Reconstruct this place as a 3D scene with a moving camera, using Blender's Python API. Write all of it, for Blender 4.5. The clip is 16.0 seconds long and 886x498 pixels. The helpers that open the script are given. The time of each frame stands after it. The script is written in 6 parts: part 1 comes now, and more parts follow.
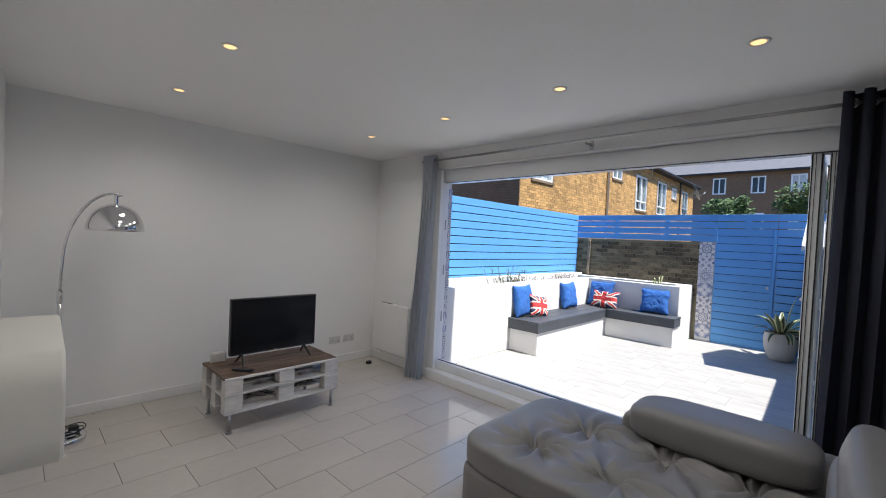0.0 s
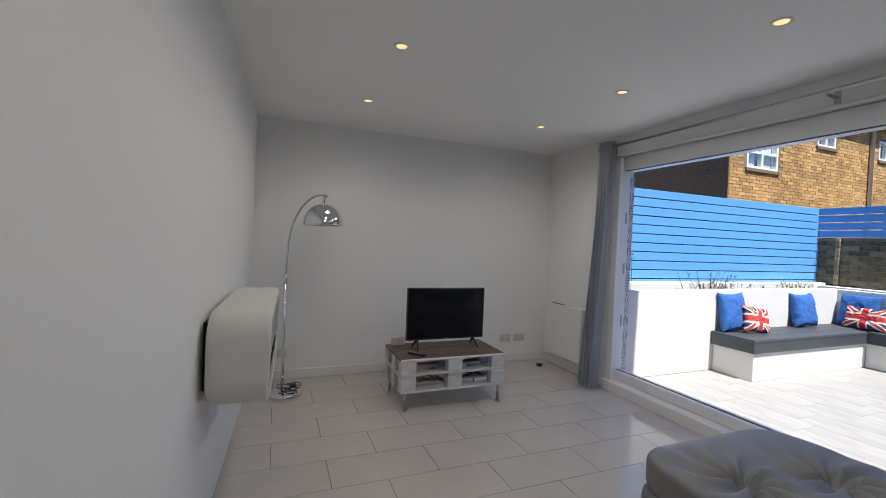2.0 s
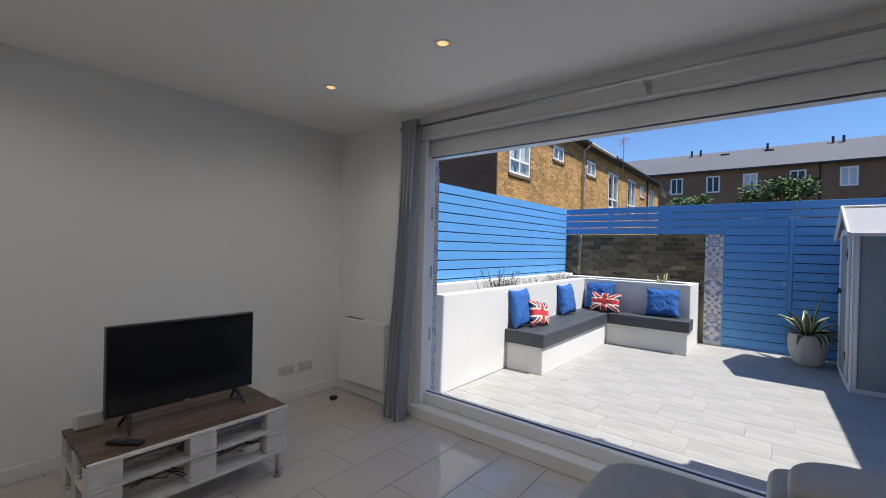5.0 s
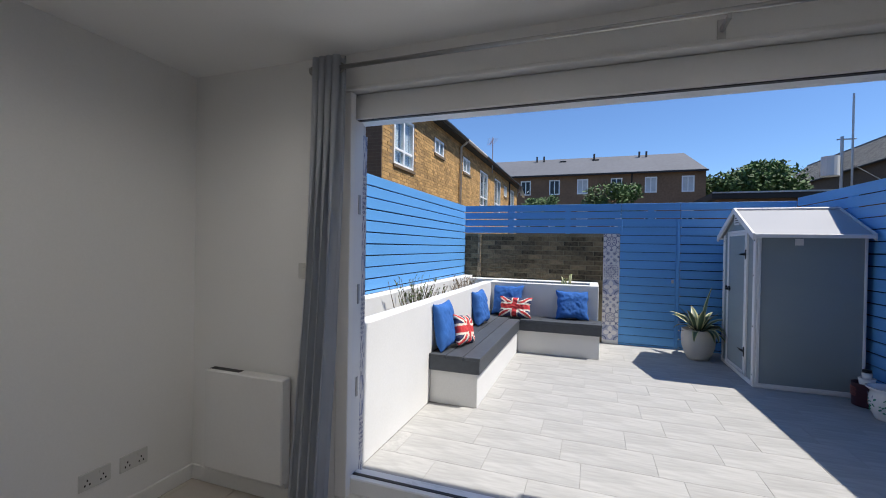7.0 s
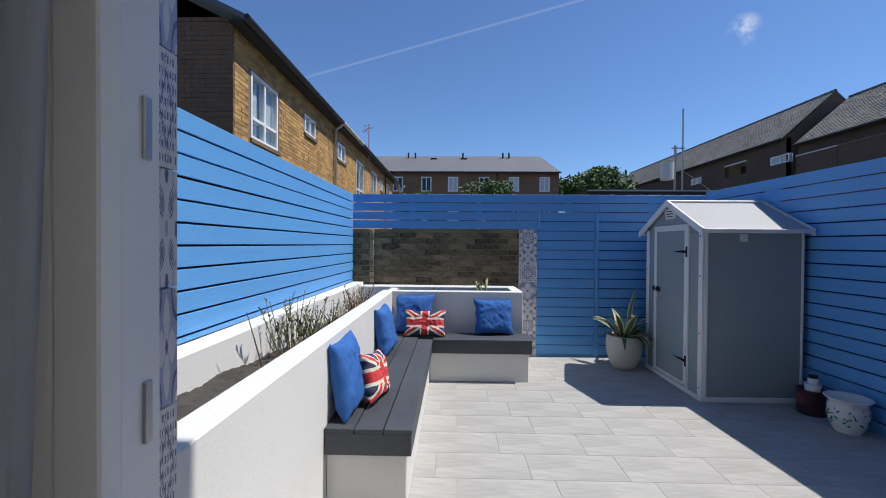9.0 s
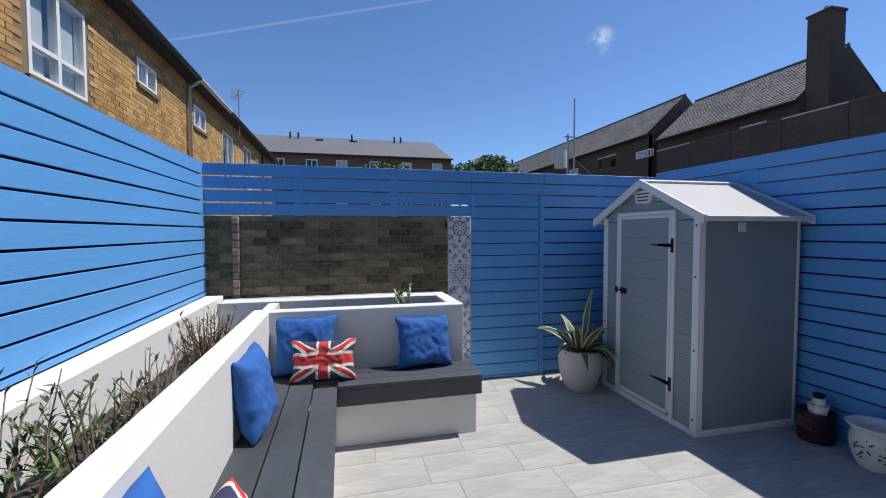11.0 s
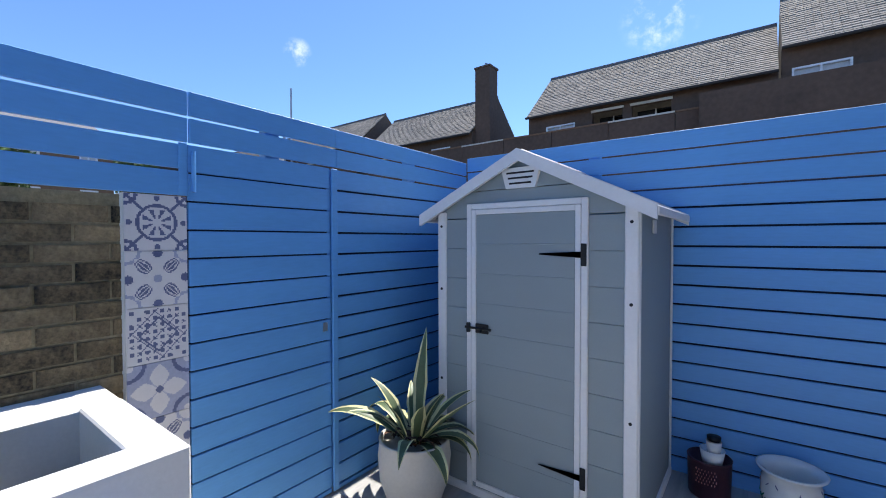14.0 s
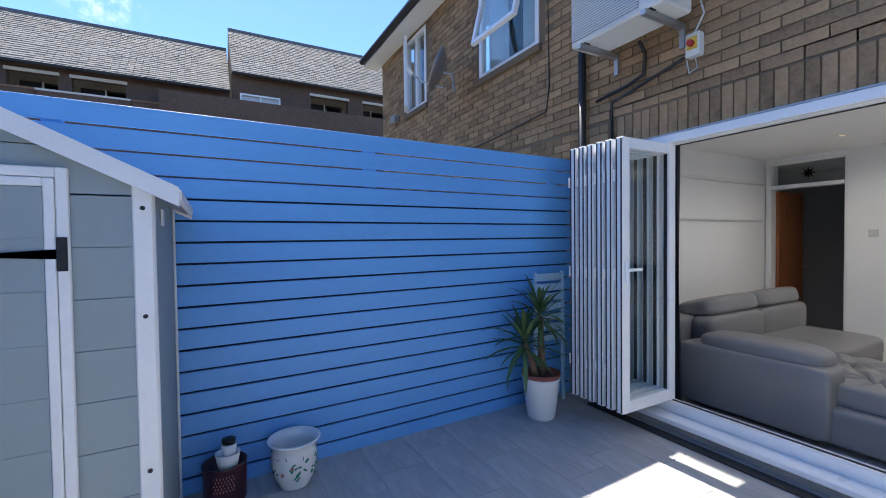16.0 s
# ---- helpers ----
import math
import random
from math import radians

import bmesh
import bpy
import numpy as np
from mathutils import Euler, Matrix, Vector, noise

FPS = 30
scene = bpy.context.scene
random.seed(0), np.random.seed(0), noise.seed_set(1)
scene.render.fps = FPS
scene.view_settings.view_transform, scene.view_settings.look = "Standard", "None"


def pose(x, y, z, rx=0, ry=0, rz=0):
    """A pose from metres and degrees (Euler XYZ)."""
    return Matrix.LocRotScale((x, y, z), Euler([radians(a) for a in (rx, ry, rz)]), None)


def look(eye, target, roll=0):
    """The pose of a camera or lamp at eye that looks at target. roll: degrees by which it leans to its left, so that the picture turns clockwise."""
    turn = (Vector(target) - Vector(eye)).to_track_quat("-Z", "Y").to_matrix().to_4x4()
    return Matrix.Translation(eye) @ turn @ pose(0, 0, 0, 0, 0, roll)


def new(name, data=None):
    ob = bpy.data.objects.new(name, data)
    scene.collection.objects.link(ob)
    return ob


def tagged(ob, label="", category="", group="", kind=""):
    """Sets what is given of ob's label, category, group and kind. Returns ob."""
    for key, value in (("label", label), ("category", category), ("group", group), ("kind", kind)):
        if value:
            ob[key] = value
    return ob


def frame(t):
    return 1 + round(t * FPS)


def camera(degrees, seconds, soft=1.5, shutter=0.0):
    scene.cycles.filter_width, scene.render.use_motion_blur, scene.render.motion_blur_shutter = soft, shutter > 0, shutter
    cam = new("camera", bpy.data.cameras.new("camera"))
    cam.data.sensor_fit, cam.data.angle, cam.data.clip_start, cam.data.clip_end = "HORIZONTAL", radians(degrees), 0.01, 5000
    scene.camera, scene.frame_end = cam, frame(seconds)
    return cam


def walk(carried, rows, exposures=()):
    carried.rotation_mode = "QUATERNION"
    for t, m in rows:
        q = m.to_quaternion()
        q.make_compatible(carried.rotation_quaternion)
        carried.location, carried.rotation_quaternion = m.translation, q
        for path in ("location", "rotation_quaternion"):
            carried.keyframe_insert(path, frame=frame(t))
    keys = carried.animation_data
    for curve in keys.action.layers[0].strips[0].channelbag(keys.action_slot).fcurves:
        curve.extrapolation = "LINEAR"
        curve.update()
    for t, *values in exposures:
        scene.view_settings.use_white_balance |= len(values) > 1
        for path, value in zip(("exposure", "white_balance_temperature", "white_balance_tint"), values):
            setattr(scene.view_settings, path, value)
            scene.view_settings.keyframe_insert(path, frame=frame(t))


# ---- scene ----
cam = camera(93.4, 16.0, soft=1.0)
PATH = [
    (0, (-0.154, 0.252, 1.535), (1.286, 1.638, 1.488), 2.7),
    (0.5, (-0.117, 0.293, 1.484), (1.072, 1.901, 1.438), 2.7),
    (1, (-0.095, 0.284, 1.455), (0.87, 2.035, 1.405), 2.6),
    (1.5, (-0.043, 0.252, 1.414), (0.765, 2.081, 1.375), 2.6),
    (2, (0.002, 0.296, 1.397), (0.746, 2.152, 1.357), 2.4),
    (2.5, (0.073, 0.393, 1.389), (0.846, 2.238, 1.354), 2.3),
    (3, (0.205, 0.501, 1.391), (1.084, 2.297, 1.359), 2.1),
    (3.5, (0.319, 0.637, 1.383), (1.373, 2.337, 1.358), 2.0),
    (4, (0.399, 0.824, 1.371), (1.652, 2.382, 1.356), 1.7),
    (4.5, (0.442, 1.014, 1.375), (1.878, 2.406, 1.362), 1.6),
    (4.7, (0.466, 1.073, 1.391), (1.955, 2.408, 1.378), 1.5),
    (7, (1.162, 2.242, 1.474), (3.047, 2.91, 1.458), 1.0),
    (7.5, (1.437, 2.539, 1.51), (3.376, 3.026, 1.48), 0.9),
    (8, (1.789, 2.701, 1.509), (3.761, 3.035, 1.482), 0.8),
    (8.5, (2.121, 2.838, 1.508), (4.111, 3.036, 1.474), 0.6),
    (9, (2.488, 2.926, 1.495), (4.487, 2.98, 1.472), 0.4),
    (9.5, (2.836, 2.985, 1.535), (4.835, 2.908, 1.498), 0.2),
    (9.7, (2.996, 3.018, 1.548), (4.991, 2.887, 1.5), 0.4),
    (11.8, (4.59, 3.105, 1.537), (6.478, 2.447, 1.471), -0.3),
    (12, (4.74, 3.074, 1.534), (6.612, 2.372, 1.476), -0.1),
    (12.5, (5.073, 2.928, 1.53), (6.9, 2.117, 1.484), 0.1),
    (13, (5.458, 2.86, 1.469), (7.174, 1.831, 1.458), 0.2),
    (13.5, (5.783, 2.765, 1.519), (7.305, 1.468, 1.475), 0.0),
    (14, (6.069, 2.617, 1.509), (7.274, 1.022, 1.465), -0.1),
    (14.5, (6.305, 2.519, 1.476), (7.063, 0.668, 1.444), 0.1),
    (15, (6.399, 2.44, 1.452), (6.603, 0.45, 1.421), 0.0),
    (15.5, (6.345, 2.40, 1.458), (5.945, 0.441, 1.407), -0.7),
    (16, (6.316, 2.368, 1.47), (5.352, 0.617, 1.421), -0.7),
]
EXPOSURES = [(0, 1.1), (1.5, 0.95), (3.5, 0.73), (4.5, 0.6), (7, 0.5), (8.5, 0.33), (9.5, 0.2), (12, 0.42), (13, 0.75), (14.5, 1.12), (15.2, 1.3), (16, 1.38)]
walk(cam, [(t, look(eye, target, roll)) for t, eye, target, roll in PATH], EXPOSURES)

# ---- sky and sun ----
SUN_EL, SUN_FROM = 61.2, (0.02, -0.55, 1.0)
world = bpy.data.worlds.new("world")
scene.world = world
world.use_nodes = True
wn, wl = world.node_tree.nodes, world.node_tree.links
sky = wn.new("ShaderNodeTexSky")
sky.sky_type, sky.sun_disc = "NISHITA", False
sky.sun_elevation, sky.sun_rotation = radians(SUN_EL), radians(178)
sky.air_density, sky.dust_density, sky.ozone_density = 0.95, 0.1, 5.5
wn["Background"].inputs["Strength"].default_value = 0.118


def wmath(op, a, b=None):
    m = wn.new("ShaderNodeMath")
    m.operation = op
    for i, v in enumerate((a, b)):
        if v is None:
            continue
        if isinstance(v, (int, float)):
            m.inputs[i].default_value = v
        else:
            wl.new(v, m.inputs[i])
    return m.outputs[0]


def wdot(v):
    d = wn.new("ShaderNodeVectorMath")
    d.operation = "DOT_PRODUCT"
    d.inputs[1].default_value = v
    wl.new(wtc.outputs["Generated"], d.inputs[0])
    return d.outputs["Value"]


def wramp(v, lo, hi):
    r = wn.new("ShaderNodeMapRange")
    r.interpolation_type = "SMOOTHSTEP"
    r.inputs["From Min"].default_value, r.inputs["From Max"].default_value = lo, hi
    wl.new(v, r.inputs["Value"])
    return r.outputs[0]


# two wisps of cloud and a vapour trail
wtc = wn.new("ShaderNodeTexCoord")
wnz = wn.new("ShaderNodeTexNoise")
wnz.inputs["Scale"].default_value, wnz.inputs["Detail"].default_value, wnz.inputs["Roughness"].default_value = 22.0, 7.0, 0.65
wl.new(wtc.outputs["Generated"], wnz.inputs["Vector"])
wisp = wramp(wnz.outputs["Fac"], 0.45, 0.75)
CLOUD_A, CLOUD_B = Vector((0.765, -0.514, 0.388)).normalized(), Vector((0.155, -0.892, 0.426)).normalized()
veil = wmath("ADD", wmath("MULTIPLY", wmath("MULTIPLY", wramp(wdot(CLOUD_A), 0.9995, 1.0), 0.6), wisp), wmath("MULTIPLY", wmath("MULTIPLY", wramp(wdot(CLOUD_B), 0.997, 1.0), 0.5), wisp))
TRAIL_A, TRAIL_B = Vector((0.8788, 0.326, 0.348)), Vector((0.82, -0.30, 0.49))
across = TRAIL_A.cross(TRAIL_B).normalized()
along = (TRAIL_A + TRAIL_B).normalized()
trail = wmath("MULTIPLY", wramp(wmath("ABSOLUTE", wdot(across)), 0.0035, 0.0008), wramp(wdot(along), 0.93, 0.965))
veil = wmath("MINIMUM", wmath("ADD", veil, wmath("MULTIPLY", trail, 0.10)), 0.8)
wmix = wn.new("ShaderNodeMix")
wmix.data_type = "RGBA"
wl.new(veil, wmix.inputs["Factor"])
deep = wn.new("ShaderNodeMix")
deep.data_type, deep.blend_type = "RGBA", "MULTIPLY"
deep.inputs["Factor"].default_value = 1.0
deep.inputs["B"].default_value = (0.74, 0.85, 1.0, 1)
wl.new(sky.outputs[0], deep.inputs["A"])
wl.new(deep.outputs["Result"], wmix.inputs["A"])
wmix.inputs["B"].default_value = (6.5, 6.8, 7.2, 1)
wl.new(wmix.outputs["Result"], wn["Background"].inputs["Color"])
sun = new("sun", bpy.data.lights.new("sun", "SUN"))
sun.data.energy, sun.data.angle, sun.data.color = 4.2, radians(0.53), (1.0, 0.95, 0.87)
sun.matrix_world = look(Vector(SUN_FROM) * 20, (0, 0, 0))

# ---- materials ----
def mat(name, col, rough=0.6, metal=0.0, var=0.12, fine=60.0, coarse=1.5, bump=0.1, rand=0.0, island=0.0, spec=0.5, stretch=(1, 1, 1), rvar=0.1, sat=0.0):
    """Procedural surface: a base colour with grain and slow stains, relief, and a spread from piece to piece."""
    m = bpy.data.materials.new(name)
    m.use_nodes = True
    n, l = m.node_tree.nodes, m.node_tree.links
    p = n["Principled BSDF"]
    p.inputs["Metallic"].default_value = metal
    p.inputs["Specular IOR Level"].default_value = spec
    tc = n.new("ShaderNodeTexCoord")
    mp = n.new("ShaderNodeMapping")
    mp.inputs["Scale"].default_value = stretch
    l.new(tc.outputs["Object"], mp.inputs["Vector"])
    a, b = n.new("ShaderNodeTexNoise"), n.new("ShaderNodeTexNoise")
    a.inputs["Scale"].default_value, b.inputs["Scale"].default_value = fine, coarse
    a.inputs["Detail"].default_value, b.inputs["Detail"].default_value = 4, 5
    l.new(mp.outputs[0], a.inputs["Vector"]), l.new(mp.outputs[0], b.inputs["Vector"])
    mix = n.new("ShaderNodeMath")
    mix.operation = "MULTIPLY_ADD"
    mix.inputs[1].default_value = 0.45
    l.new(a.outputs["Fac"], mix.inputs[0])
    m2 = n.new("ShaderNodeMath")
    m2.operation = "MULTIPLY"
    m2.inputs[1].default_value = 0.55
    l.new(b.outputs["Fac"], m2.inputs[0]), l.new(m2.outputs[0], mix.inputs[2])
    src = mix.outputs[0]
    for amount, kind in ((rand, "ShaderNodeObjectInfo"), (island, "ShaderNodeNewGeometry")):
        if amount:
            oi = n.new(kind)
            out = oi.outputs["Random"] if kind == "ShaderNodeObjectInfo" else oi.outputs["Random Per Island"]
            sh = n.new("ShaderNodeMath")
            sh.operation = "MULTIPLY_ADD"
            sh.inputs[1].default_value = amount
            l.new(out, sh.inputs[0]), l.new(src, sh.inputs[2])
            off = n.new("ShaderNodeMath")
            off.operation = "SUBTRACT"
            off.inputs[1].default_value = amount / 2
            l.new(sh.outputs[0], off.inputs[0])
            src = off.outputs[0]
    r = n.new("ShaderNodeMapRange")
    r.inputs["From Min"].default_value, r.inputs["From Max"].default_value = 0.3, 0.7
    r.inputs["To Min"].default_value, r.inputs["To Max"].default_value = 1 - var, 1 + var
    r.clamp = False
    l.new(src, r.inputs["Value"])
    hsv = n.new("ShaderNodeHueSaturation")
    hsv.inputs["Color"].default_value = (*col, 1)
    l.new(r.outputs[0], hsv.inputs["Value"])
    l.new(hsv.outputs[0], p.inputs["Base Color"])
    rr = n.new("ShaderNodeMapRange")
    rr.inputs["To Min"].default_value, rr.inputs["To Max"].default_value = max(0.02, rough - rvar), min(1, rough + rvar)
    l.new(b.outputs["Fac"], rr.inputs["Value"]), l.new(rr.outputs[0], p.inputs["Roughness"])
    if bump:
        bp = n.new("ShaderNodeBump")
        bp.inputs["Strength"].default_value, bp.inputs["Distance"].default_value = bump, 0.01
        l.new(mix.outputs[0], bp.inputs["Height"]), l.new(bp.outputs[0], p.inputs["Normal"])
    return m


def glass_mat(name, tint=(0.9, 0.95, 0.95)):
    m = bpy.data.materials.new(name)
    m.use_nodes = True
    n, l = m.node_tree.nodes, m.node_tree.links
    tr, gl, mx, fr = n.new("ShaderNodeBsdfTransparent"), n.new("ShaderNodeBsdfGlossy"), n.new("ShaderNodeMixShader"), n.new("ShaderNodeLayerWeight")
    tr.inputs[0].default_value = (*tint, 1)
    gl.inputs["Roughness"].default_value = 0.02
    fr.inputs["Blend"].default_value = 0.5
    pw, ad = n.new("ShaderNodeMath"), n.new("ShaderNodeMath")
    pw.operation, pw.inputs[1].default_value = "POWER", 5.0
    ad.operation, ad.inputs[1].default_value, ad.inputs[2].default_value = "MULTIPLY_ADD", 0.9, 0.07
    l.new(fr.outputs["Facing"], pw.inputs[0]), l.new(pw.outputs[0], ad.inputs[0])
    l.new(ad.outputs[0], mx.inputs[0]), l.new(tr.outputs[0], mx.inputs[1]), l.new(gl.outputs[0], mx.inputs[2])
    l.new(mx.outputs[0], n["Material Output"].inputs["Surface"])
    return m


def glow(name, col, strength):
    m = bpy.data.materials.new(name)
    m.use_nodes = True
    p = m.node_tree.nodes["Principled BSDF"]
    p.inputs["Emission Color"].default_value, p.inputs["Emission Strength"].default_value = (*col, 1), strength
    return m


M_PAINT = mat("white_wall_paint", (0.83, 0.83, 0.82), 0.65, var=0.03, fine=120, coarse=0.8, bump=0.04)
M_CEIL = mat("ceiling_paint", (0.90, 0.90, 0.89), 0.8, var=0.02, fine=90, bump=0.03)
M_TRIM = mat("white_gloss_trim", (0.78, 0.78, 0.77), 0.35, var=0.03, bump=0.02)
M_GROUT = mat("grey_grout", (0.16, 0.15, 0.14), 0.9)
M_FLOOR = mat("polished_porcelain", (0.53, 0.49, 0.445), 0.06, var=0.05, fine=14, coarse=2.2, bump=0.0, rand=0.15, rvar=0.03)
M_UPVC = mat("white_upvc", (0.8, 0.81, 0.82), 0.3, var=0.02, bump=0.0)
M_GASKET = mat("black_gasket", (0.012, 0.012, 0.014), 0.5, var=0.1)
M_GLASS = glass_mat("window_glass")
M_CHROME = mat("chrome", (0.75, 0.75, 0.76), 0.07, 1.0, var=0.02, bump=0.0, rvar=0.03)
M_STEEL = mat("brushed_steel", (0.5, 0.5, 0.5), 0.3, 1.0, var=0.05)
M_CURTAIN2 = mat("navy_curtain_cloth", (0.045, 0.05, 0.075), 0.85, var=0.1, fine=300, coarse=3, bump=0.15)
M_CURTAIN = mat("grey_curtain_cloth", (0.66, 0.68, 0.72), 0.85, var=0.1, fine=300, coarse=3, bump=0.15)
M_LEATHER = mat("grey_leather", (0.205, 0.20, 0.20), 0.45, var=0.08, fine=160, coarse=4, bump=0.12)
M_TVBLACK = mat("tv_plastic", (0.012, 0.012, 0.014), 0.35, var=0.1, bump=0.0)
M_SCREEN = mat("tv_screen", (0.006, 0.007, 0.009), 0.12, var=0.05, bump=0.0, rvar=0.02)
M_PALLET = mat("chalky_white_pallet_wood", (0.62, 0.6, 0.57), 0.8, var=0.2, fine=30, coarse=6, bump=0.25, rand=0.2, stretch=(0.5, 1.5, 1.5))
M_PALTOP = mat("dark_stained_board", (0.115, 0.072, 0.05), 0.55, var=0.45, fine=20, coarse=5, bump=0.4, rand=0.3, stretch=(0.4, 3, 3))
M_FIREWHITE = mat("cream_gloss_casing", (0.66, 0.65, 0.6), 0.35, var=0.02, bump=0.0)
M_FIREGLASS = mat("black_fire_glass", (0.008, 0.009, 0.011), 0.06, var=0.05, bump=0.0, rvar=0.02)
M_BLUE = mat("blue_fence_paint", (0.113, 0.346, 0.715), 0.5, var=0.08, fine=30, coarse=2.5, bump=0.15, rand=0.1, stretch=(0.5, 0.5, 3))
M_BLUECLOTH = mat("blue_cushion_cloth", (0.026, 0.12, 0.40), 0.9, var=0.14, fine=260, coarse=6, bump=0.25)
M_NAVY = mat("navy_print_cloth", (0.035, 0.04, 0.10), 0.9, var=0.15, fine=260, coarse=6, bump=0.25)
M_RED = mat("red_print_cloth", (0.55, 0.045, 0.05), 0.9, var=0.14, fine=260, coarse=6, bump=0.25)
M_CREAM = mat("cream_print_cloth", (0.68, 0.62, 0.54), 0.9, var=0.1, fine=260, coarse=6, bump=0.25)
M_RENDER = mat("white_masonry_render", (0.68, 0.68, 0.675), 0.75, var=0.06, fine=70, coarse=1.7, bump=0.15)
M_DECK = mat("dark_grey_bench_stain", (0.056, 0.064, 0.077), 0.55, var=0.25, fine=30, coarse=3, bump=0.3, rand=0.25, stretch=(0.6, 0.6, 1))
M_PATIO = mat("pale_grey_plank_tile", (0.38, 0.375, 0.365), 0.6, var=0.22, fine=11, coarse=3.2, bump=0.08, rand=0.04, stretch=(3.4, 0.6, 1))
M_PGROUT = mat("pale_grout", (0.34, 0.335, 0.325), 0.9, var=0.1)
M_SOIL = mat("dark_soil", (0.05, 0.044, 0.04), 0.95, var=0.5, fine=40, coarse=8, bump=1.0)
M_BRICKDARK = mat("sooty_stock_brick", (0.165, 0.127, 0.074), 0.92, var=0.8, fine=70, coarse=16, bump=1.0, rand=0.3)
M_MORTARDARK = mat("dirty_mortar", (0.23, 0.20, 0.13), 0.95, var=0.5, fine=50, coarse=3, bump=1.0)
M_PALEBRICK = mat("pale_worn_brick", (0.33, 0.26, 0.17), 0.9, var=0.35, fine=30, coarse=5, bump=0.7, rand=0.3)
M_BRICKY = mat("yellow_stock_brick", (0.47, 0.285, 0.11), 0.9, var=0.28, fine=30, coarse=1.2, bump=0.4, island=0.4)
M_MORTARY = mat("grey_brown_mortar", (0.24, 0.17, 0.10), 0.95, var=0.2)
M_BRICKH = mat("brown_stock_brick", (0.30, 0.195, 0.105), 0.9, var=0.4, fine=45, coarse=7, bump=0.5, rand=0.3)
M_BRICKHI = mat("brown_stock_brick_far", (0.30, 0.195, 0.105), 0.9, var=0.4, fine=45, coarse=5, bump=0.5, island=0.3)
M_MORTARH = mat("brown_mortar", (0.17, 0.125, 0.08), 0.95, var=0.25)
M_BRICKFAR = mat("brown_brick_far_block_and_gable_shade", (0.19, 0.115, 0.07), 0.9, var=0.3, fine=6, coarse=0.5)
M_BRICKRED = mat("dark_red_brick_far", (0.105, 0.07, 0.052), 0.9, var=0.3, fine=6, coarse=0.5)
M_SLATE = mat("weathered_concrete_tile", (0.215, 0.195, 0.17), 0.95, var=0.3, fine=5, coarse=0.6, bump=0.3, island=0.22)
M_SLATEF = mat("grey_slate_far", (0.14, 0.145, 0.16), 0.8, var=0.15, fine=3, coarse=0.3)
M_REDTILE = mat("red_roof_tile", (0.33, 0.115, 0.075), 0.85, var=0.25, fine=6, coarse=0.6)
M_DARK = mat("black_bitumen", (0.02, 0.02, 0.022), 0.7, var=0.3)
M_BLACKPIPE = mat("black_plastic_pipe", (0.015, 0.015, 0.017), 0.4)
M_GREYPIPE = mat("pale_plastic_pipe", (0.55, 0.52, 0.47), 0.5)
M_SHED = mat("grey_resin_panel", (0.26, 0.31, 0.325), 0.55, var=0.06, fine=180, coarse=2, bump=0.12, stretch=(1, 1, 2))
M_SHEDWHITE = mat("white_resin_trim", (0.74, 0.74, 0.74), 0.5, var=0.05, bump=0.05)
M_SHEDROOF = mat("pale_resin_roof", (0.40, 0.405, 0.42), 0.5, var=0.05, fine=120, coarse=2, bump=0.1)
M_BLACKIRON = mat("black_iron", (0.012, 0.012, 0.013), 0.45, 0.3)
M_POTWHITE = mat("pale_stone_pot", (0.55, 0.53, 0.49), 0.7, var=0.08)
M_POTGLOSS = mat("white_glazed_pot", (0.75, 0.75, 0.74), 0.15, var=0.03, bump=0.0)
M_TERRA = mat("terracotta", (0.23, 0.07, 0.05), 0.8, var=0.2)
M_MAROON = mat("maroon_plastic", (0.05, 0.012, 0.022), 0.45, var=0.15)
M_GREENGLAZE = mat("green_glaze", (0.05, 0.24, 0.16), 0.2, var=0.3, fine=40)
M_PINKGLAZE = mat("pink_glaze", (0.55, 0.25, 0.22), 0.2, var=0.2, fine=40)
M_BLUEGREY = mat("blue_grey_glaze", (0.115, 0.135, 0.25), 0.35, var=0.15, bump=0.0)
M_LILAC = mat("pale_lilac_glaze", (0.36, 0.39, 0.52), 0.35, var=0.15, bump=0.0)
M_TILEWHITE = mat("off_white_glaze", (0.66, 0.65, 0.66), 0.3, var=0.05, bump=0.0)
M_LEAF = mat("agave_green", (0.075, 0.115, 0.055), 0.5, var=0.25, rand=0.3)
M_LEAFEDGE = mat("agave_cream_margin", (0.58, 0.56, 0.30), 0.5, var=0.12)
M_YUCCA = mat("yucca_green", (0.07, 0.125, 0.04), 0.5, var=0.3, rand=0.4)
M_BARK = mat("brown_bark", (0.16, 0.11, 0.075), 0.9, var=0.35, bump=0.8)
M_STUMP = mat("pale_green_stump_bark", (0.42, 0.43, 0.24), 0.8, var=0.3, fine=50, coarse=9, bump=0.4)
M_LITTER = mat("brown_leaf_litter", (0.07, 0.035, 0.022), 0.9, var=0.4)
M_TWIG = mat("dry_twig", (0.20, 0.15, 0.10), 0.9, var=0.35, island=0.5)
M_HERB = mat("herb_green", (0.11, 0.155, 0.06), 0.8, var=0.35, island=0.6)
M_TREE = mat("tree_leaf", (0.06, 0.115, 0.03), 0.7, var=0.35, island=0.6)
M_WOODDOOR = mat("orange_brown_wood", (0.25, 0.085, 0.03), 0.45, var=0.3, fine=20, coarse=4, stretch=(3, 3, 0.3))
M_HALLDIM = mat("hall_plaster_dimmed", (0.35, 0.35, 0.36), 0.8, var=0.05)
M_SOCKET = mat("white_socket_plastic", (0.62, 0.62, 0.6), 0.4, var=0.02, bump=0.0)
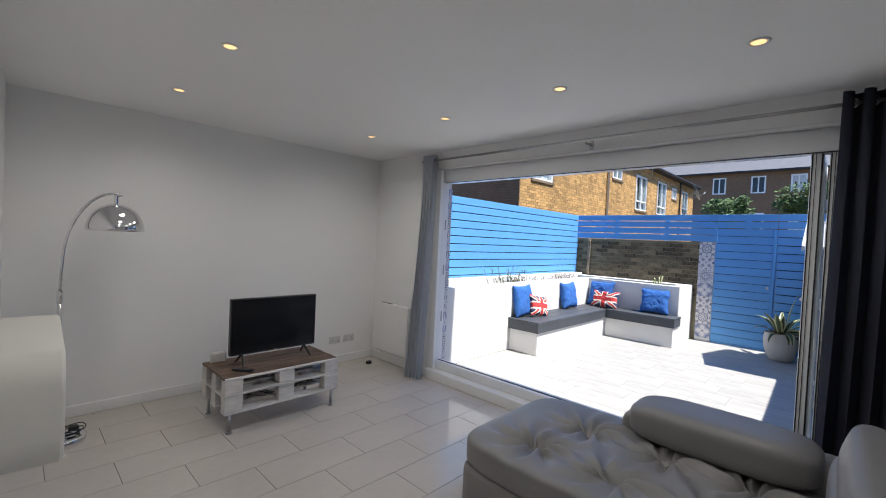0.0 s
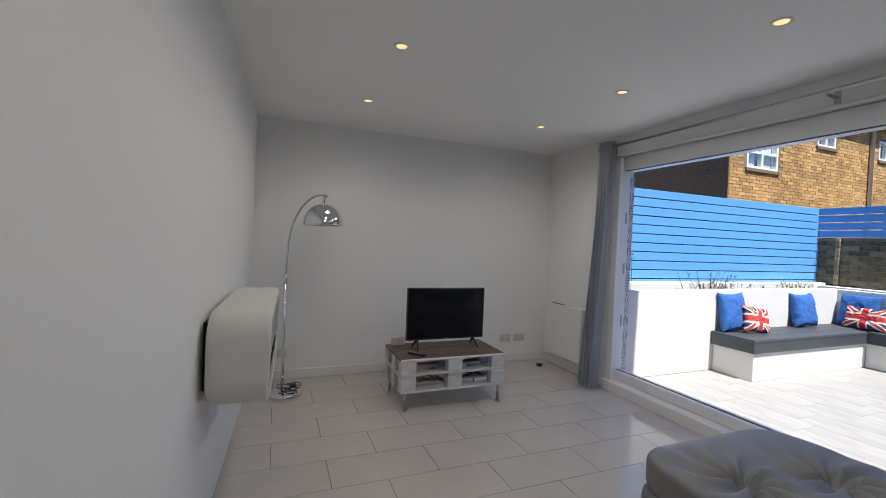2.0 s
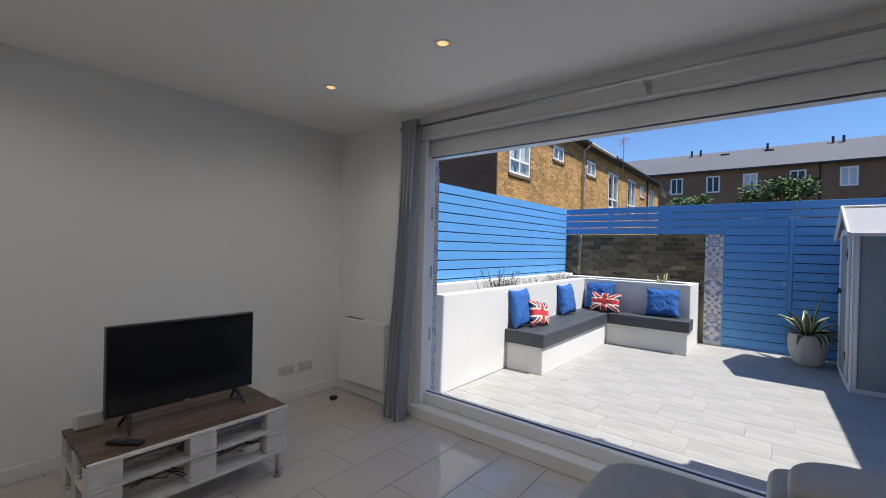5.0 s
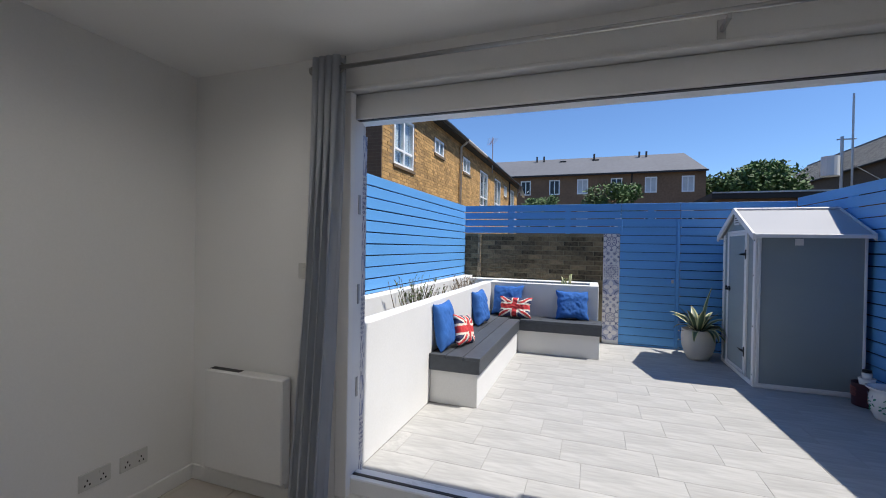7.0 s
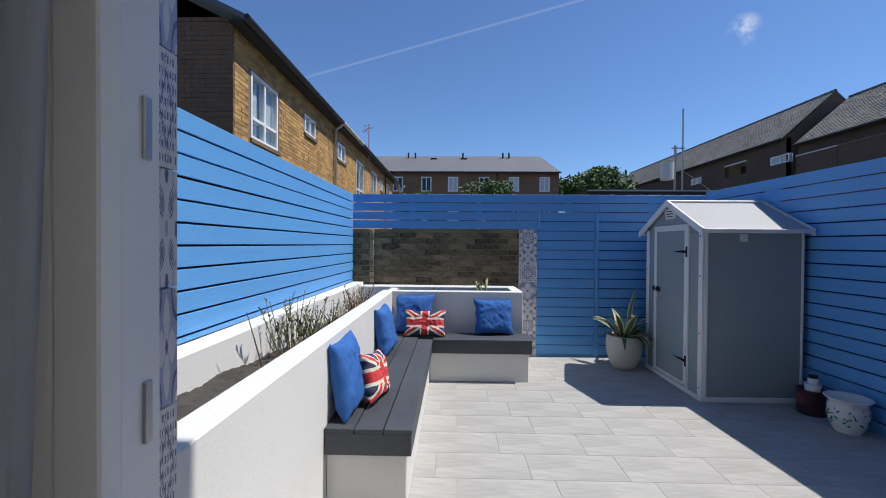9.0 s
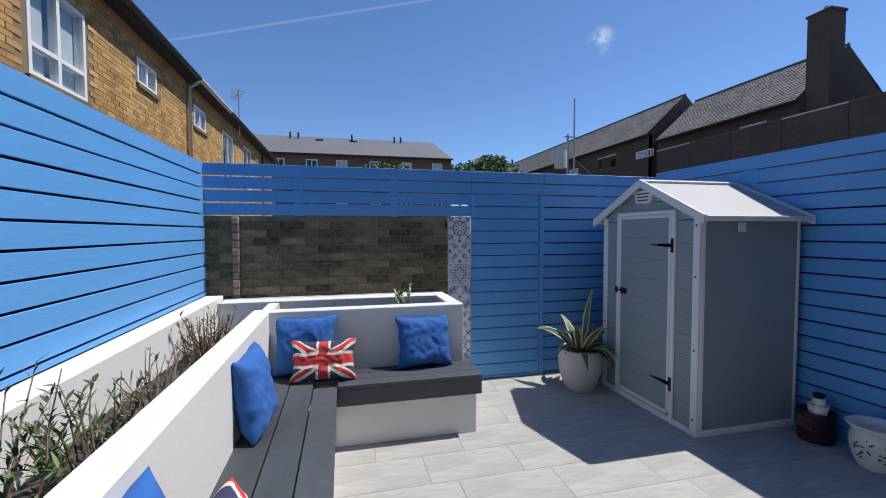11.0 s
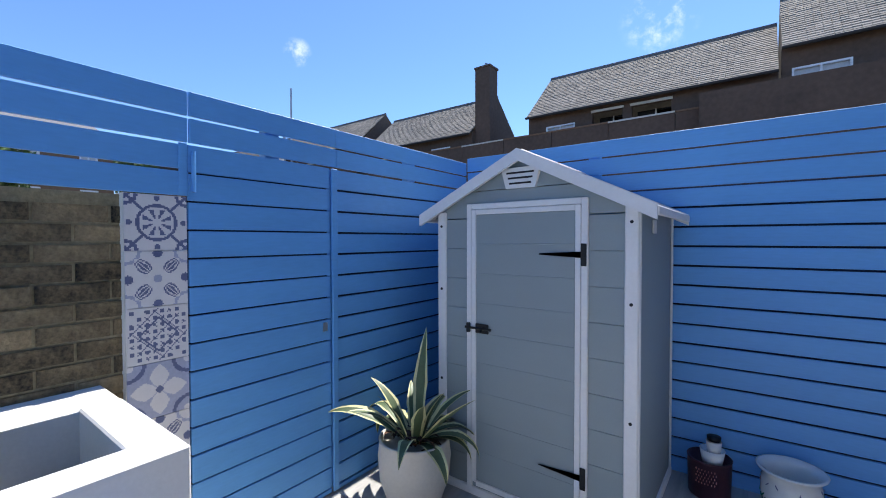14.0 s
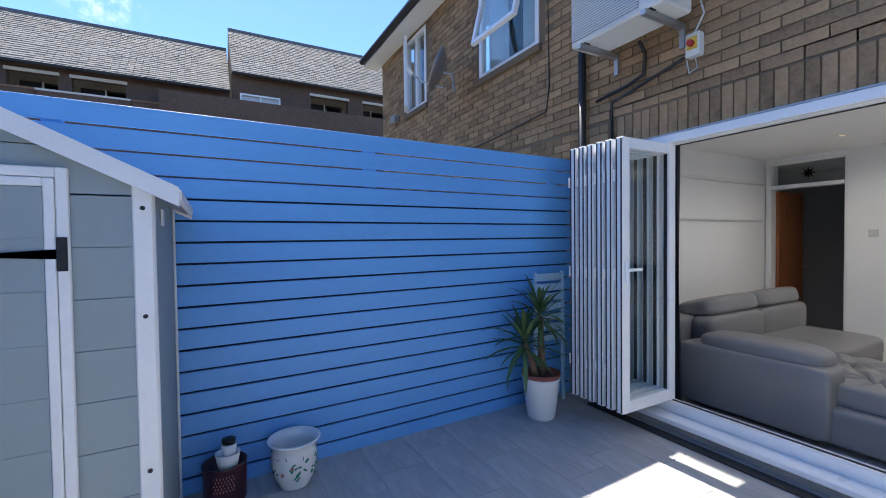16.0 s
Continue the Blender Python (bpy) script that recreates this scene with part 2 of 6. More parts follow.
M_ACWHITE = mat("ac_white_steel", (0.68, 0.68, 0.65), 0.4, var=0.05)
M_GALV = mat("galvanised_steel", (0.42, 0.43, 0.44), 0.4, 0.8, var=0.1)
M_YELLOW = mat("yellow_plastic", (0.75, 0.5, 0.05), 0.4)
M_REDP = mat("red_plastic", (0.5, 0.03, 0.02), 0.4)
M_LAMPON = glow("downlight_lamp", (1.0, 0.58, 0.2), 0.65)
M_GROUND = mat("ground_earth", (0.14, 0.14, 0.125), 0.95, var=0.3, fine=3, coarse=0.2)
M_NET = mat("white_net_curtain", (0.55, 0.57, 0.6), 0.9, var=0.15, fine=20, coarse=3)
M_INNERSHADE = mat("painted_inner_shade", (0.03, 0.035, 0.045), 0.9)
M_GAPSHADE = mat("navy_gap_shade_sheet", (0.012, 0.02, 0.055), 0.8, var=0.2)


def let_light(m, amount, col):
    """Gives a cloth some light through it."""
    n, l = m.node_tree.nodes, m.node_tree.links
    t, mx = n.new("ShaderNodeBsdfTranslucent"), n.new("ShaderNodeMixShader")
    t.inputs[0].default_value, mx.inputs[0].default_value = (*col, 1), amount
    l.new(n["Principled BSDF"].outputs[0], mx.inputs[1]), l.new(t.outputs[0], mx.inputs[2])
    l.new(mx.outputs[0], n["Material Output"].inputs["Surface"])


let_light(M_CURTAIN, 0.45, (0.72, 0.75, 0.80))
M_PALEBLUE = mat("pale_blue_paint", (0.33, 0.5, 0.66), 0.5, var=0.1)

# ---- builders ----
def part(name, bm, material, parent=None, label="", smooth=False, loc=None):
    """One mesh object from a bmesh, under a parent (in its space) or at top level."""
    me = bpy.data.meshes.new(name)
    bmesh.ops.recalc_face_normals(bm, faces=bm.faces[:])
    bm.to_mesh(me)
    bm.free()
    for mm in material if isinstance(material, (list, tuple)) else [material]:
        me.materials.append(mm)
    if smooth:
        for f in me.polygons:
            f.use_smooth = True
    ob = new(name, me)
    if parent:
        ob.parent = parent
    if loc:
        ob.location = loc
    if label:
        ob["label"] = label
    return ob


def share(name, src, parent, loc, rot=(0, 0, 0), scale=(1, 1, 1)):
    """Another object on the mesh of src."""
    ob = new(name, src.data)
    ob.parent, ob.location, ob.rotation_euler, ob.scale = parent, loc, rot, scale
    return ob


def thing(name, label, category, loc=(0, 0, 0), rz=0.0, group="", kind=""):
    e = new(name)
    e.empty_display_size = 0.1
    e.location, e.rotation_euler = loc, (0, 0, radians(rz))
    return tagged(e, label, category, group, kind)


def box(bm, x0, x1, y0, y1, z0, z1, bev=0.0, seg=1, m=None, mi=0):
    """Adds a box, bevelled if asked, turned by the matrix m."""
    r = bmesh.ops.create_cube(bm, size=1.0, matrix=Matrix.Translation(((x0 + x1) / 2, (y0 + y1) / 2, (z0 + z1) / 2)) @ Matrix.Diagonal((x1 - x0, y1 - y0, z1 - z0, 1)))
    vs = r["verts"]
    if bev:
        es = list({e for v in vs for e in v.link_edges})
        r2 = bmesh.ops.bevel(bm, geom=es, offset=bev, segments=seg, profile=0.5, affect="EDGES")
        vs = list({v for f in r2["faces"] for v in f.verts} | {v for v in vs if v.is_valid})
    if mi:
        for f in {f for v in vs for f in v.link_faces}:
            f.material_index = mi
    if m is not None:
        bmesh.ops.transform(bm, matrix=m, verts=vs)
    return bm


def bx(*a, **k):
    return box(bmesh.new(), *a, **k)


def cyl(bm, p, q, r0, r1=None, seg=16, caps=True):
    p, q = Vector(p), Vector(q)
    d = q - p
    m = Matrix.Translation((p + q) / 2) @ d.to_track_quat("Z", "Y").to_matrix().to_4x4()
    bmesh.ops.create_cone(bm, cap_ends=caps, segments=seg, radius1=r0, radius2=r0 if r1 is None else r1, depth=d.length, matrix=m)
    return bm


def cy(*a, **k):
    return cyl(bmesh.new(), *a, **k)


def tube(bm, pts, rad, seg=10):
    """A swept round bar along points; rad is one radius or one each."""
    rings = []
    pts = [Vector(p) for p in pts]
    for i, p in enumerate(pts):
        d = (pts[min(i + 1, len(pts) - 1)] - pts[max(i - 1, 0)]).normalized()
        q = d.to_track_quat("Z", "Y")
        r = rad[i] if isinstance(rad, (list, tuple)) else rad
        rings.append([bm.verts.new(p + q @ Vector((r * math.cos(2 * math.pi * k / seg), r * math.sin(2 * math.pi * k / seg), 0))) for k in range(seg)])
    for a, b in zip(rings, rings[1:]):
        for k in range(seg):
            bm.faces.new((a[k], a[(k + 1) % seg], b[(k + 1) % seg], b[k]))
    bm.faces.new(rings[0][::-1]), bm.faces.new(rings[-1])
    return bm


def lathe(bm, prof, seg=40, centre=(0, 0, 0), mi=0):
    """A turned body from (radius, height) pairs."""
    c = Vector(centre)
    rings = [[bm.verts.new(c + Vector((r * math.cos(2 * math.pi * k / seg), r * math.sin(2 * math.pi * k / seg), z))) for k in range(seg)] for r, z in prof]
    for a, b in zip(rings, rings[1:]):
        for k in range(seg):
            f = bm.faces.new((a[k], a[(k + 1) % seg], b[(k + 1) % seg], b[k]))
            f.material_index = mi
    return bm


def soft(bm, sx, sy, sz, at=(0, 0, 0), power=6.0, n=14, bulge=None, m=None):
    """A padded block: a cube grid rounded to a superellipsoid, with an optional push along z of its top."""
    verts = {}
    def vert(i, j, k):
        key = (i, j, k)
        if key not in verts:
            u = Vector((2 * i / n - 1, 2 * j / n - 1, 2 * k / n - 1))
            u = Vector([math.copysign(abs(c) ** 0.75, c) for c in u])
            d = (abs(u.x) ** power + abs(u.y) ** power + abs(u.z) ** power) ** (1 / power)
            u /= d
            p = Vector((u.x * sx / 2, u.y * sy / 2, u.z * sz / 2))
            if bulge:
                p = bulge(p)
            p += Vector(at)
            verts[key] = bm.verts.new(m @ p if m else p)
        return verts[key]
    for a in range(n):
        for b in range(n):
            for k, flip in ((0, 1), (n, 0)):
                for q in (lambda s, t: (s, t, k), lambda s, t: (k, s, t), lambda s, t: (t, k, s)):
                    f = [vert(*q(a, b)), vert(*q(a + 1, b)), vert(*q(a + 1, b + 1)), vert(*q(a, b + 1))]
                    bm.faces.new(f[::-1] if flip else f)
    return bm


def cells(u0, u1, z0, z1, holes):
    """Splits a rectangle round rectangular holes into rectangles."""
    us = sorted({u0, u1, *[min(max(h, u0), u1) for o in holes for h in o[:2]]})
    zs = sorted({z0, z1, *[min(max(h, z0), z1) for o in holes for h in o[2:]]})
    for a, b in zip(us, us[1:]):
        for c, d in zip(zs, zs[1:]):
            if not any(o[0] < (a + b) / 2 < o[1] and o[2] < (c + d) / 2 < o[3] for o in holes):
                yield a, b, c, d


def wall(name, axis, at0, at1, u0, u1, z0, z1, material, holes=(), label="", category="wall"):
    """A wall slab from at0 to at1 along axis, with openings through it."""
    bm = bmesh.new()
    for a, b, c, d in cells(u0, u1, z0, z1, holes):
        if axis == "x":
            box(bm, at0, at1, a, b, c, d)
        else:
            box(bm, a, b, at0, at1, c, d)
    return tagged(part(name, bm, material), label, category, kind="structure")


def bricks(parent, axis, face, out, u0, u1, z0, z1, holes, m_part, m_rest, near=None, course=0.075, length=0.225, h=0.065, proud=0.008, name="brick"):
    """A stretcher-bond skin on a wall: bricks within near=(u0, u1, z0, z1) are parts, the others one joined part."""
    unit = bx(-(length - 0.01) / 2, (length - 0.01) / 2, 0, 1, -h / 2, h / 2)
    src = None
    vs, fs, row = [], [], 0
    z = z0 + course / 2
    while z < z1 - 0.02:
        u = u0 - (length / 2 if row % 2 else 0)
        while u < u1:
            a, b = max(u + 0.005, u0), min(u + length - 0.005, u1)
            u += length
            if b - a < 0.03 or any(o[0] < b and o[1] > a and o[2] < z + h / 2 and o[3] > z - h / 2 for o in holes):
                continue
            d = proud * random.uniform(0.5, 1.4)
            mid = (a + b) / 2
            if near and near[0] < mid < near[1] and near[2] < z < near[3]:
                if src is None:
                    src = part(name, unit, m_part, parent)
                    ob = src
                else:
                    ob = new(name, src.data)
                    ob.parent = parent
                ob.scale = ((b - a) / (length - 0.01), d + 0.004, random.uniform(0.93, 1.05))
                tip = radians(random.uniform(-0.7, 0.7))
                if axis == "x":
                    ob.location, ob.rotation_euler = (face - out * 0.004, mid, z), (tip, 0, radians(-90 * out))
                else:
                    ob.location, ob.rotation_euler = (mid, face - out * 0.004, z), (0, tip, radians(0 if out > 0 else 180))
            else:
                k = len(vs)
                f0, f1 = face - out * 0.004, face + out * d
                for uu, zz in ((a, z - h / 2), (b, z - h / 2), (b, z + h / 2), (a, z + h / 2)):
                    for w in (f0, f1):
                        vs.append((w, uu, zz) if axis == "x" else (uu, w, zz))
                fs += [(k + 1, k + 3, k + 5, k + 7), (k, k + 1, k + 7, k + 6), (k + 2, k + 4, k + 5, k + 3), (k, k + 2, k + 3, k + 1), (k + 4, k + 6, k + 7, k + 5)]
        z += course
        row += 1
    if vs:
        me = bpy.data.meshes.new("brickwork")
        me.from_pydata(vs, [], fs)
        me.materials.append(m_rest)
        ob = new("brickwork", me)
        ob.parent = parent
        ob["kind"] = "stuff"
        bm = bmesh.new()
        bm.from_mesh(me)
        bmesh.ops.recalc_face_normals(bm, faces=bm.faces[:])
        bm.to_mesh(me)
        bm.free()

# ---- plan ----
CEIL, PZ = 2.49, 0.01
XI, XO = 3.10, 3.30            # garden wall of the living room: inner and outer face
YN, YS = 4.57, -0.55           # north and south walls of the room
OPEN_S, OPEN_N, OPEN_TOP = -0.10, 3.535, 2.23
FX, FN, FS, FTOP = 8.08, 4.30, -0.385, 2.17   # garden fences
FSW = -0.53                    # the south fence runs out of square, to here at the house
WX0, WX1 = -0.40, -0.19        # the west wall runs slightly out of square


def west(y):
    return WX0 + (WX1 - WX0) * (y - YS) / (YN - YS)


# floor slab of the room with tiles laid later
floor = tagged(part("floor", bx(-0.75, XI + 0.02, YS - 0.3, YN + 0.3, -0.12, -0.006), M_GROUT), "cream polished porcelain tile floor in half bond", "floor", kind="structure")
ceiling = tagged(part("ceiling", bx(-0.75, XO, YS - 0.3, YN + 0.3, CEIL, CEIL + 0.12), M_CEIL), "plain white painted plaster ceiling", "ceiling", kind="structure")
wall_north = wall("wall_north", "y", YN, YN + 0.2, -0.75, XO, 0, CEIL, M_PAINT, label="plain white painted plaster wall")
wall_south = wall("wall_south", "y", YS - 0.2, YS, -0.75, XO - 0.02, 0, CEIL, M_PAINT, label="white painted wall with two narrow ledges")
wall_east = wall("wall_east", "x", XI, XO - 0.03, YS, YN, 0, CEIL, M_PAINT, holes=[(OPEN_S, OPEN_N, -1, 2.30)], label="white painted wall with a wide garden opening")

# west wall, built square and turned into place; doorway with a fanlight
DOOR0, DOOR1 = -0.505, 0.315
bm = bmesh.new()
for a, b, c, d in cells(YS, YN, 0, CEIL, [(DOOR0, DOOR1, -1, 2.43)]):
    for y0, y1 in ((a, b),):
        v = [bm.verts.new(p) for p in ((west(y0), y0, c), (west(y1), y1, c), (west(y1), y1, d), (west(y0), y0, d), (west(y0) - 0.13, y0, c), (west(y1) - 0.13, y1, c), (west(y1) - 0.13, y1, d), (west(y0) - 0.13, y0, d))]
        for f in ((0, 1, 2, 3), (5, 4, 7, 6), (4, 0, 3, 7), (1, 5, 6, 2), (3, 2, 6, 7), (4, 5, 1, 0)):
            bm.faces.new([v[i] for i in f])
wall_west = tagged(part("wall_west", bm, M_PAINT), "white painted wall with a doorway to the hall", "wall", kind="structure")

# hall behind the doorway; its dimness is put into the walls' grey
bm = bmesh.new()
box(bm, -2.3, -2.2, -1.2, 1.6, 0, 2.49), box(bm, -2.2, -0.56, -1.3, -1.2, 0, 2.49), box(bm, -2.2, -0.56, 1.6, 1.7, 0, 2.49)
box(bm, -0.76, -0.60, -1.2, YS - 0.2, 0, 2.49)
tagged(part("wall_hall", bm, M_HALLDIM), "plastered hall walls beyond the doorway, dimness put into their grey", "wall", kind="structure")
tagged(part("floor_hall", bx(-2.3, -0.75, -1.3, 1.7, -0.12, -0.002), M_FLOOR), "pale tiled hall floor", "floor", kind="structure")
tagged(part("ceiling_hall", bx(-2.3, -0.75, -1.3, 1.7, CEIL, CEIL + 0.12), M_CEIL), "plain hall ceiling", "ceiling", kind="structure")

# outer brick leaf of the house, running south past the garden
house_s = thing("terrace_house", "brown stock brick terrace house with white windows", "house", (0, 0, 0))
HW = [(-4.32, -3.58, 3.62, 4.85), (-2.08, -0.98, 3.47, 4.78)]
bm = bmesh.new()
for a, b, c, d in cells(-5.5, YN + 4, 0, 5.1, HW + [(OPEN_S, OPEN_N, -1, OPEN_TOP)]):
    box(bm, XO - 0.03, XO, a, b, c, d)
part("wall", bm, M_MORTARH, house_s, "brown brick wall")
part("gable_wall", bx(-3.5, XO - 0.03, -5.53, -5.5, 0, 5.1), M_BRICKHI, house_s)
roof = bmesh.new()
q = [roof.verts.new(p) for p in ((XO + 0.3, -5.75, 5.05), (XO + 0.3, YN + 4, 5.05), (-1.2, YN + 4, 7.4), (-1.2, -5.75, 7.4), (XO + 0.3, -5.75, 4.95), (XO + 0.3, YN + 4, 4.95), (-1.2, YN + 4, 7.3), (-1.2, -5.75, 7.3))]
for f in ((0, 1, 2, 3), (5, 4, 7, 6), (4, 5, 1, 0), (0, 3, 7, 4), (1, 5, 6, 2)):
    roof.faces.new([q[i] for i in f])
part("roof", roof, M_SLATE, house_s)
part("gutter", cy((XO + 0.34, -5.75, 5.0), (XO + 0.34, YN + 4, 5.0), 0.055), M_BLACKPIPE, house_s, "black plastic gutter")
part("soffit", bx(XO, XO + 0.3, -5.75, YN + 4, 4.9, 4.94), M_TRIM, house_s, "white soffit board")

# garden ground
patio = tagged(part("patio_floor", bx(XO, FX + 0.05, FSW - 0.02, FN + 0.1, -0.2, PZ - 0.004), M_PGROUT), "pale grey wood-effect tile patio in full sun", "patio", kind="structure")
ground = bmesh.new()
bmesh.ops.create_grid(ground, x_segments=2, y_segments=2, size=900, matrix=Matrix.Translation((0, 0, -0.15)))
tagged(part("ground", ground, M_GROUND), "flat ground of the neighbourhood", "ground", kind="structure")

# threshold and head of the folding door
bm = bmesh.new()
box(bm, XI - 0.05, XI + 0.12, OPEN_S, OPEN_N, -0.004, 0.10, 0.008)
tagged(part("door_sill", bm, M_TRIM), "white painted inner sill step under the folding door", "sill", kind="structure")
frame_d = thing("folding_door_frame", "white frame and track of a wide folding door", "door frame", kind="structure")
part("bottom_track", bx(XI + 0.05, XI + 0.15, OPEN_S, OPEN_N, 0.101, 0.19, 0.006), M_UPVC, frame_d)
part("track_groove", bx(XI + 0.085, XI + 0.105, OPEN_S + 0.06, OPEN_N - 0.06, 0.185, 0.194), M_GASKET, frame_d)
part("outer_sill", bx(XI + 0.15, XO + 0.09, OPEN_S, OPEN_N, 0.075, 0.115, 0.006), M_UPVC, frame_d)
part("outer_riser", bx(XI + 0.121, XO + 0.03, OPEN_S, OPEN_N, PZ - 0.003, 0.075), M_PGROUT, frame_d)
part("head", bx(XI + 0.075, XO - 0.032, OPEN_S, OPEN_N, OPEN_TOP - 0.07, 2.298, 0.006), M_UPVC, frame_d)
part("head_cover", bx(XO - 0.031, XO + 0.02, OPEN_S, OPEN_N, OPEN_TOP - 0.068, OPEN_TOP - 0.004, 0.004), M_UPVC, frame_d)
part("lintel_edge", bx(XO - 0.028, XO + 0.024, OPEN_S, OPEN_N, OPEN_TOP - 0.003, OPEN_TOP + 0.007), M_GALV, frame_d, "grey steel lintel edge")
part("head_groove", bx(XI + 0.085, XI + 0.11, OPEN_S + 0.06, OPEN_N - 0.06, OPEN_TOP - 0.074, OPEN_TOP - 0.066), M_GASKET, frame_d)
part("jamb", bx(XI + 0.05, XI + 0.15, OPEN_N - 0.065, OPEN_N, 0.19, OPEN_TOP - 0.07, 0.006), M_UPVC, frame_d)
part("jamb", bx(XI + 0.05, XI + 0.15, OPEN_S, OPEN_S + 0.06, 0.19, OPEN_TOP - 0.07, 0.006), M_UPVC, frame_d)
for z in (0.62, 1.14, 1.64):
    part("keep", bx(XI + 0.10, XI + 0.12, OPEN_N - 0.071, OPEN_N - 0.064, z, z + 0.11, 0.002), M_GALV, frame_d, "grey steel lock keep")
part("drain_cover", bx(XO + 0.10, XO + 0.19, OPEN_S - 0.1, OPEN_N, PZ, PZ + 0.006), M_DARK, frame_d, "black slotted drain channel")

tagged(part("trim", bx(XI + 0.001, XI + 0.047, OPEN_N - 0.075, OPEN_N - 0.001, 0.102, 2.289, 0.004), M_PAINT), "white plastered reveal beside the folding door", "trim", kind="structure")
tagged(part("trim", bx(XI - 0.012, XI + 0.03, OPEN_S - 0.1, OPEN_N - 0.04, 2.292, 2.312, 0.004), M_TRIM), "thin white plaster bead over the opening", "trim", kind="structure")

# skirting boards
bm = bmesh.new()
box(bm, west(YN) + 0.01, XI, YN - 0.016, YN, 0.0, 0.09, 0.004)
tagged(part("baseboard", bm, M_TRIM), "low white painted skirting board", "baseboard", kind="structure")
tagged(part("baseboard", bx(XI - 0.016, XI, OPEN_N + 0.01, YN - 0.016, 0, 0.09, 0.004), M_TRIM), "low white painted skirting board", "baseboard", kind="structure")
for z in (2.165, 1.675):
    tagged(part("trim", bx(west(YS) + 0.12, XI - 0.5, YS, YS + 0.035, z - 0.02, z + 0.02, 0.006), M_TRIM), "narrow white wall ledge", "trim", kind="structure")

# doorway: casing, fanlight and open door
dw = thing("door_1", "orange-brown wooden door standing open in a white doorway with fanlight", "door", (west(-0.095), -0.095, 0), kind="structure")
hw = (DOOR1 - DOOR0) / 2
for s in (-1, 1):
    part("door_frame", bx(-0.14, 0.012, s * hw - 0.03, s * hw + 0.03, 0, 2.45, 0.004), M_TRIM, dw)
part("transom_bar", bx(-0.13, 0.012, -hw + 0.03, hw - 0.03, 2.08, 2.13, 0.004), M_TRIM, dw)
part("head_casing", bx(-0.13, 0.012, -hw + 0.03, hw - 0.03, 2.40, 2.45, 0.004), M_TRIM, dw)
part("fanlight_pane", bx(-0.07, -0.064, -hw + 0.03, hw - 0.03, 2.13, 2.40), M_GLASS, dw, "obscured glass with a star motif")
star = bmesh.new()
c0 = star.verts.new((-0.06, 0, 2.265))
ring = [star.verts.new((-0.06, (0.085 if k % 2 == 0 else 0.035) * math.cos(math.pi * k / 8), 2.265 + (0.085 if k % 2 == 0 else 0.035) * math.sin(math.pi * k / 8))) for k in range(16)]
for k in range(16):
    star.faces.new((c0, ring[k], ring[(k + 1) % 16]))
bmesh.ops.solidify(star, geom=star.faces[:], thickness=0.004)
part("star_motif", star, M_GASKET, dw)
leaf = part("door_leaf", bx(-0.84, -0.12, -hw + 0.035, -hw + 0.075, 0.01, 2.06, 0.004), M_WOODDOOR, dw, "orange-brown panelled wood")
for z in (0.25, 0.7, 1.15, 1.6):
    part("door_panel", bx(-0.62, -0.34, -hw + 0.074, -hw + 0.082, z, z + 0.32, 0.004), M_WOODDOOR, leaf)
part("door_handle", cy((-0.8, -hw + 0.08, 1.0), (-0.8, -hw + 0.13, 1.0), 0.014), M_STEEL, leaf, "steel handle")

# ---- fences ----
BH = 0.1272
def board_fence(name, label, axis, at, u0, u1, z0, z1, out, posts, pitch=BH, splits=(), back=0.0):
    """Horizontal painted boards on posts; out is the side of the garden."""
    f = thing(name, label, "fence", kind="structure")
    src = {}
    n = math.ceil((z1 - z0) / pitch - 0.12)
    edges = [u0, *splits, u1]
    for k in range(n):
        lo = z1 - (k + 1) * pitch + 0.004
        for a, b in zip(edges, edges[1:]):
            key = (a, b)
            w = random.uniform(-0.003, 0.003)
            if key not in src:
                L = b - a - 0.004
                bm = bmesh.new()
                if axis == "x":
                    box(bm, -0.009, 0.009, -L / 2, L / 2, 0, pitch - 0.0125, 0.002)
                else:
                    box(bm, -L / 2, L / 2, -0.009, 0.009, 0, pitch - 0.0125, 0.002)
                src[key] = part("board", bm, M_BLUE, f)
                ob = src[key]
            else:
                ob = share("board", src[key], f, (0, 0, 0))
            mid = (a + b) / 2
            if lo < z0:
                ob.scale.z = (pitch - 0.0125 - (z0 - lo)) / (pitch - 0.0125)
            low = max(lo, z0)
            ob.location = (at + w, mid, low) if axis == "x" else (mid, at + w, low)
            ob.rotation_euler = (0, 0, random.uniform(-0.0015, 0.0015))
    # added dark sheet behind the boards stands in for shade in the gaps
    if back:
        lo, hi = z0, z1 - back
        part("gap_shade_sheet", bx(at - out * 0.022 - 0.004, at - out * 0.022 + 0.004, u0 + 0.02, u1 - 0.02, lo, hi) if axis == "x" else bx(u0 + 0.02, u1 - 0.02, at - out * 0.022 - 0.004, at - out * 0.022 + 0.004, lo, hi), M_GAPSHADE, f, "added dark sheet standing in for shade in the gaps")
    for p in posts:
        bm = bmesh.new()
        if axis == "x":
            box(bm, at - out * 0.06 - 0.03, at - out * 0.06 + 0.03, p - 0.04, p + 0.04, z0, z1 - 0.02, 0.003)
        else:
            box(bm, p - 0.04, p + 0.04, at - out * 0.06 - 0.03, at - out * 0.06 + 0.03, z0, z1 - 0.02, 0.003)
        part("post", bm, M_BLUE, f)
    return f


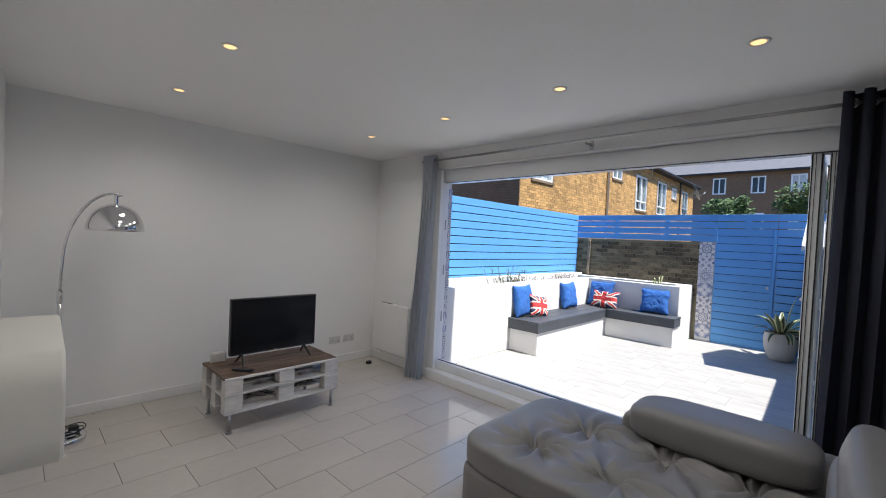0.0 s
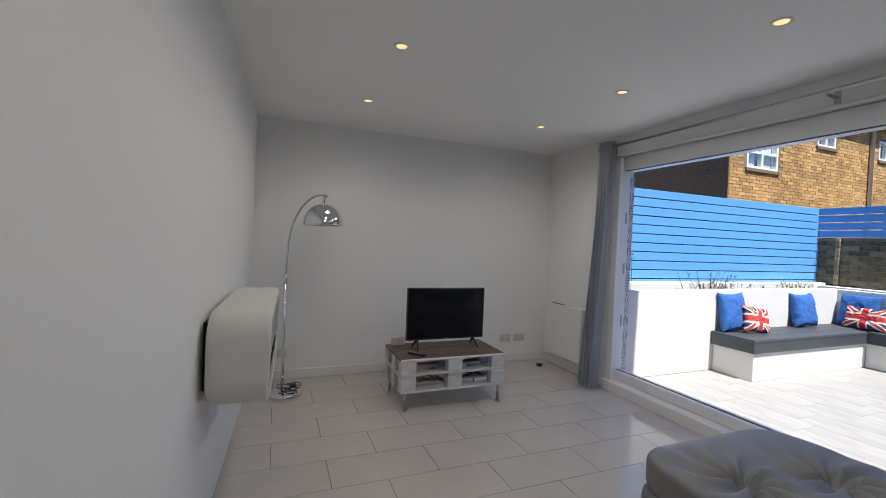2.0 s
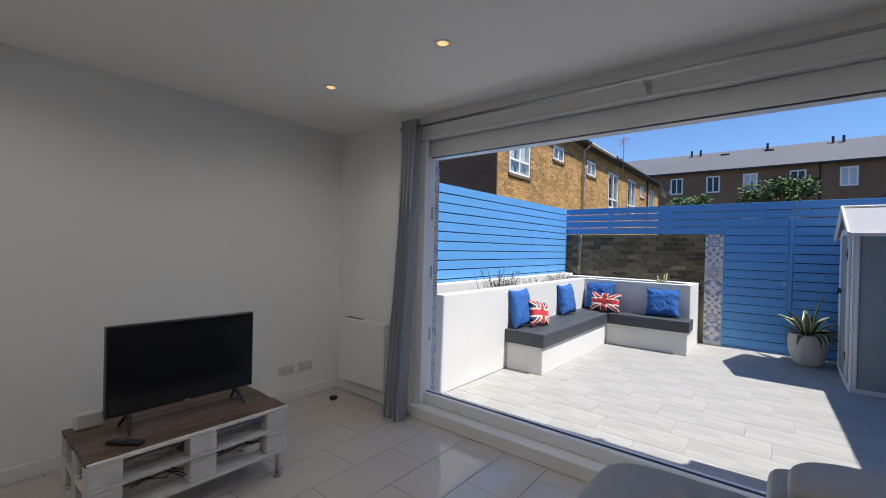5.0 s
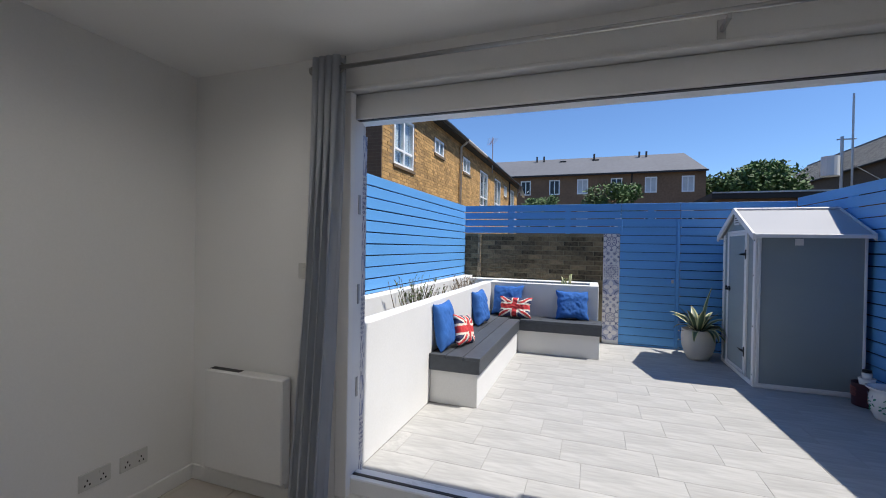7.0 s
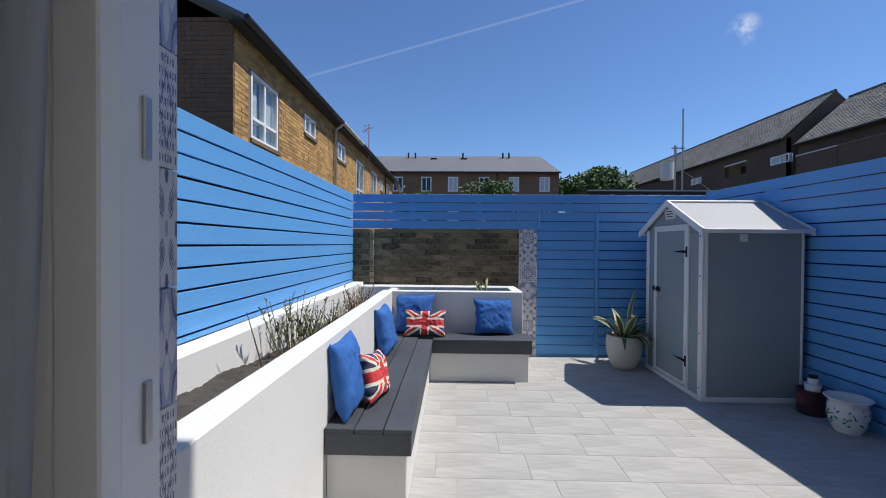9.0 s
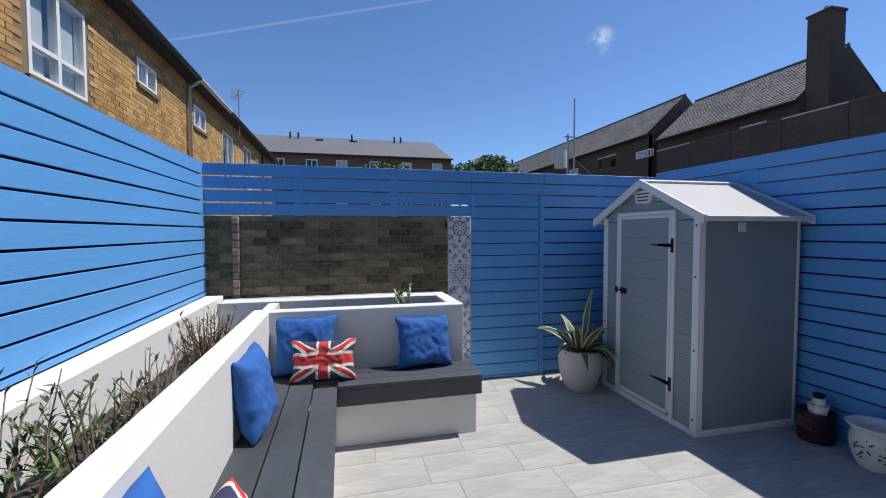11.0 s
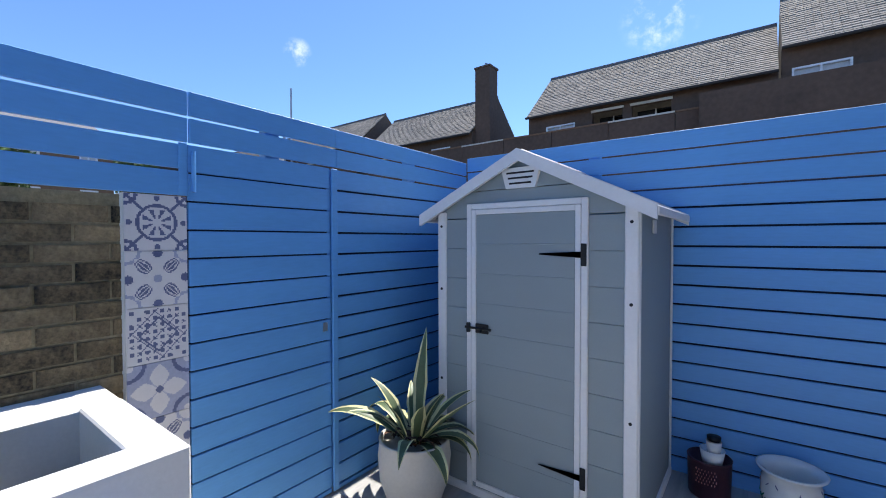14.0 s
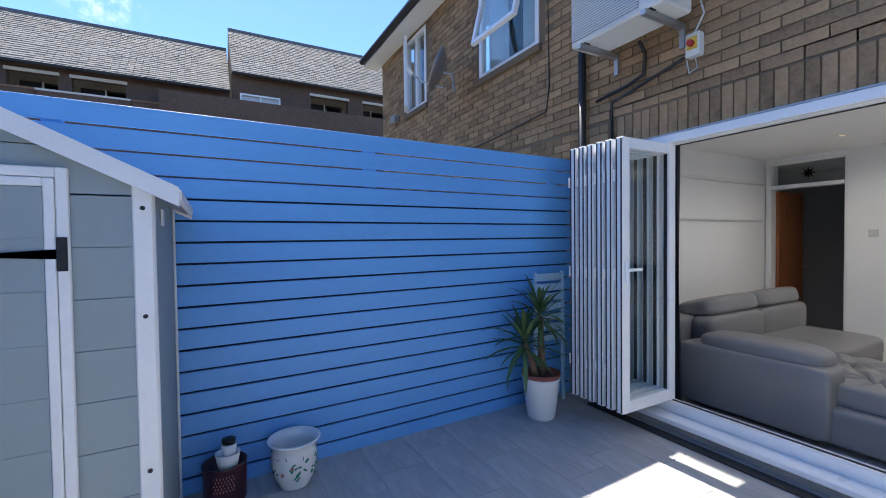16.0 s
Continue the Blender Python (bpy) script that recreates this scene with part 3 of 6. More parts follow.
GATE0, GATE1 = 1.02, 1.80
fence_s = board_fence("fence_south", "blue painted horizontal board fence with narrow gaps", "y", 0, 0.02, 4.75, PZ - 0.003, 2.21, 1, (0.2, 2.0, 3.7), pitch=0.1237, back=0.37)
fence_s.location, fence_s.rotation_euler = (XO + 0.02, FSW, 0), (0, 0, math.atan2(FS - FSW, FX - XO))
board_fence("fence_north", "sunlit blue painted board fence above a white planter", "y", FN, XO + 0.03, FX + 0.02, 0.988, FTOP, -1, (4.6, 6.3), pitch=0.1148, back=0.02)
board_fence("fence_east", "blue painted board fence over a brick garden wall", "x", FX, GATE1 + 0.02, FN - 0.012, 1.70, FTOP, -1, (2.6, 3.5), pitch=0.1175)
board_fence("fence_east", "blue painted board fence beside a garden gate", "x", FX, FS + 0.012, GATE0 - 0.005, PZ - 0.003, 1.932, -1, (0.0,), pitch=0.1262, back=0.02)
board_fence("fence_east", "two blue boards along the top of the fence", "x", FX, FS + 0.012, GATE0 - 0.005, FTOP - 2 * 0.1175, FTOP, -1, (0.3,), pitch=0.1175)
board_fence("fence_east", "two blue boards over the garden gate", "x", FX, GATE0 - 0.003, GATE1 + 0.018, FTOP - 2 * 0.1175, FTOP, -1, (1.4,), pitch=0.1175)
gate = thing("garden_gate", "blue painted board gate set flush in the fence", "gate", (FX, 0, 0))
for k in range(15):
    z = 1.932 - (k + 1) * 0.1262 + 0.004
    w = random.uniform(-0.002, 0.002)
    part("board", bx(-0.010 + w, 0.008 + w, GATE0 + 0.045, GATE1 + 0.024, z, z + 0.118, 0.002), M_BLUE, gate)
part("board", bx(-0.010, 0.008, GATE0 + 0.045, GATE1 + 0.024, PZ + 0.002, 0.036, 0.002), M_BLUE, gate)
part("stile", bx(-0.028, -0.011, GATE0 + 0.002, GATE0 + 0.04, 0.02, 1.925, 0.003), M_BLUE, gate)
# added dark sheet here too, for the shade between the gate boards
part("gap_shade_sheet", bx(0.014, 0.020, GATE0 + 0.05, GATE1 + 0.02, 0.03, 1.92), M_GAPSHADE, gate)
part("stile", bx(0.022, 0.05, GATE1 - 0.06, GATE1 + 0.01, 0.02, 1.92, 0.003), M_BLUE, gate)
part("stop_strip", bx(0.024, 0.03, GATE0 - 0.01, GATE0 + 0.06, 0.02, 1.925), M_BLUE, gate)
part("lock_plate", bx(-0.014, -0.010, GATE0 + 0.07, GATE0 + 0.10, 0.98, 1.03), M_STEEL, gate, "small steel keyhole plate")
part("corner_strip", bx(-0.013, -0.0095, GATE1 + 0.028, GATE1 + 0.062, 1.705, 1.932, 0.001), M_BLUE, gate, "short blue upright strip")
tagged(part("gate_hinge_bolt", cy((FX - 0.02, GATE1 + 0.005, 1.72), (FX - 0.02, GATE1 + 0.005, 1.90), 0.009), M_BLUE), "thin blue painted gate hinge rod", "bolt")

# ---- brick garden wall with its pier, and the tiled pier ----
garden_wall = thing("garden_wall", "sooty brown brick garden wall in shade", "wall", kind="structure")
part("core", bx(FX + 0.041, FX + 0.14, 1.96, FN + 0.1, 0, 1.695), M_MORTARDARK, garden_wall)
pier = thing("brick_pier", "narrow pale brick pier edge on the garden wall", "pier", (FX + 0.0, 4.04, 0), kind="structure")
for k in range(13):
    part("brick", bx(0.012 + random.uniform(-0.012, 0.008), 0.04, -0.028, 0.028, 0.76 + k * 0.072, 0.824 + k * 0.072, 0.006), M_PALEBRICK, pier)

def scroll_tile(x, y):
    r, t, c = math.hypot(x, y), math.atan2(y, x), math.hypot(1 - abs(x), 1 - abs(y))
    if abs(r - 0.62) < 0.055 or (0.16 < r < 0.5 and abs(math.sin(4 * t)) > 0.82) or abs(c - 0.34) < 0.06 or c < 0.17:
        return 1
    return 1 if abs(abs(x) - abs(y)) < 0.05 and r > 0.7 or math.hypot(min(abs(x), abs(y)), max(abs(x), abs(y)) - 0.88) < 0.09 else 0


def fleur_tile(x, y):
    r, c, d = math.hypot(x, y), math.hypot(1 - abs(x), 1 - abs(y)), abs(abs(x) - abs(y)) * 0.707
    w = 0.2 * math.sin(math.pi * min(1, max(0, (r - 0.22) / 0.85)))
    if d < w:
        return 0 if d < 0.03 or abs(d - w * 0.6) < 0.02 else 1
    if r < 0.15 or abs(c - 0.42) < 0.06:
        return 2
    return 1 if math.hypot(min(abs(x), abs(y)), max(abs(x), abs(y)) - 0.92) < 0.16 else 0


def lace_tile(x, y):
    a, b = math.sin(13 * x), math.sin(13 * y)
    return 1 if a * b > 0.5 or abs(abs(x) + abs(y) - 0.62) < 0.05 or (abs(a + b) < 0.16 and math.hypot(x, y) < 0.95) else 0


def petal_tile(x, y):
    r, c, lo, hi = math.hypot(x, y), math.hypot(1 - abs(x), 1 - abs(y)), min(abs(x), abs(y)), max(abs(x), abs(y))
    if r < 0.12:
        return 1
    if lo < 0.30 * math.sin(math.pi * min(1, hi / 0.95)) or c < 0.2:
        return 0
    return 1 if abs(c - 0.52) < 0.07 else 2


PATTERNS = (scroll_tile, fleur_tile, lace_tile, petal_tile)


def pattern_tile(kind, w, h, n=44):
    """A glazed tile, its printed ornament laid in faces."""
    bm = bmesh.new()
    vs = [[bm.verts.new((0, -w / 2 + w * i / n, -h / 2 + h * j / n)) for j in range(n + 1)] for i in range(n + 1)]
    for i in range(n):
        for j in range(n):
            f = bm.faces.new((vs[i][j], vs[i][j + 1], vs[i + 1][j + 1], vs[i + 1][j]))
            f.material_index = PATTERNS[kind](2 * (i + 0.5) / n - 1, 2 * (j + 0.5) / n - 1)
    r = bmesh.ops.extrude_face_region(bm, geom=bm.faces[:])
    bmesh.ops.translate(bm, vec=(0.008, 0, 0), verts=[v for v in r["geom"] if isinstance(v, bmesh.types.BMVert)])
    return bm


tiled_pier = thing("tiled_pier", "narrow pier clad in blue and white patterned tiles", "pier", (FX - 0.005, 1.945, 0), kind="structure")
part("core", bx(0.006, 0.12, -0.115, 0.115, PZ, 1.70), M_RENDER, tiled_pier)
tiles = [part("patterned_tile", pattern_tile(k, 0.226, 0.23), [M_TILEWHITE, M_BLUEGREY, M_LILAC], tiled_pier, "white tile with blue ornament") for k in range(4)]
for k in range(7):
    z = 1.70 - (0.14 if k == 0 else 0.14 + 0.2325 * k)
    if k < 4:
        tiles[k].location = (-0.004, 0, 1.70 - 0.1175 - 0.233 * k)
    else:
        share("patterned_tile", tiles[(k * 3 + 1) % 4], tiled_pier, (-0.004, 0, 1.70 - 0.1175 - 0.233 * k))

# tiled return beside the folding door
ret = thing("tiled_return", "narrow reveal beside the door clad in patterned tiles", "pier", (XI + 0.155, OPEN_N - 0.004, 0), kind="structure")
part("core", bx(0, 0.062, -0.032, 0.17, PZ, OPEN_TOP), M_RENDER, ret)
rt = [part("patterned_tile", pattern_tile(k, 0.062, 0.228), [M_TILEWHITE, M_BLUEGREY, M_LILAC], ret, "white tile with blue ornament") for k in (1, 2, 3)]
for k in range(9):
    o = rt[k] if k < 3 else new("patterned_tile", rt[k % 3].data)
    o.parent = ret
    o.location, o.rotation_euler = (0.031, -0.045, 0.13 + 0.232 * k), (0, 0, radians(90))

# ---- planters and bench ----
PF, PT = 3.64, 0.95
bm = bmesh.new()
box(bm, XO + 0.03, 7.30, PF, PF + 0.13, PZ, PT, 0.006)
box(bm, XO + 0.03, FX - 0.03, 4.14, FN - 0.013, PZ, 0.985, 0.006)
box(bm, 7.42, 7.85, PF + 0.002, PF + 0.09, PZ, 0.93)
tagged(part("planter_north", bm, M_RENDER), "long white rendered planter along the fence", "planter", kind="structure")
bm = bmesh.new()
box(bm, 7.302, 7.42, 2.13, PF + 0.13, PZ, PT, 0.006)
box(bm, 7.421, 7.87, 2.13, 2.25, PZ, PT, 0.006)
box(bm, 7.86, FX + 0.03, 2.13, 4.139, PZ, PT - 0.004, 0.006)
tagged(part("planter_east", bm, M_RENDER), "white rendered planter in front of the brick wall", "planter", kind="structure")
soil = bmesh.new()
g = bmesh.ops.create_grid(soil, x_segments=260, y_segments=28, size=0.5, matrix=Matrix.Translation((5.42, 3.955, 0.78)) @ Matrix.Diagonal((4.0, 0.372, 1, 1)))
for v in g["verts"]:
    v.co.z += 0.10 * min(1.0, max(0.0, (5.5 - v.co.x) / 1.3)) - 0.05 + 0.03 * noise.noise(v.co * 3) + 0.014 * noise.noise(v.co * 14) + 0.009 * noise.noise(v.co * 47)
tagged(part("planter_soil", soil, M_SOIL, smooth=True), "dark dry soil in the planter", "soil", kind="stuff")
tagged(part("planter_soil", bx(7.421, 7.859, 2.251, 3.64, 0.55, 0.72), M_SOIL), "dark soil deep in the planter", "soil", kind="stuff")

bench = thing("corner_bench", "L-shaped white rendered bench with dark grey wooden slat seat", "bench", (0, 0, 0))
bm = bmesh.new()
box(bm, 4.81, 7.30, 3.185, PF - 0.002, PZ, 0.325, 0.005)
box(bm, 7.0, 7.30, 2.115, 3.183, PZ, 0.325, 0.005)
part("base", bm, M_RENDER, bench, "white rendered masonry base")
part("front_board", bx(4.79, 6.972, 3.155, 3.183, 0.325, 0.445, 0.003), M_DECK, bench)
part("front_board", bx(6.945, 6.973, 2.09, 3.154, 0.325, 0.445, 0.003), M_DECK, bench)
part("end_board", bx(4.765, 4.789, 3.155, PF - 0.004, 0.325, 0.445, 0.003), M_DECK, bench)
part("end_board", bx(6.974, 7.298, 2.09, 2.112, 0.325, 0.445, 0.003), M_DECK, bench)
for y0, y1, x1 in ((3.15, 3.305, 6.94), (3.313, 3.468, 7.04), (3.476, PF - 0.003, 7.298)):
    part("seat_plank", bx(4.76, x1, y0, y1, 0.445, 0.475, 0.003), M_DECK, bench)
for x0, x1, y1 in ((6.94, 7.055, 3.145), (7.063, 7.178, 3.308), (7.186, 7.299, 3.47)):
    part("seat_plank", bx(x0 + 0.004, x1, 2.085, y1, 0.445, 0.475, 0.003), M_DECK, bench)


def cushion(name, label, w, h, t, loc, rx, rz, material, paint=None, n=40, ry=0.0, seed=0):
    """A stuffed cushion standing on its edge: pinched corners, swollen middle, creases."""
    bm = bmesh.new()
    def pt(i, j, s):
        u, v = 2 * i / n - 1, 2 * j / n - 1
        edge = max(0.0, (1 - u ** 4) * (1 - v ** 4)) ** 0.55
        x = u * w / 2 * (1 - 0.11 * (1 - v * v) * abs(u) ** 3)
        z = v * h / 2 * (1 - 0.11 * (1 - u * u) * abs(v) ** 3)
        crease = 0.013 * noise.noise(Vector((u * 2.2 + seed, v * 2.2, s * 3.0))) + 0.007 * noise.noise(Vector((u * 6, v * 5 + seed, s))) - 0.010 * max(0.0, 0.35 - abs(noise.noise(Vector((u * 2.6 + 1.3 * v, v * 0.9 - u * 0.5 + seed * 2.3, s * 2))) * 2.2)) - 0.008 * max(0.0, 0.3 - abs(noise.noise(Vector((u * 0.8, v * 3.6 - u + seed * 4.1, s + 7))) * 2.4))
        return Vector((x + 0.012 * noise.noise(Vector((v * 3, seed, 1))), s * (t / 2 * edge + crease * edge) , z + h / 2 + 0.01 * noise.noise(Vector((u * 3, seed, 5)))))
    grids = {}
    for s in (-1, 1):
        grids[s] = [[bm.verts.new(pt(i, j, s)) if s == -1 or 0 < i < n and 0 < j < n else None for j in range(n + 1)] for i in range(n + 1)]
    for i in range(n + 1):
        for j in range(n + 1):
            if grids[1][i][j] is None:
                grids[1][i][j] = grids[-1][i][j]
    for s in (-1, 1):
        gg = grids[s]
        for i in range(n):
            for j in range(n):
                f = bm.faces.new((gg[i][j], gg[i + 1][j], gg[i + 1][j + 1], gg[i][j + 1]))
                if paint:
                    f.material_index = paint(2 * (i + 0.5) / n - 1, 2 * (j + 0.5) / n - 1)
    ob = part(name, bm, material, smooth=True)
    ob.location, ob.rotation_euler = loc, (radians(rx), radians(ry), radians(rz))
    return tagged(ob, label, "cushion", group="bench cushions")


def union_print(u, v):
    """Crosses of the union flag on a cloth with sides 1.55 to 1: 0 navy, 1 cream, 2 red."""
    a, x, y = 1.55, u * 1.55, v
    if abs(x) < 0.2 or abs(y) < 0.2:
        return 2
    if abs(x) < 0.34 or abs(y) < 0.34:
        return 1
    d = (abs(x) / a - abs(y)) * a / math.hypot(1, a)
    if abs(d) < 0.24:
        side = d * (1 if x * y > 0 else -1)
        return 2 if -0.15 < side * (1 if x > 0 else -1) < 0.07 else 1
    return 0


ST = 0.475
cushion("cushion", "royal blue cotton cushion leaning on the white planter", 0.42, 0.46, 0.14, (5.02, 3.53, ST), -11, -2, M_BLUECLOTH, seed=1)
cushion("cushion", "royal blue cotton cushion slumped on the bench", 0.43, 0.44, 0.15, (6.40, 3.53, ST), -12, -3, M_BLUECLOTH, seed=2)
cushion("cushion", "large royal blue cotton cushion in the bench corner", 0.46, 0.45, 0.15, (7.20, 3.39, ST), -14, -96, M_BLUECLOTH, seed=3)
cushion("cushion", "creased royal blue cushion on the bench in sun", 0.45, 0.41, 0.16, (7.20, 2.47, ST), -15, -86, M_BLUECLOTH, seed=4)
cushion("flag_cushion", "union flag print cushion leaning on a blue one", 0.39, 0.31, 0.13, (5.22, 3.41, ST), -16, -7, [M_NAVY, M_CREAM, M_RED], union_print, n=56, ry=9, seed=5)
cushion("flag_cushion", "union flag print cushion before a large blue one", 0.47, 0.30, 0.13, (7.06, 3.245, ST), -20, -92, [M_NAVY, M_CREAM, M_RED], union_print, n=56, seed=6)

# ---- shed ----
SX0, SX1, SYF, SYB, SEAVE, SAPEX, SMID = 6.505, 7.64, 0.57, -0.36, 1.665, 1.945, 7.085
shed = thing("garden_shed", "small grey resin garden shed with white trim and closed door", "shed", (SMID, SYF, PZ))
W0, W1, DEP = SX0 - SMID, SX1 - SMID, SYF - SYB
EZ, AZ = SEAVE - PZ, SAPEX - PZ
part("base", bx(W0 - 0.01, W1 + 0.01, -DEP - 0.01, 0.012, 0, 0.05, 0.006), M_SHEDWHITE, shed)
def shiplap(name, y0, y1, rows):
    pan_ = new(name)
    pan_.parent = shed
    step = (EZ - 0.034 - 0.05) / rows
    first_ = part("ribbed_plank", bx(W0 + 0.02, W1 - 0.02, y0, y1, 0.0, step - 0.0015, 0.002), M_SHED, pan_)
    first_.location = (0, 0, 0.05)
    for k in range(1, rows):
        share("ribbed_plank", first_, pan_, (0, 0, 0.05 + k * step))


shiplap("front_panel", -0.012, 0.002, 9)
shiplap("back_panel", -DEP - 0.002, -DEP + 0.012, 9)
part("side_panel", bx(W0 + 0.005, W0 + 0.02, -DEP + 0.01, -0.02, 0.05, EZ, 0.002), M_SHED, shed)
part("side_panel", bx(W1 - 0.02, W1 - 0.005, -DEP + 0.01, -0.02, 0.05, EZ, 0.002), M_SHED, shed)
gb_ = bmesh.new()
for za, zb in ((EZ - 0.03, EZ + 0.12), (EZ + 0.124, AZ - 0.01)):
    wa, wb = (0.59 * (1 - max(0.0, (z - EZ) / (AZ - EZ))) for z in (za, zb))
    f0 = [gb_.verts.new((x, 0.002, z)) for x, z in ((-wa, za), (wa, za), (wb, zb), (-wb, zb))]
    f1 = [gb_.verts.new((p.co.x, -0.012, p.co.z)) for p in f0]
    gb_.faces.new(f0), gb_.faces.new(f1[::-1])
    for k in range(4):
        gb_.faces.new((f0[k], f1[k], f1[(k + 1) % 4], f0[(k + 1) % 4]))
part("gable_panel", gb_, M_SHED, shed)
for x0, x1, y0, y1 in ((W0 - 0.006, W0 + 0.055, -0.012, 0.012), (W1 - 0.055, W1 + 0.006, -0.012, 0.012)):
    part("corner_post", bx(x0, x1, y0, y1, 0.03, EZ + 0.01, 0.005), M_SHEDWHITE, shed)
for x0, x1 in ((W0 - 0.008, W0 + 0.004), (W1 - 0.004, W1 + 0.008)):
    part("corner_post", bx(x0, x1, -0.045, -0.013, 0.03, EZ, 0.004), M_SHEDWHITE, shed)
    part("corner_post", bx(x0, x1, -DEP - 0.005, -DEP + 0.02, 0.03, EZ, 0.004), M_SHEDWHITE, shed)
for x in (W0 + 0.024, W1 - 0.024):
    for z in (0.13, 0.65, 1.20, 1.58):
        part("screw_cap", cy((x, 0.011, z), (x, 0.015, z), 0.008, seg=10), M_BLACKIRON, shed)
D0, D1, DT = 6.725 - SMID, 7.426 - SMID, 1.715 - PZ
door = part("door", bx(D0 + 0.062, D1 - 0.062, 0.006, 0.018, 0.10, DT - 0.062, 0.003), M_SHED, shed, "grey ribbed door panel")
for k in range(1, 9):
    z = 0.10 + k * (DT - 0.16) / 9
    part("rib", bx(D0 + 0.066, D1 - 0.066, 0.0175, 0.0205, z, z + 0.006, 0.001), M_SHED, door)
for a, b, c, d in ((D0 + 0.034, D0 + 0.062, 0.09, DT - 0.034), (D1 - 0.062, D1 - 0.034, 0.09, DT - 0.034)):
    part("door_stile", bx(a, b, 0.004, 0.024, c, d, 0.003), M_SHEDWHITE, door, "white trim")
part("door_rail", bx(D0 + 0.062, D1 - 0.062, 0.004, 0.024, DT - 0.062, DT - 0.034, 0.003), M_SHEDWHITE, door, "white trim")
part("door_rail", bx(D0 + 0.062, D1 - 0.062, 0.004, 0.024, 0.07, 0.10, 0.003), M_SHEDWHITE, door, "white trim")
for a, b, c, d in ((D0, D0 + 0.032, 0.05, DT), (D1 - 0.032, D1, 0.05, DT), (D0 + 0.032, D1 - 0.032, DT - 0.032, DT)):
    part("door_frame", bx(a, b, 0.002, 0.022, c, d, 0.003), M_SHEDWHITE, shed)
for z in (1.425, 0.325):
    h_ = part("hinge", bx(D0 + 0.004, D0 + 0.032, 0.024, 0.030, z - 0.055, z + 0.055, 0.002), M_BLACKIRON, shed, "black iron strap hinge")
    bm = bmesh.new()
    q = [bm.verts.new(p) for p in ((D0 + 0.03, 0.026, z - 0.016), (D0 + 0.03, 0.026, z + 0.016), (D0 + 0.25, 0.026, z + 0.003), (D0 + 0.25, 0.026, z - 0.003))]
    bm.faces.new(q)
    bmesh.ops.solidify(bm, geom=bm.faces[:], thickness=-0.004)
    part("strap", bm, M_BLACKIRON, h_)
latch = part("latch", bx(D1 - 0.15, D1 - 0.065, 0.024, 0.032, 0.965, 1.02, 0.003), M_BLACKIRON, shed, "black sliding bolt")
part("bolt", cy((D1 - 0.17, 0.036, 0.993), (D1 + 0.0, 0.036, 0.993), 0.007), M_BLACKIRON, latch)
part("keeper", bx(D1 - 0.03, D1 - 0.008, 0.024, 0.042, 0.965, 1.02, 0.003), M_BLACKIRON, latch)
part("knob", cy((D1 - 0.11, 0.036, 0.993), (D1 - 0.11, 0.055, 0.975), 0.006), M_BLACKIRON, latch)
def prism(pts, y0, y1):
    """A plate cut to an outline of (x, z) points between two depths."""
    bm = bmesh.new()
    f0, f1 = ([bm.verts.new((x, y, z)) for x, z in pts] for y in (y0, y1))
    bm.faces.new(f0), bm.faces.new(f1[::-1])
    for k in range(len(pts)):
        bm.faces.new((f0[k], f1[k], f1[(k + 1) % len(pts)], f0[(k + 1) % len(pts)]))
    return bm


vt = part("vent", prism([(-0.115, 1.885), (0.115, 1.885), (0.085, 1.775), (-0.085, 1.775)], 0.003, 0.022), M_SHEDWHITE, shed, "white louvred vent")
for k in range(3):
    part("slot", bx(-0.080 + 0.008 * k, 0.080 - 0.008 * k, 0.0215, 0.0235, 1.852 - k * 0.028, 1.862 - k * 0.028), M_BLACKIRON, vt)
for s in (-1, 1):
    bm = bmesh.new()
    ex, ez = s * 0.655, EZ - 0.02
    for y0, y1, dz in ((-DEP - 0.02, 0.045, 0.0),):
        q = [bm.verts.new(p) for p in ((0, y1, AZ + 0.025), (0, y0, AZ + 0.025), (ex, y0, ez), (ex, y1, ez))]
        bm.faces.new(q if s > 0 else q[::-1])
    bmesh.ops.recalc_face_normals(bm, faces=bm.faces[:])
    bmesh.ops.solidify(bm, geom=bm.faces[:], thickness=0.025)
    part("roof_panel", bm, M_SHEDROOF, shed, "pale grey resin roof slope")
    for y0, y1 in ((0.04, 0.062), (-DEP - 0.034, -DEP - 0.019)):
        bm = bmesh.new()
        q = [bm.verts.new(p) for p in ((0, y0, AZ + 0.045), (ex * 1.02, y0, ez + 0.018), (ex * 1.02, y0, ez - 0.05), (0, y0, AZ - 0.02))]
        q2 = [bm.verts.new(p.co + Vector((0, y1 - y0, 0))) for p in q]
        bm.faces.new(q), bm.faces.new(q2[::-1])
        for k in range(4):
            bm.faces.new((q[k], q[(k + 1) % 4], q2[(k + 1) % 4], q2[k]))
        part("barge_board", bm, M_SHEDWHITE, shed)
    part("eave_trim", bx(min(ex, ex * 1.03), max(ex, ex * 1.03), -DEP - 0.02, 0.04, ez - 0.028, ez + 0.012, 0.004), M_SHEDWHITE, shed)
part("ridge_cap", bx(-0.03, 0.03, -DEP - 0.025, 0.05, AZ + 0.012, AZ + 0.04, 0.008), M_SHEDWHITE, shed)
part("label_plate", bx(W0 - 0.004, W0 + 0.004, -0.41, -0.34, 1.53, 1.60, 0.001), M_SHEDWHITE, shed, "small pale product plate")

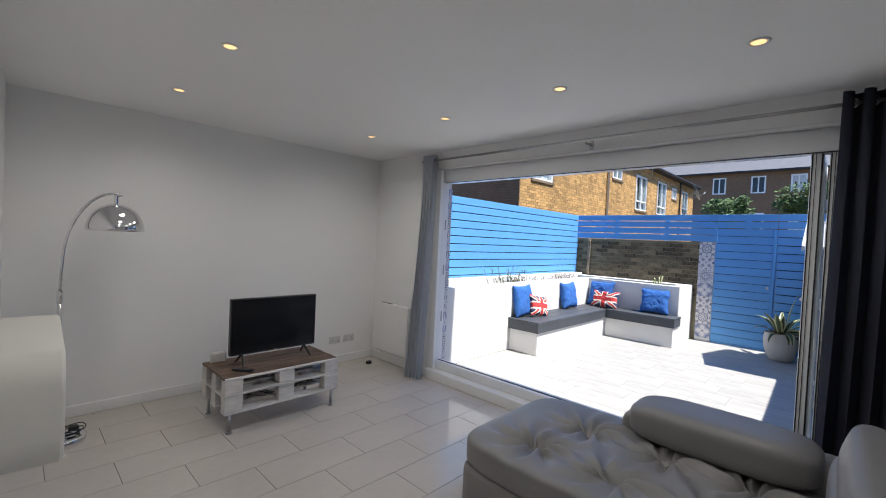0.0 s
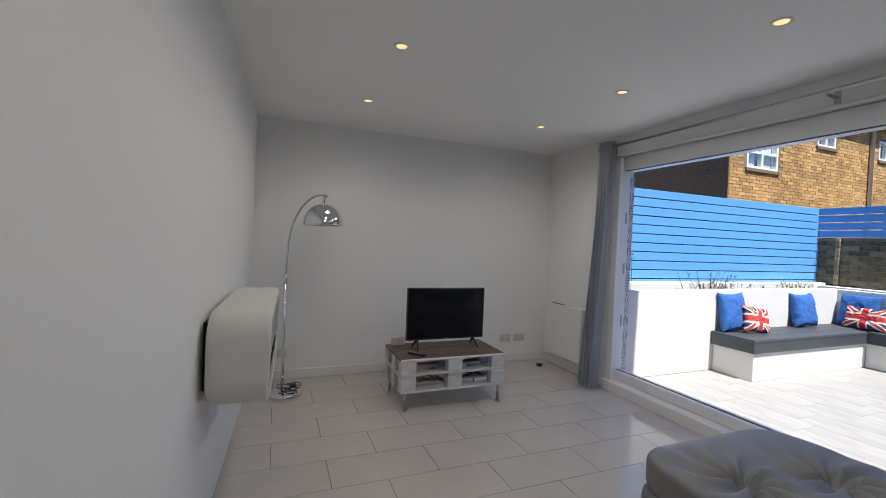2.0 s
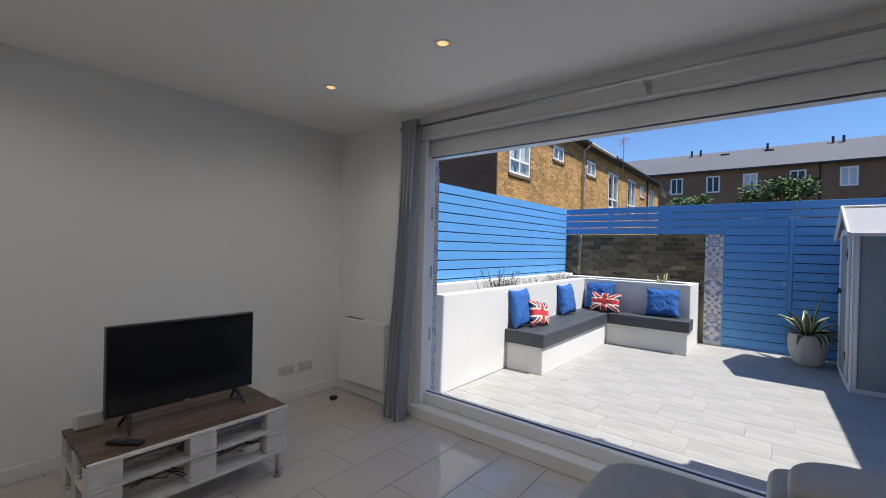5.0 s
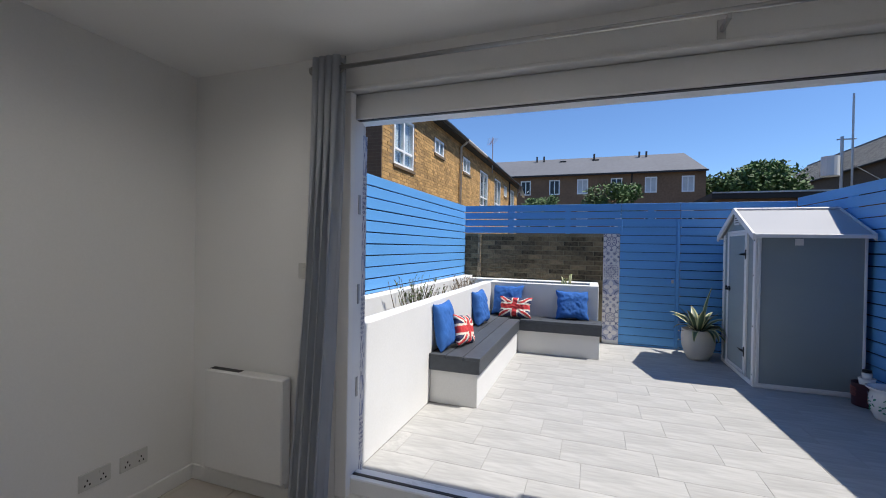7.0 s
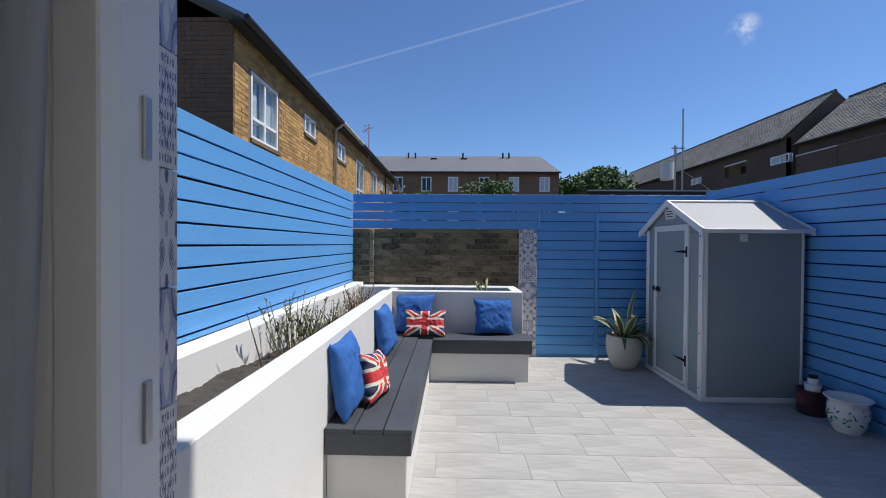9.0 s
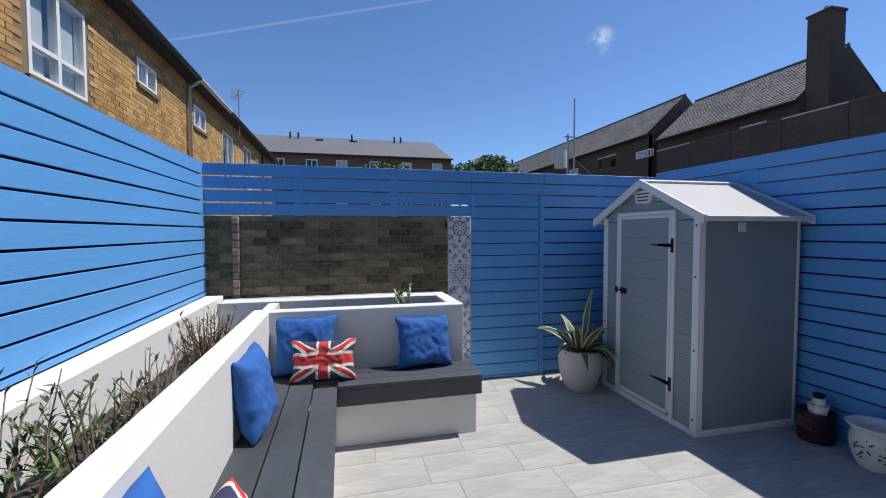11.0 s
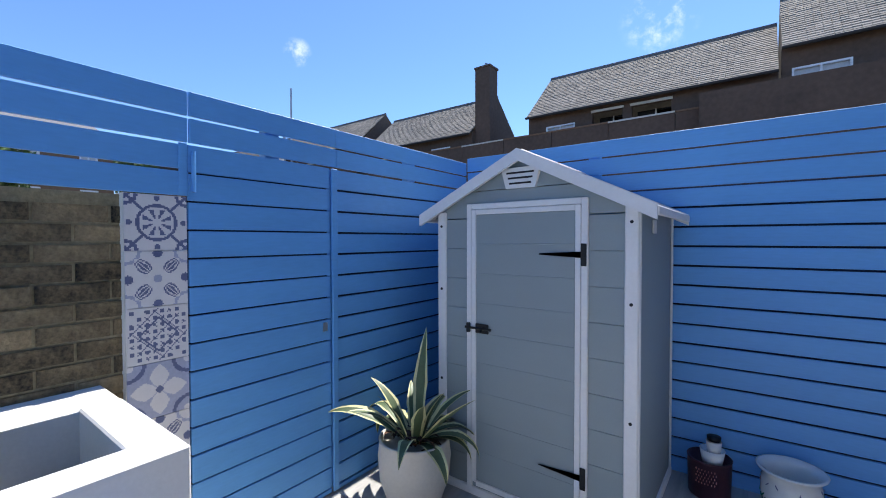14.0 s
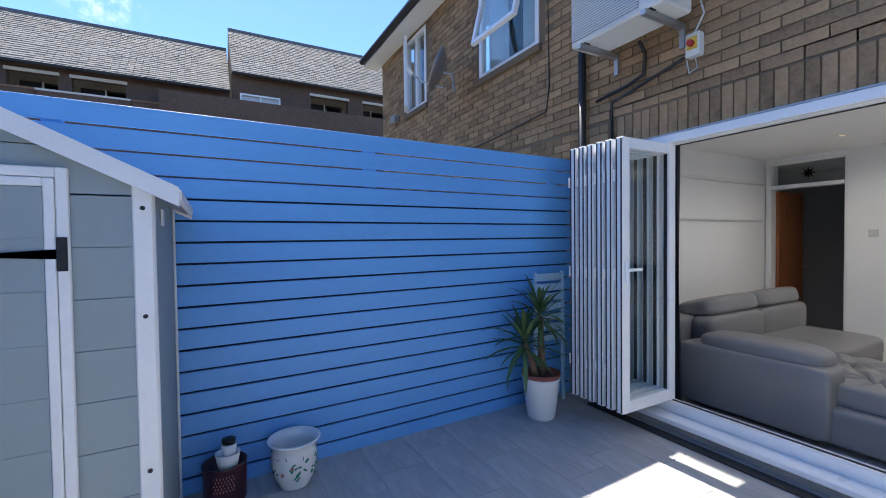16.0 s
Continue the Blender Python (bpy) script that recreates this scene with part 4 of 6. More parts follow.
# ---- pots and plants ----
def bent_leaf(bm, base, az, lift, L, w, droop, curl=0.0, n=12, edge=True, up=0.0):
    """A long pointed leaf: rises at lift degrees, arches over, is folded along its middle, with pale margins."""
    d = Vector((math.cos(az), math.sin(az), 0))
    side = Vector((-math.sin(az), math.cos(az), 0))
    rows_, p, ang = [], Vector(base), radians(lift)
    for i in range(n + 1):
        t = i / n
        ww = w * (0.55 + 0.9 * t) * (1 - t ** 3) if t < 0.5 else w * (1.0 - (t - 0.5) / 0.5) ** 0.75
        ww = max(ww, 0.0012)
        nrm = -d * math.sin(ang) + Vector((0, 0, 1)) * math.cos(ang)
        tw = side * math.cos(curl * t) + nrm * math.sin(curl * t)
        rows_.append([bm.verts.new(p + tw * (ww * s) + nrm * (0.28 * ww * abs(s))) for s in (-1, -0.62, 0, 0.62, 1)])
        p = p + (d * math.cos(ang) + Vector((0, 0, 1)) * math.sin(ang)) * (L / n)
        ang -= radians(droop) * (0.4 + 1.4 * t) / n
    for a, b in zip(rows_, rows_[1:]):
        for k in range(4):
            f = bm.faces.new((a[k], a[k + 1], b[k + 1], b[k]))
            f.material_index = 1 if edge and k in (0, 3) else 0
    return bm


ag = thing("agave_pot", "variegated agave with dry lower leaves in a pale round pot", "potted plant", (7.60, 0.86, PZ))
part("pot", lathe(bmesh.new(), [(0.02, 0.0), (0.12, 0.0), (0.155, 0.06), (0.195, 0.18), (0.205, 0.30), (0.195, 0.385), (0.20, 0.40), (0.187, 0.402), (0.18, 0.36), (0.02, 0.35)]), M_POTWHITE, ag, "pale stone-effect round pot", smooth=True)
bm = bmesh.new()
for k in range(70):
    a, r = random.uniform(0, 6.28), random.uniform(0, 0.16)
    bent_leaf(bm, (r * math.cos(a), r * math.sin(a), 0.37 + random.uniform(0, 0.05)), random.uniform(0, 6.28), random.uniform(0, 40), random.uniform(0.05, 0.12), 0.012, 60, n=4, edge=False)
part("dry_leaves", bm, M_LITTER, ag, "shrivelled brown leaf litter")
AG_SCALE = 1.0
AG = [(285, 84, 0.62, 0.045, 14), (175, 46, 0.52, 0.045, 12), (215, 62, 0.40, 0.04, 40), (30, 38, 0.50, 0.05, 60), (-10, 40, 0.46, 0.045, 95), (60, 55, 0.42, 0.042, 60), (140, 66, 0.40, 0.04, 40), (200, 28, 0.36, 0.04, 130), (255, 30, 0.34, 0.042, 120), (300, 35, 0.40, 0.045, 125), (335, 30, 0.42, 0.045, 110), (270, 55, 0.33, 0.04, 60), (120, 40, 0.38, 0.04, 90), (75, 70, 0.36, 0.036, 30), (235, 12, 0.33, 0.034, 95), (160, 20, 0.34, 0.04, 110), (315, 62, 0.36, 0.036, 50), (5, 64, 0.42, 0.04, 45), (190, 74, 0.34, 0.034, 25), (285, 10, 0.30, 0.036, 80)]
AG += [(az, 30, 0.40, 0.045, 125) for az in (205, 232, 262, 292, 322, 350)]
for az, lift, L, w, droop in AG:
    a = radians(az)
    part("leaf", bent_leaf(bmesh.new(), (0.05 * math.cos(a), 0.05 * math.sin(a), 0.37), a, lift, L * AG_SCALE, w * 1.05, droop, random.uniform(-0.5, 0.5)), [M_LEAF, M_LEAFEDGE], ag, smooth=True)

yu = thing("yucca_pot", "yucca with two bare stems in a glossy white pot", "potted plant", (4.0, -0.21, PZ))
part("pot", lathe(bmesh.new(), [(0.02, 0.0), (0.105, 0.0), (0.115, 0.02), (0.15, 0.32), (0.155, 0.33), (0.145, 0.335), (0.14, 0.30), (0.02, 0.29)]), M_POTGLOSS, yu, "glossy white tapered pot", smooth=True)
part("inner_pot", lathe(bmesh.new(), [(0.138, 0.30), (0.15, 0.345), (0.157, 0.37), (0.146, 0.372), (0.135, 0.335), (0.01, 0.33)]), M_TERRA, yu, "terracotta plastic inner pot", smooth=True)
for dx, top, lean in ((-0.02, 0.82, 0.03), (0.06, 0.62, 0.11)):
    part("stem", tube(bmesh.new(), [(dx, 0, 0.32), (dx + lean * 0.4, 0, 0.5), (dx + lean, 0.01, top)], [0.034, 0.028, 0.022]), M_BARK, yu, smooth=True)
    for k in range(40):
        a, t = k * 2.4, k / 40
        part("leaf", bent_leaf(bmesh.new(), (dx + lean + 0.012 * math.cos(a), 0.012 * math.sin(a), top - 0.06 + 0.12 * t), a, -40 + 120 * t, random.uniform(0.24, 0.38), 0.02, random.uniform(20, 80), n=7, edge=False), M_YUCCA, yu, smooth=True)

jar = thing("painted_pot", "white glazed planter painted with green leaves and pink blossom", "plant pot", (5.915, -0.245, PZ))
jar.scale = (1.0, 1.0, 0.95)
part("body", lathe(bmesh.new(), [(0.02, 0.0), (0.085, 0.0), (0.09, 0.012), (0.115, 0.07), (0.132, 0.15), (0.128, 0.22), (0.118, 0.255), (0.15, 0.285), (0.153, 0.295), (0.14, 0.297), (0.108, 0.255), (0.116, 0.2), (0.11, 0.1), (0.02, 0.03)]), M_POTGLOSS, jar, smooth=True)
def on_jar(a, z, du, dv, material, name):
    r = 0.1335 if z > 0.12 else 0.128
    bm = bmesh.new()
    bmesh.ops.create_circle(bm, cap_ends=True, segments=10, radius=1, matrix=Matrix.Translation((r * math.cos(a), r * math.sin(a), z)) @ Matrix.Rotation(a, 4, "Z") @ Matrix.Rotation(radians(90), 4, "Y") @ Matrix.Rotation(random.uniform(0, 3), 4, "Z") @ Matrix.Diagonal((du, dv, 1, 1)))
    bmesh.ops.solidify(bm, geom=bm.faces[:], thickness=0.002)
    part(name, bm, material, jar)
for k in range(46):
    a = random.uniform(0, 6.28)
    on_jar(a, random.uniform(0.085, 0.20), random.uniform(0.008, 0.022), random.uniform(0.004, 0.008), M_GREENGLAZE, "painted_leaf")
for k in range(12):
    on_jar(random.uniform(0, 6.28), random.uniform(0.12, 0.19), 0.013, 0.011, M_PINKGLAZE, "painted_flower")
for k in range(18):
    on_jar(random.uniform(0, 6.28), random.uniform(0.19, 0.235), 0.014, 0.0025, M_BLUEGREY, "painted_sprig")

bkt = thing("woven_bucket", "maroon perforated plastic bucket holding stacked white pots", "bucket", (6.285, -0.275, PZ))
bkt.scale = (0.98, 0.98, 0.84)
part("body", lathe(bmesh.new(), [(0.02, 0), (0.105, 0), (0.11, 0.01), (0.115, 0.25), (0.118, 0.26), (0.108, 0.262), (0.10, 0.03), (0.02, 0.02)]), M_MAROON, bkt, smooth=True)
for r in range(5):
    for k in range(7):
        a = radians(60 + k * 8 + (4 if r % 2 else 0))
        part("hole", bx(-0.005, 0.005, -0.0015, 0.0015, -0.005, 0.005), M_PINKGLAZE, bkt, loc=(0.1145 * math.cos(a), 0.1145 * math.sin(a), 0.12 + r * 0.022)).rotation_euler = (0, radians(45), a)
st = thing("stacked_pots", "small white pots stacked in a bucket", "plant pot", (6.27, -0.265, PZ + 0.155))
st.scale = (0.9, 0.9, 0.9)
part("pot", lathe(bmesh.new(), [(0.02, 0.0), (0.05, 0.0), (0.072, 0.13), (0.066, 0.13), (0.045, 0.01)]), M_POTGLOSS, st, smooth=True)
part("pot", lathe(bmesh.new(), [(0.02, 0.09), (0.035, 0.09), (0.045, 0.185), (0.04, 0.185), (0.03, 0.1)], centre=(-0.008, 0.004, 0)), M_POTGLOSS, st, smooth=True)
part("pot", lathe(bmesh.new(), [(0.001, 0.19), (0.038, 0.19), (0.04, 0.215), (0.001, 0.218)], centre=(-0.008, 0.004, 0)), M_BLACKIRON, st, "black plastic lid", smooth=True)

# planter plants: dry lavender and herbs
def herb(name, label, x, y, z, n, spread, height, green, seed):
    rnd = random.Random(seed)
    e = thing(name, label, "plant", (x, y, z))
    tw, lf = bmesh.new(), bmesh.new()
    for k in range(n):
        a, r = rnd.uniform(0, 6.28), rnd.uniform(0, spread * 0.35)
        p0 = Vector((r * math.cos(a) * 1.6, r * math.sin(a), -0.04))
        h = height * rnd.uniform(0.5, 1.1)
        tip = p0 + Vector((math.cos(a) * spread * rnd.uniform(0.1, 0.9), math.sin(a) * spread * 0.5 * rnd.uniform(0.1, 0.9), h))
        mid = (p0 + tip) / 2 + Vector((rnd.uniform(-0.02, 0.02), rnd.uniform(-0.02, 0.02), 0.02))
        tube(tw, [p0, mid, tip], [0.004, 0.003, 0.0015], 5)
        for j in range(int(9 * green) + 2):
            t = rnd.uniform(0.25, 1.0)
            q = mid.lerp(tip, (t - 0.5) * 2) if t > 0.5 else p0.lerp(mid, t * 2)
            bent_leaf(lf, q, rnd.uniform(0, 6.28), rnd.uniform(10, 70), rnd.uniform(0.02, 0.05), rnd.uniform(0.003, 0.009), 30, n=2, edge=False)
    part("stems", tw, M_TWIG, e)
    part("leaves", lf, M_HERB if green > 0.4 else M_TWIG, e)
herb("herb_plant", "straggly green herb with thin stems in the planter", 5.22, 3.98, 0.78, 26, 0.32, 0.38, 1.3, 1)
herb("lavender", "woody half-dry lavender clump in the planter", 5.70, 3.97, 0.74, 30, 0.28, 0.28, 0.9, 2)
herb("lavender", "dry brown lavender clump in the planter", 6.2, 3.98, 0.72, 26, 0.28, 0.27, 0.1, 3)
herb("lavender", "dry brown shrub in the corner of the planter", 7.0, 3.98, 0.73, 60, 0.32, 0.34, 0.35, 4)
stump = thing("pruned_shrub", "pale green hard-pruned shrub stump with a few leaves", "plant", (7.66, 2.56, 0.72))
STUBS = [(-0.11, 0.05, 0.27), (-0.05, -0.03, 0.34), (0.02, 0.06, 0.30), (0.05, -0.05, 0.36), (0.11, 0.03, 0.28), (-0.02, 0.09, 0.25), (0.09, 0.09, 0.31)]
part("trunk", tube(bmesh.new(), [(0, 0, -0.02), (0.005, 0, 0.09), (0, 0.01, 0.15)], [0.026, 0.022, 0.024], 10), M_STUMP, stump, smooth=True)
for x, y, z in STUBS:
    part("branch", tube(bmesh.new(), [(0, 0, 0.12), (x * 0.7, y * 0.7, 0.12 + (z - 0.12) * 0.45), (x, y, z)], [0.016, 0.011, 0.009], 8), M_STUMP, stump, smooth=True)
for k in range(34):
    x, y, z = STUBS[k % 7]
    t = random.uniform(0.5, 1.0)
    part("leaf", bent_leaf(bmesh.new(), (x * t, y * t, 0.12 + (z - 0.12) * t), random.uniform(0, 6.28), random.uniform(0, 70), random.uniform(0.03, 0.06), 0.011, 40, n=3, edge=False), M_HERB, stump)
herb("twig", "single bare twig rising from the planter", 7.62, 3.2, 0.74, 3, 0.10, 0.34, 0.0, 6)
bm = tube(bmesh.new(), [(0, 0, -0.05), (-0.06, 0.01, 0.10), (-0.16, 0.01, 0.29)], [0.006, 0.004, 0.002], 6)
tagged(part("bare_stick", bm, M_TWIG, loc=(4.76, 3.98, 0.85)), "bare brown stick in the planter soil", "stick")
sprig = thing("sprig", "fresh green sprig rising by the fence", "plant", (3.86, 3.99, 0.82))
part("stem", tube(bmesh.new(), [(0, 0, -0.03), (0.01, 0.005, 0.25), (-0.005, 0, 0.52)], [0.004, 0.003, 0.002], 6), M_HERB, sprig)
for a, z in ((0.4, 0.53), (2.3, 0.52), (4.4, 0.50), (5.6, 0.46), (1.2, 0.44)):
    part("leaf", bent_leaf(bmesh.new(), (-0.004, 0, z), a, 25, 0.05, 0.015, 40, n=5, edge=False), M_HERB, sprig, smooth=True)
tagged(part("small_pot", lathe(bmesh.new(), [(0.001, 0), (0.04, 0), (0.052, 0.16), (0.06, 0.165), (0.06, 0.178), (0.05, 0.178), (0.036, 0.02), (0.001, 0.02)], centre=(7.60, 2.70, 0.722)), M_GALV, smooth=True), "small grey metal pot standing in the planter", "plant pot")

chair = thing("folded_chair", "pale blue folded slatted chair leaning on the fence", "chair", (3.73, -0.40, PZ))
for x in (-0.16, 0.16):
    part("leg", bx(x - 0.014, x + 0.014, -0.014, 0.014, 0, 1.16, 0.003), M_PALEBLUE, chair)
for k in range(7):
    part("slat", bx(-0.145, 0.145, -0.010, 0.006, 0.55 + k * 0.088, 0.615 + k * 0.088, 0.003), M_PALEBLUE, chair)

# ---- folding door, stacked open outside ----
bif = thing("folding_door", "white folding glass door panels stacked open against the fence", "door", (XI + 0.10, 0, 0))
PW, PB, PTOP = 0.60, 0.215, 2.165
def sheet(x0, x1, z0, z1):
    bm = bmesh.new()
    bm.faces.new([bm.verts.new(p) for p in ((x0, 0, z0), (x1, 0, z0), (x1, 0, z1), (x0, 0, z1))])
    return bm


for k in range(6):
    y = 0.40 - k * 0.086
    pan = thing_p = new("panel")
    pan.parent, pan.location, pan.rotation_euler = bif, (0.02, y, 0), (0, 0, radians(random.uniform(-0.6, 0.6)))
    for a, b, c, d in ((0, 0.075, PB, PTOP), (PW - 0.075, PW, PB, PTOP)):
        part("stile", bx(a, b, -0.03, 0.03, c, d, 0.004), M_UPVC, pan)
    part("top_rail", bx(0.075, PW - 0.075, -0.029, 0.029, PTOP - 0.075, PTOP, 0.003), M_UPVC, pan)
    part("bottom_rail", bx(0.075, PW - 0.075, -0.029, 0.029, PB, PB + 0.085, 0.003), M_UPVC, pan)
    g_ = part("pane", sheet(0.075, PW - 0.075, PB + 0.085, PTOP - 0.075), M_GLASS, pan)
    g_.visible_shadow = False
    for a, b in ((0.075, 0.083), (PW - 0.083, PW - 0.075)):
        part("gasket", bx(a, b, -0.012, 0.012, PB + 0.085, PTOP - 0.075), M_GASKET, pan)
    part("edge_seal", bx(PW, PW + 0.006, 0.015, 0.023, PB + 0.01, PTOP - 0.01), M_GASKET, pan, "black edge seal")
    part("edge_seal", bx(PW, PW + 0.006, -0.023, -0.017, PB + 0.01, PTOP - 0.01), M_GASKET, pan, "black edge seal")
    for a, b in ((-0.026, -0.018), (0.004, 0.007), (0.020, 0.026)):
        part("edge_seal", bx(-0.006, -0.0002, a, b, PB + 0.01, PTOP - 0.01), M_GASKET, pan, "black edge seal")
    for z in (0.5, 1.2, 1.9):
        part("hinge", cy((PW + 0.004, -0.034, z - 0.04), (PW + 0.004, -0.034, z + 0.04), 0.007, seg=10), M_UPVC, pan)
hd = part("door_handle", bx(PW - 0.03, PW - 0.005, 0.431, 0.445, 1.14, 1.30, 0.004), M_UPVC, bif, "white lever handle")
part("lever", bx(PW - 0.15, PW - 0.01, 0.445, 0.465, 1.225, 1.245, 0.005), M_UPVC, hd)

# ---- curtains and pole ----
def curtain(label, y0, y1, x, z0, z1, folds, flare, drift=0.0, depth=0.05, cloth=M_CURTAIN):
    bm = bmesh.new()
    nu, nz = folds * 14, 26
    vs = []
    for j in range(nz + 1):
        t = j / nz
        row = []
        for i in range(nu + 1):
            u = i / nu
            ph = u * folds * 2 * math.pi
            sway = 0.012 * math.sin(3.1 * t + 5 * u) * (1 - t)
            yy = (y0 + y1) / 2 + drift * (1 - t) ** 1.3 + (u - 0.5) * (y1 - y0) * (1 + flare * (1 - t) ** 2) + 0.012 * math.sin(2 * ph + 4 * t)
            xx = x + depth * (0.85 + 0.4 * (1 - t)) * math.sin(ph + 0.5 * math.sin(3 * t)) + sway - 1.8 * drift * (1 - t) ** 1.3
            row.append(bm.verts.new((xx, yy, z0 + (z1 - z0) * t)))
        vs.append(row)
    for a, b in zip(vs, vs[1:]):
        for i in range(nu):
            bm.faces.new((a[i], a[i + 1], b[i + 1], b[i]))
    bmesh.ops.solidify(bm, geom=bm.faces[:], thickness=0.003)
    c = thing("curtain", label, "curtain", group="garden door curtains")
    part("cloth", bm, cloth, c, smooth=True)
    for k in range(folds):
        y = y0 + (y1 - y0) * (k + 0.5) / folds
        rg = bmesh.new()
        tube(rg, [(x + 0.0, y + 0.024 * math.cos(a), 2.37 + 0.024 * math.sin(a)) for a in [i * math.pi / 8 for i in range(17)]], 0.005, 6)
        part("eyelet", rg, M_STEEL, c, "steel eyelet")
curtain("grey cloth curtain gathered beside the garden door", 3.445, 3.605, 2.99, 0.015, 2.43, 4, 0.15, 0.045, 0.036)
curtain("dark navy cloth curtain gathered beside the garden door", -0.42, 0.305, 2.985, 0.015, 2.43, 9, 0.05, cloth=M_CURTAIN2)
pole = thing("curtain_pole", "thin steel curtain pole over the garden door", "curtain pole", (2.985, 0, 2.37))
part("rod", cy((0, -0.50, 0), (0, 3.60, 0), 0.011), M_STEEL, pole, smooth=True)
part("finial", cy((0, 3.60, 0), (0, 3.635, 0), 0.019), M_STEEL, pole, smooth=True)
for y in (1.77, 0.1, 3.53):
    b_ = part("bracket", bx(0, XI - 2.985, y - 0.006, y + 0.006, -0.03, -0.012), M_STEEL, pole)
    part("bracket_plate", bx(XI - 2.985 - 0.008, XI - 2.985 - 0.001, y - 0.015, y + 0.015, -0.06, 0.02), M_STEEL, b_)

# ---- television on a pallet stand ----
tvs = thing("pallet_tv_stand", "low television stand of two white painted pallets with dark top", "tv stand", (1.44, 3.75, 0))
HX, HY = 0.475, 0.265
def pallet(z, top):
    for y0, y1 in ((-HY, -HY + 0.10), (-0.05, 0.05), (HY - 0.10, HY)):
        part("bottom_board", bx(-HX, HX, y0, y1, z, z + 0.018, 0.003), M_PALLET, tvs)
    for x0, x1 in ((-HX, -HX + 0.13), (-0.065, 0.065), (HX - 0.13, HX)):
        for y0, y1 in ((-HY, -HY + 0.09), (-0.045, 0.045), (HY - 0.09, HY)):
            part("block", bx(x0, x1, y0 + 0.002, y1 - 0.002, z + 0.0182, z + 0.118, 0.004), M_PALLET, tvs)
    if not top:
        for x0, x1 in ((-HX, -HX + 0.13), (-0.065, 0.065), (HX - 0.13, HX)):
            part("stringer", bx(x0, x1, -HY, HY, z + 0.1182, z + 0.136, 0.003), M_PALLET, tvs)
pallet(0.15, False)
pallet(0.288, True)
n_b = 6
part("deck_edge", bx(-HX, HX, -HY, -HY + 0.02, 0.4062, 0.424, 0.003), M_PALLET, tvs)
for k in range(n_b):
    y0 = -HY + 0.021 + k * (2 * HY - 0.021) / n_b
    part("top_board", bx(-HX + random.uniform(-0.004, 0.004), HX + random.uniform(-0.004, 0.004), y0 + 0.002, y0 + (2 * HY - 0.021) / n_b - 0.002, 0.4062, 0.427, 0.003), M_PALTOP, tvs, "dark stained worn board")
for sx in (-1, 1):
    for sy in (-1, 1):
        lg = part("leg", cy((sx * 0.43, sy * 0.235, 0.012), (sx * 0.43, sy * 0.235, 0.15), 0.013), M_STEEL, tvs, "steel hairpin-style leg", smooth=True)
        part("foot", cy((sx * 0.43, sy * 0.235, 0.0), (sx * 0.43, sy * 0.235, 0.014), 0.023), M_STEEL, lg)

tv = thing("television", "flat black television switched off on a pallet stand", "television", (1.455, 3.77, 0.427))
part("body", bx(-0.372, 0.372, -0.012, 0.03, 0.085, 0.545, 0.004), M_TVBLACK, tv)
part("back_hump", bx(-0.25, 0.25, 0.03, 0.065, 0.10, 0.36, 0.01), M_TVBLACK, tv)
part("screen", bx(-0.364, 0.364, -0.0135, -0.011, 0.10, 0.537), M_SCREEN, tv, "glossy dark screen")
part("badge", bx(-0.015, 0.015, -0.0145, -0.0125, 0.088, 0.094), M_STEEL, tv)
for s in (-1, 1):
    for y in (-0.09, 0.09):
        part("foot", tube(bmesh.new(), [(s * 0.27, 0.005, 0.09), (s * 0.28, y * 0.5, 0.05), (s * 0.29, y, 0.006)], [0.012, 0.010, 0.007], 8), M_TVBLACK, tv)
rm = thing("remote_control", "black remote control lying on the pallet stand", "remote control", (1.13, 3.60, 0.4285), -52)
part("body", bx(-0.085, 0.085, -0.022, 0.022, 0, 0.018, 0.006), M_TVBLACK, rm)
for i in range(6):
    for j in range(3):
        part("button", bx(-0.07 + i * 0.022, -0.058 + i * 0.022, -0.016 + j * 0.012, -0.008 + j * 0.012, 0.018, 0.020), M_STEEL, rm)
cup = thing("white_box", "small white set-top unit behind the television", "box", (1.06, 3.95, 0.427))
part("body", bx(-0.06, 0.06, -0.02, 0.02, 0, 0.085, 0.01), M_SOCKET, cup)
cab = thing("cables", "tangled black cables inside the pallet stand", "cable", (1.44, 3.75, 0.17))
for k in range(5):
    pts = [(-0.25 + 0.1 * i + random.uniform(-0.03, 0.03), -0.1 + 0.25 * noise.noise(Vector((i * 0.7, k, 0))), 0.005 + abs(0.05 * math.sin(i * 1.3 + k))) for i in range(7)]
    part("cable", tube(bmesh.new(), pts, 0.003, 6), M_GASKET, cab)

# ---- arc lamp ----
al = thing("arc_lamp", "chrome arc floor lamp with a dome shade", "floor lamp", (0.118, 4.08, 0))
part("base", lathe(bmesh.new(), [(0.001, 0), (0.125, 0), (0.13, 0.008), (0.13, 0.045), (0.122, 0.052), (0.001, 0.052)]), M_CHROME, al, "round chrome base", smooth=True)
LX = -0.03
part("lower_pole", cy((LX, 0, 0.05), (LX, 0, 1.02), 0.014), M_CHROME, al, smooth=True)
part("collar", cy((LX, 0, 0.98), (LX, 0, 1.06), 0.018), M_CHROME, al, smooth=True)
arc = [(LX, 0, 1.03), (LX + 0.006, 0, 1.2)]
for k in range(1, 19):
    a = radians(180 - k * 98 / 18)
    arc.append((LX + 0.288 + 0.278 * math.cos(a), 0, 1.25 + 0.50 * math.sin(a) ** 1.05))
part("arc_arm", tube(bmesh.new(), arc, 0.010, 10), M_CHROME, al, smooth=True)
ex = arc[-1]
sc = (LX + 0.292, 0, 1.432)
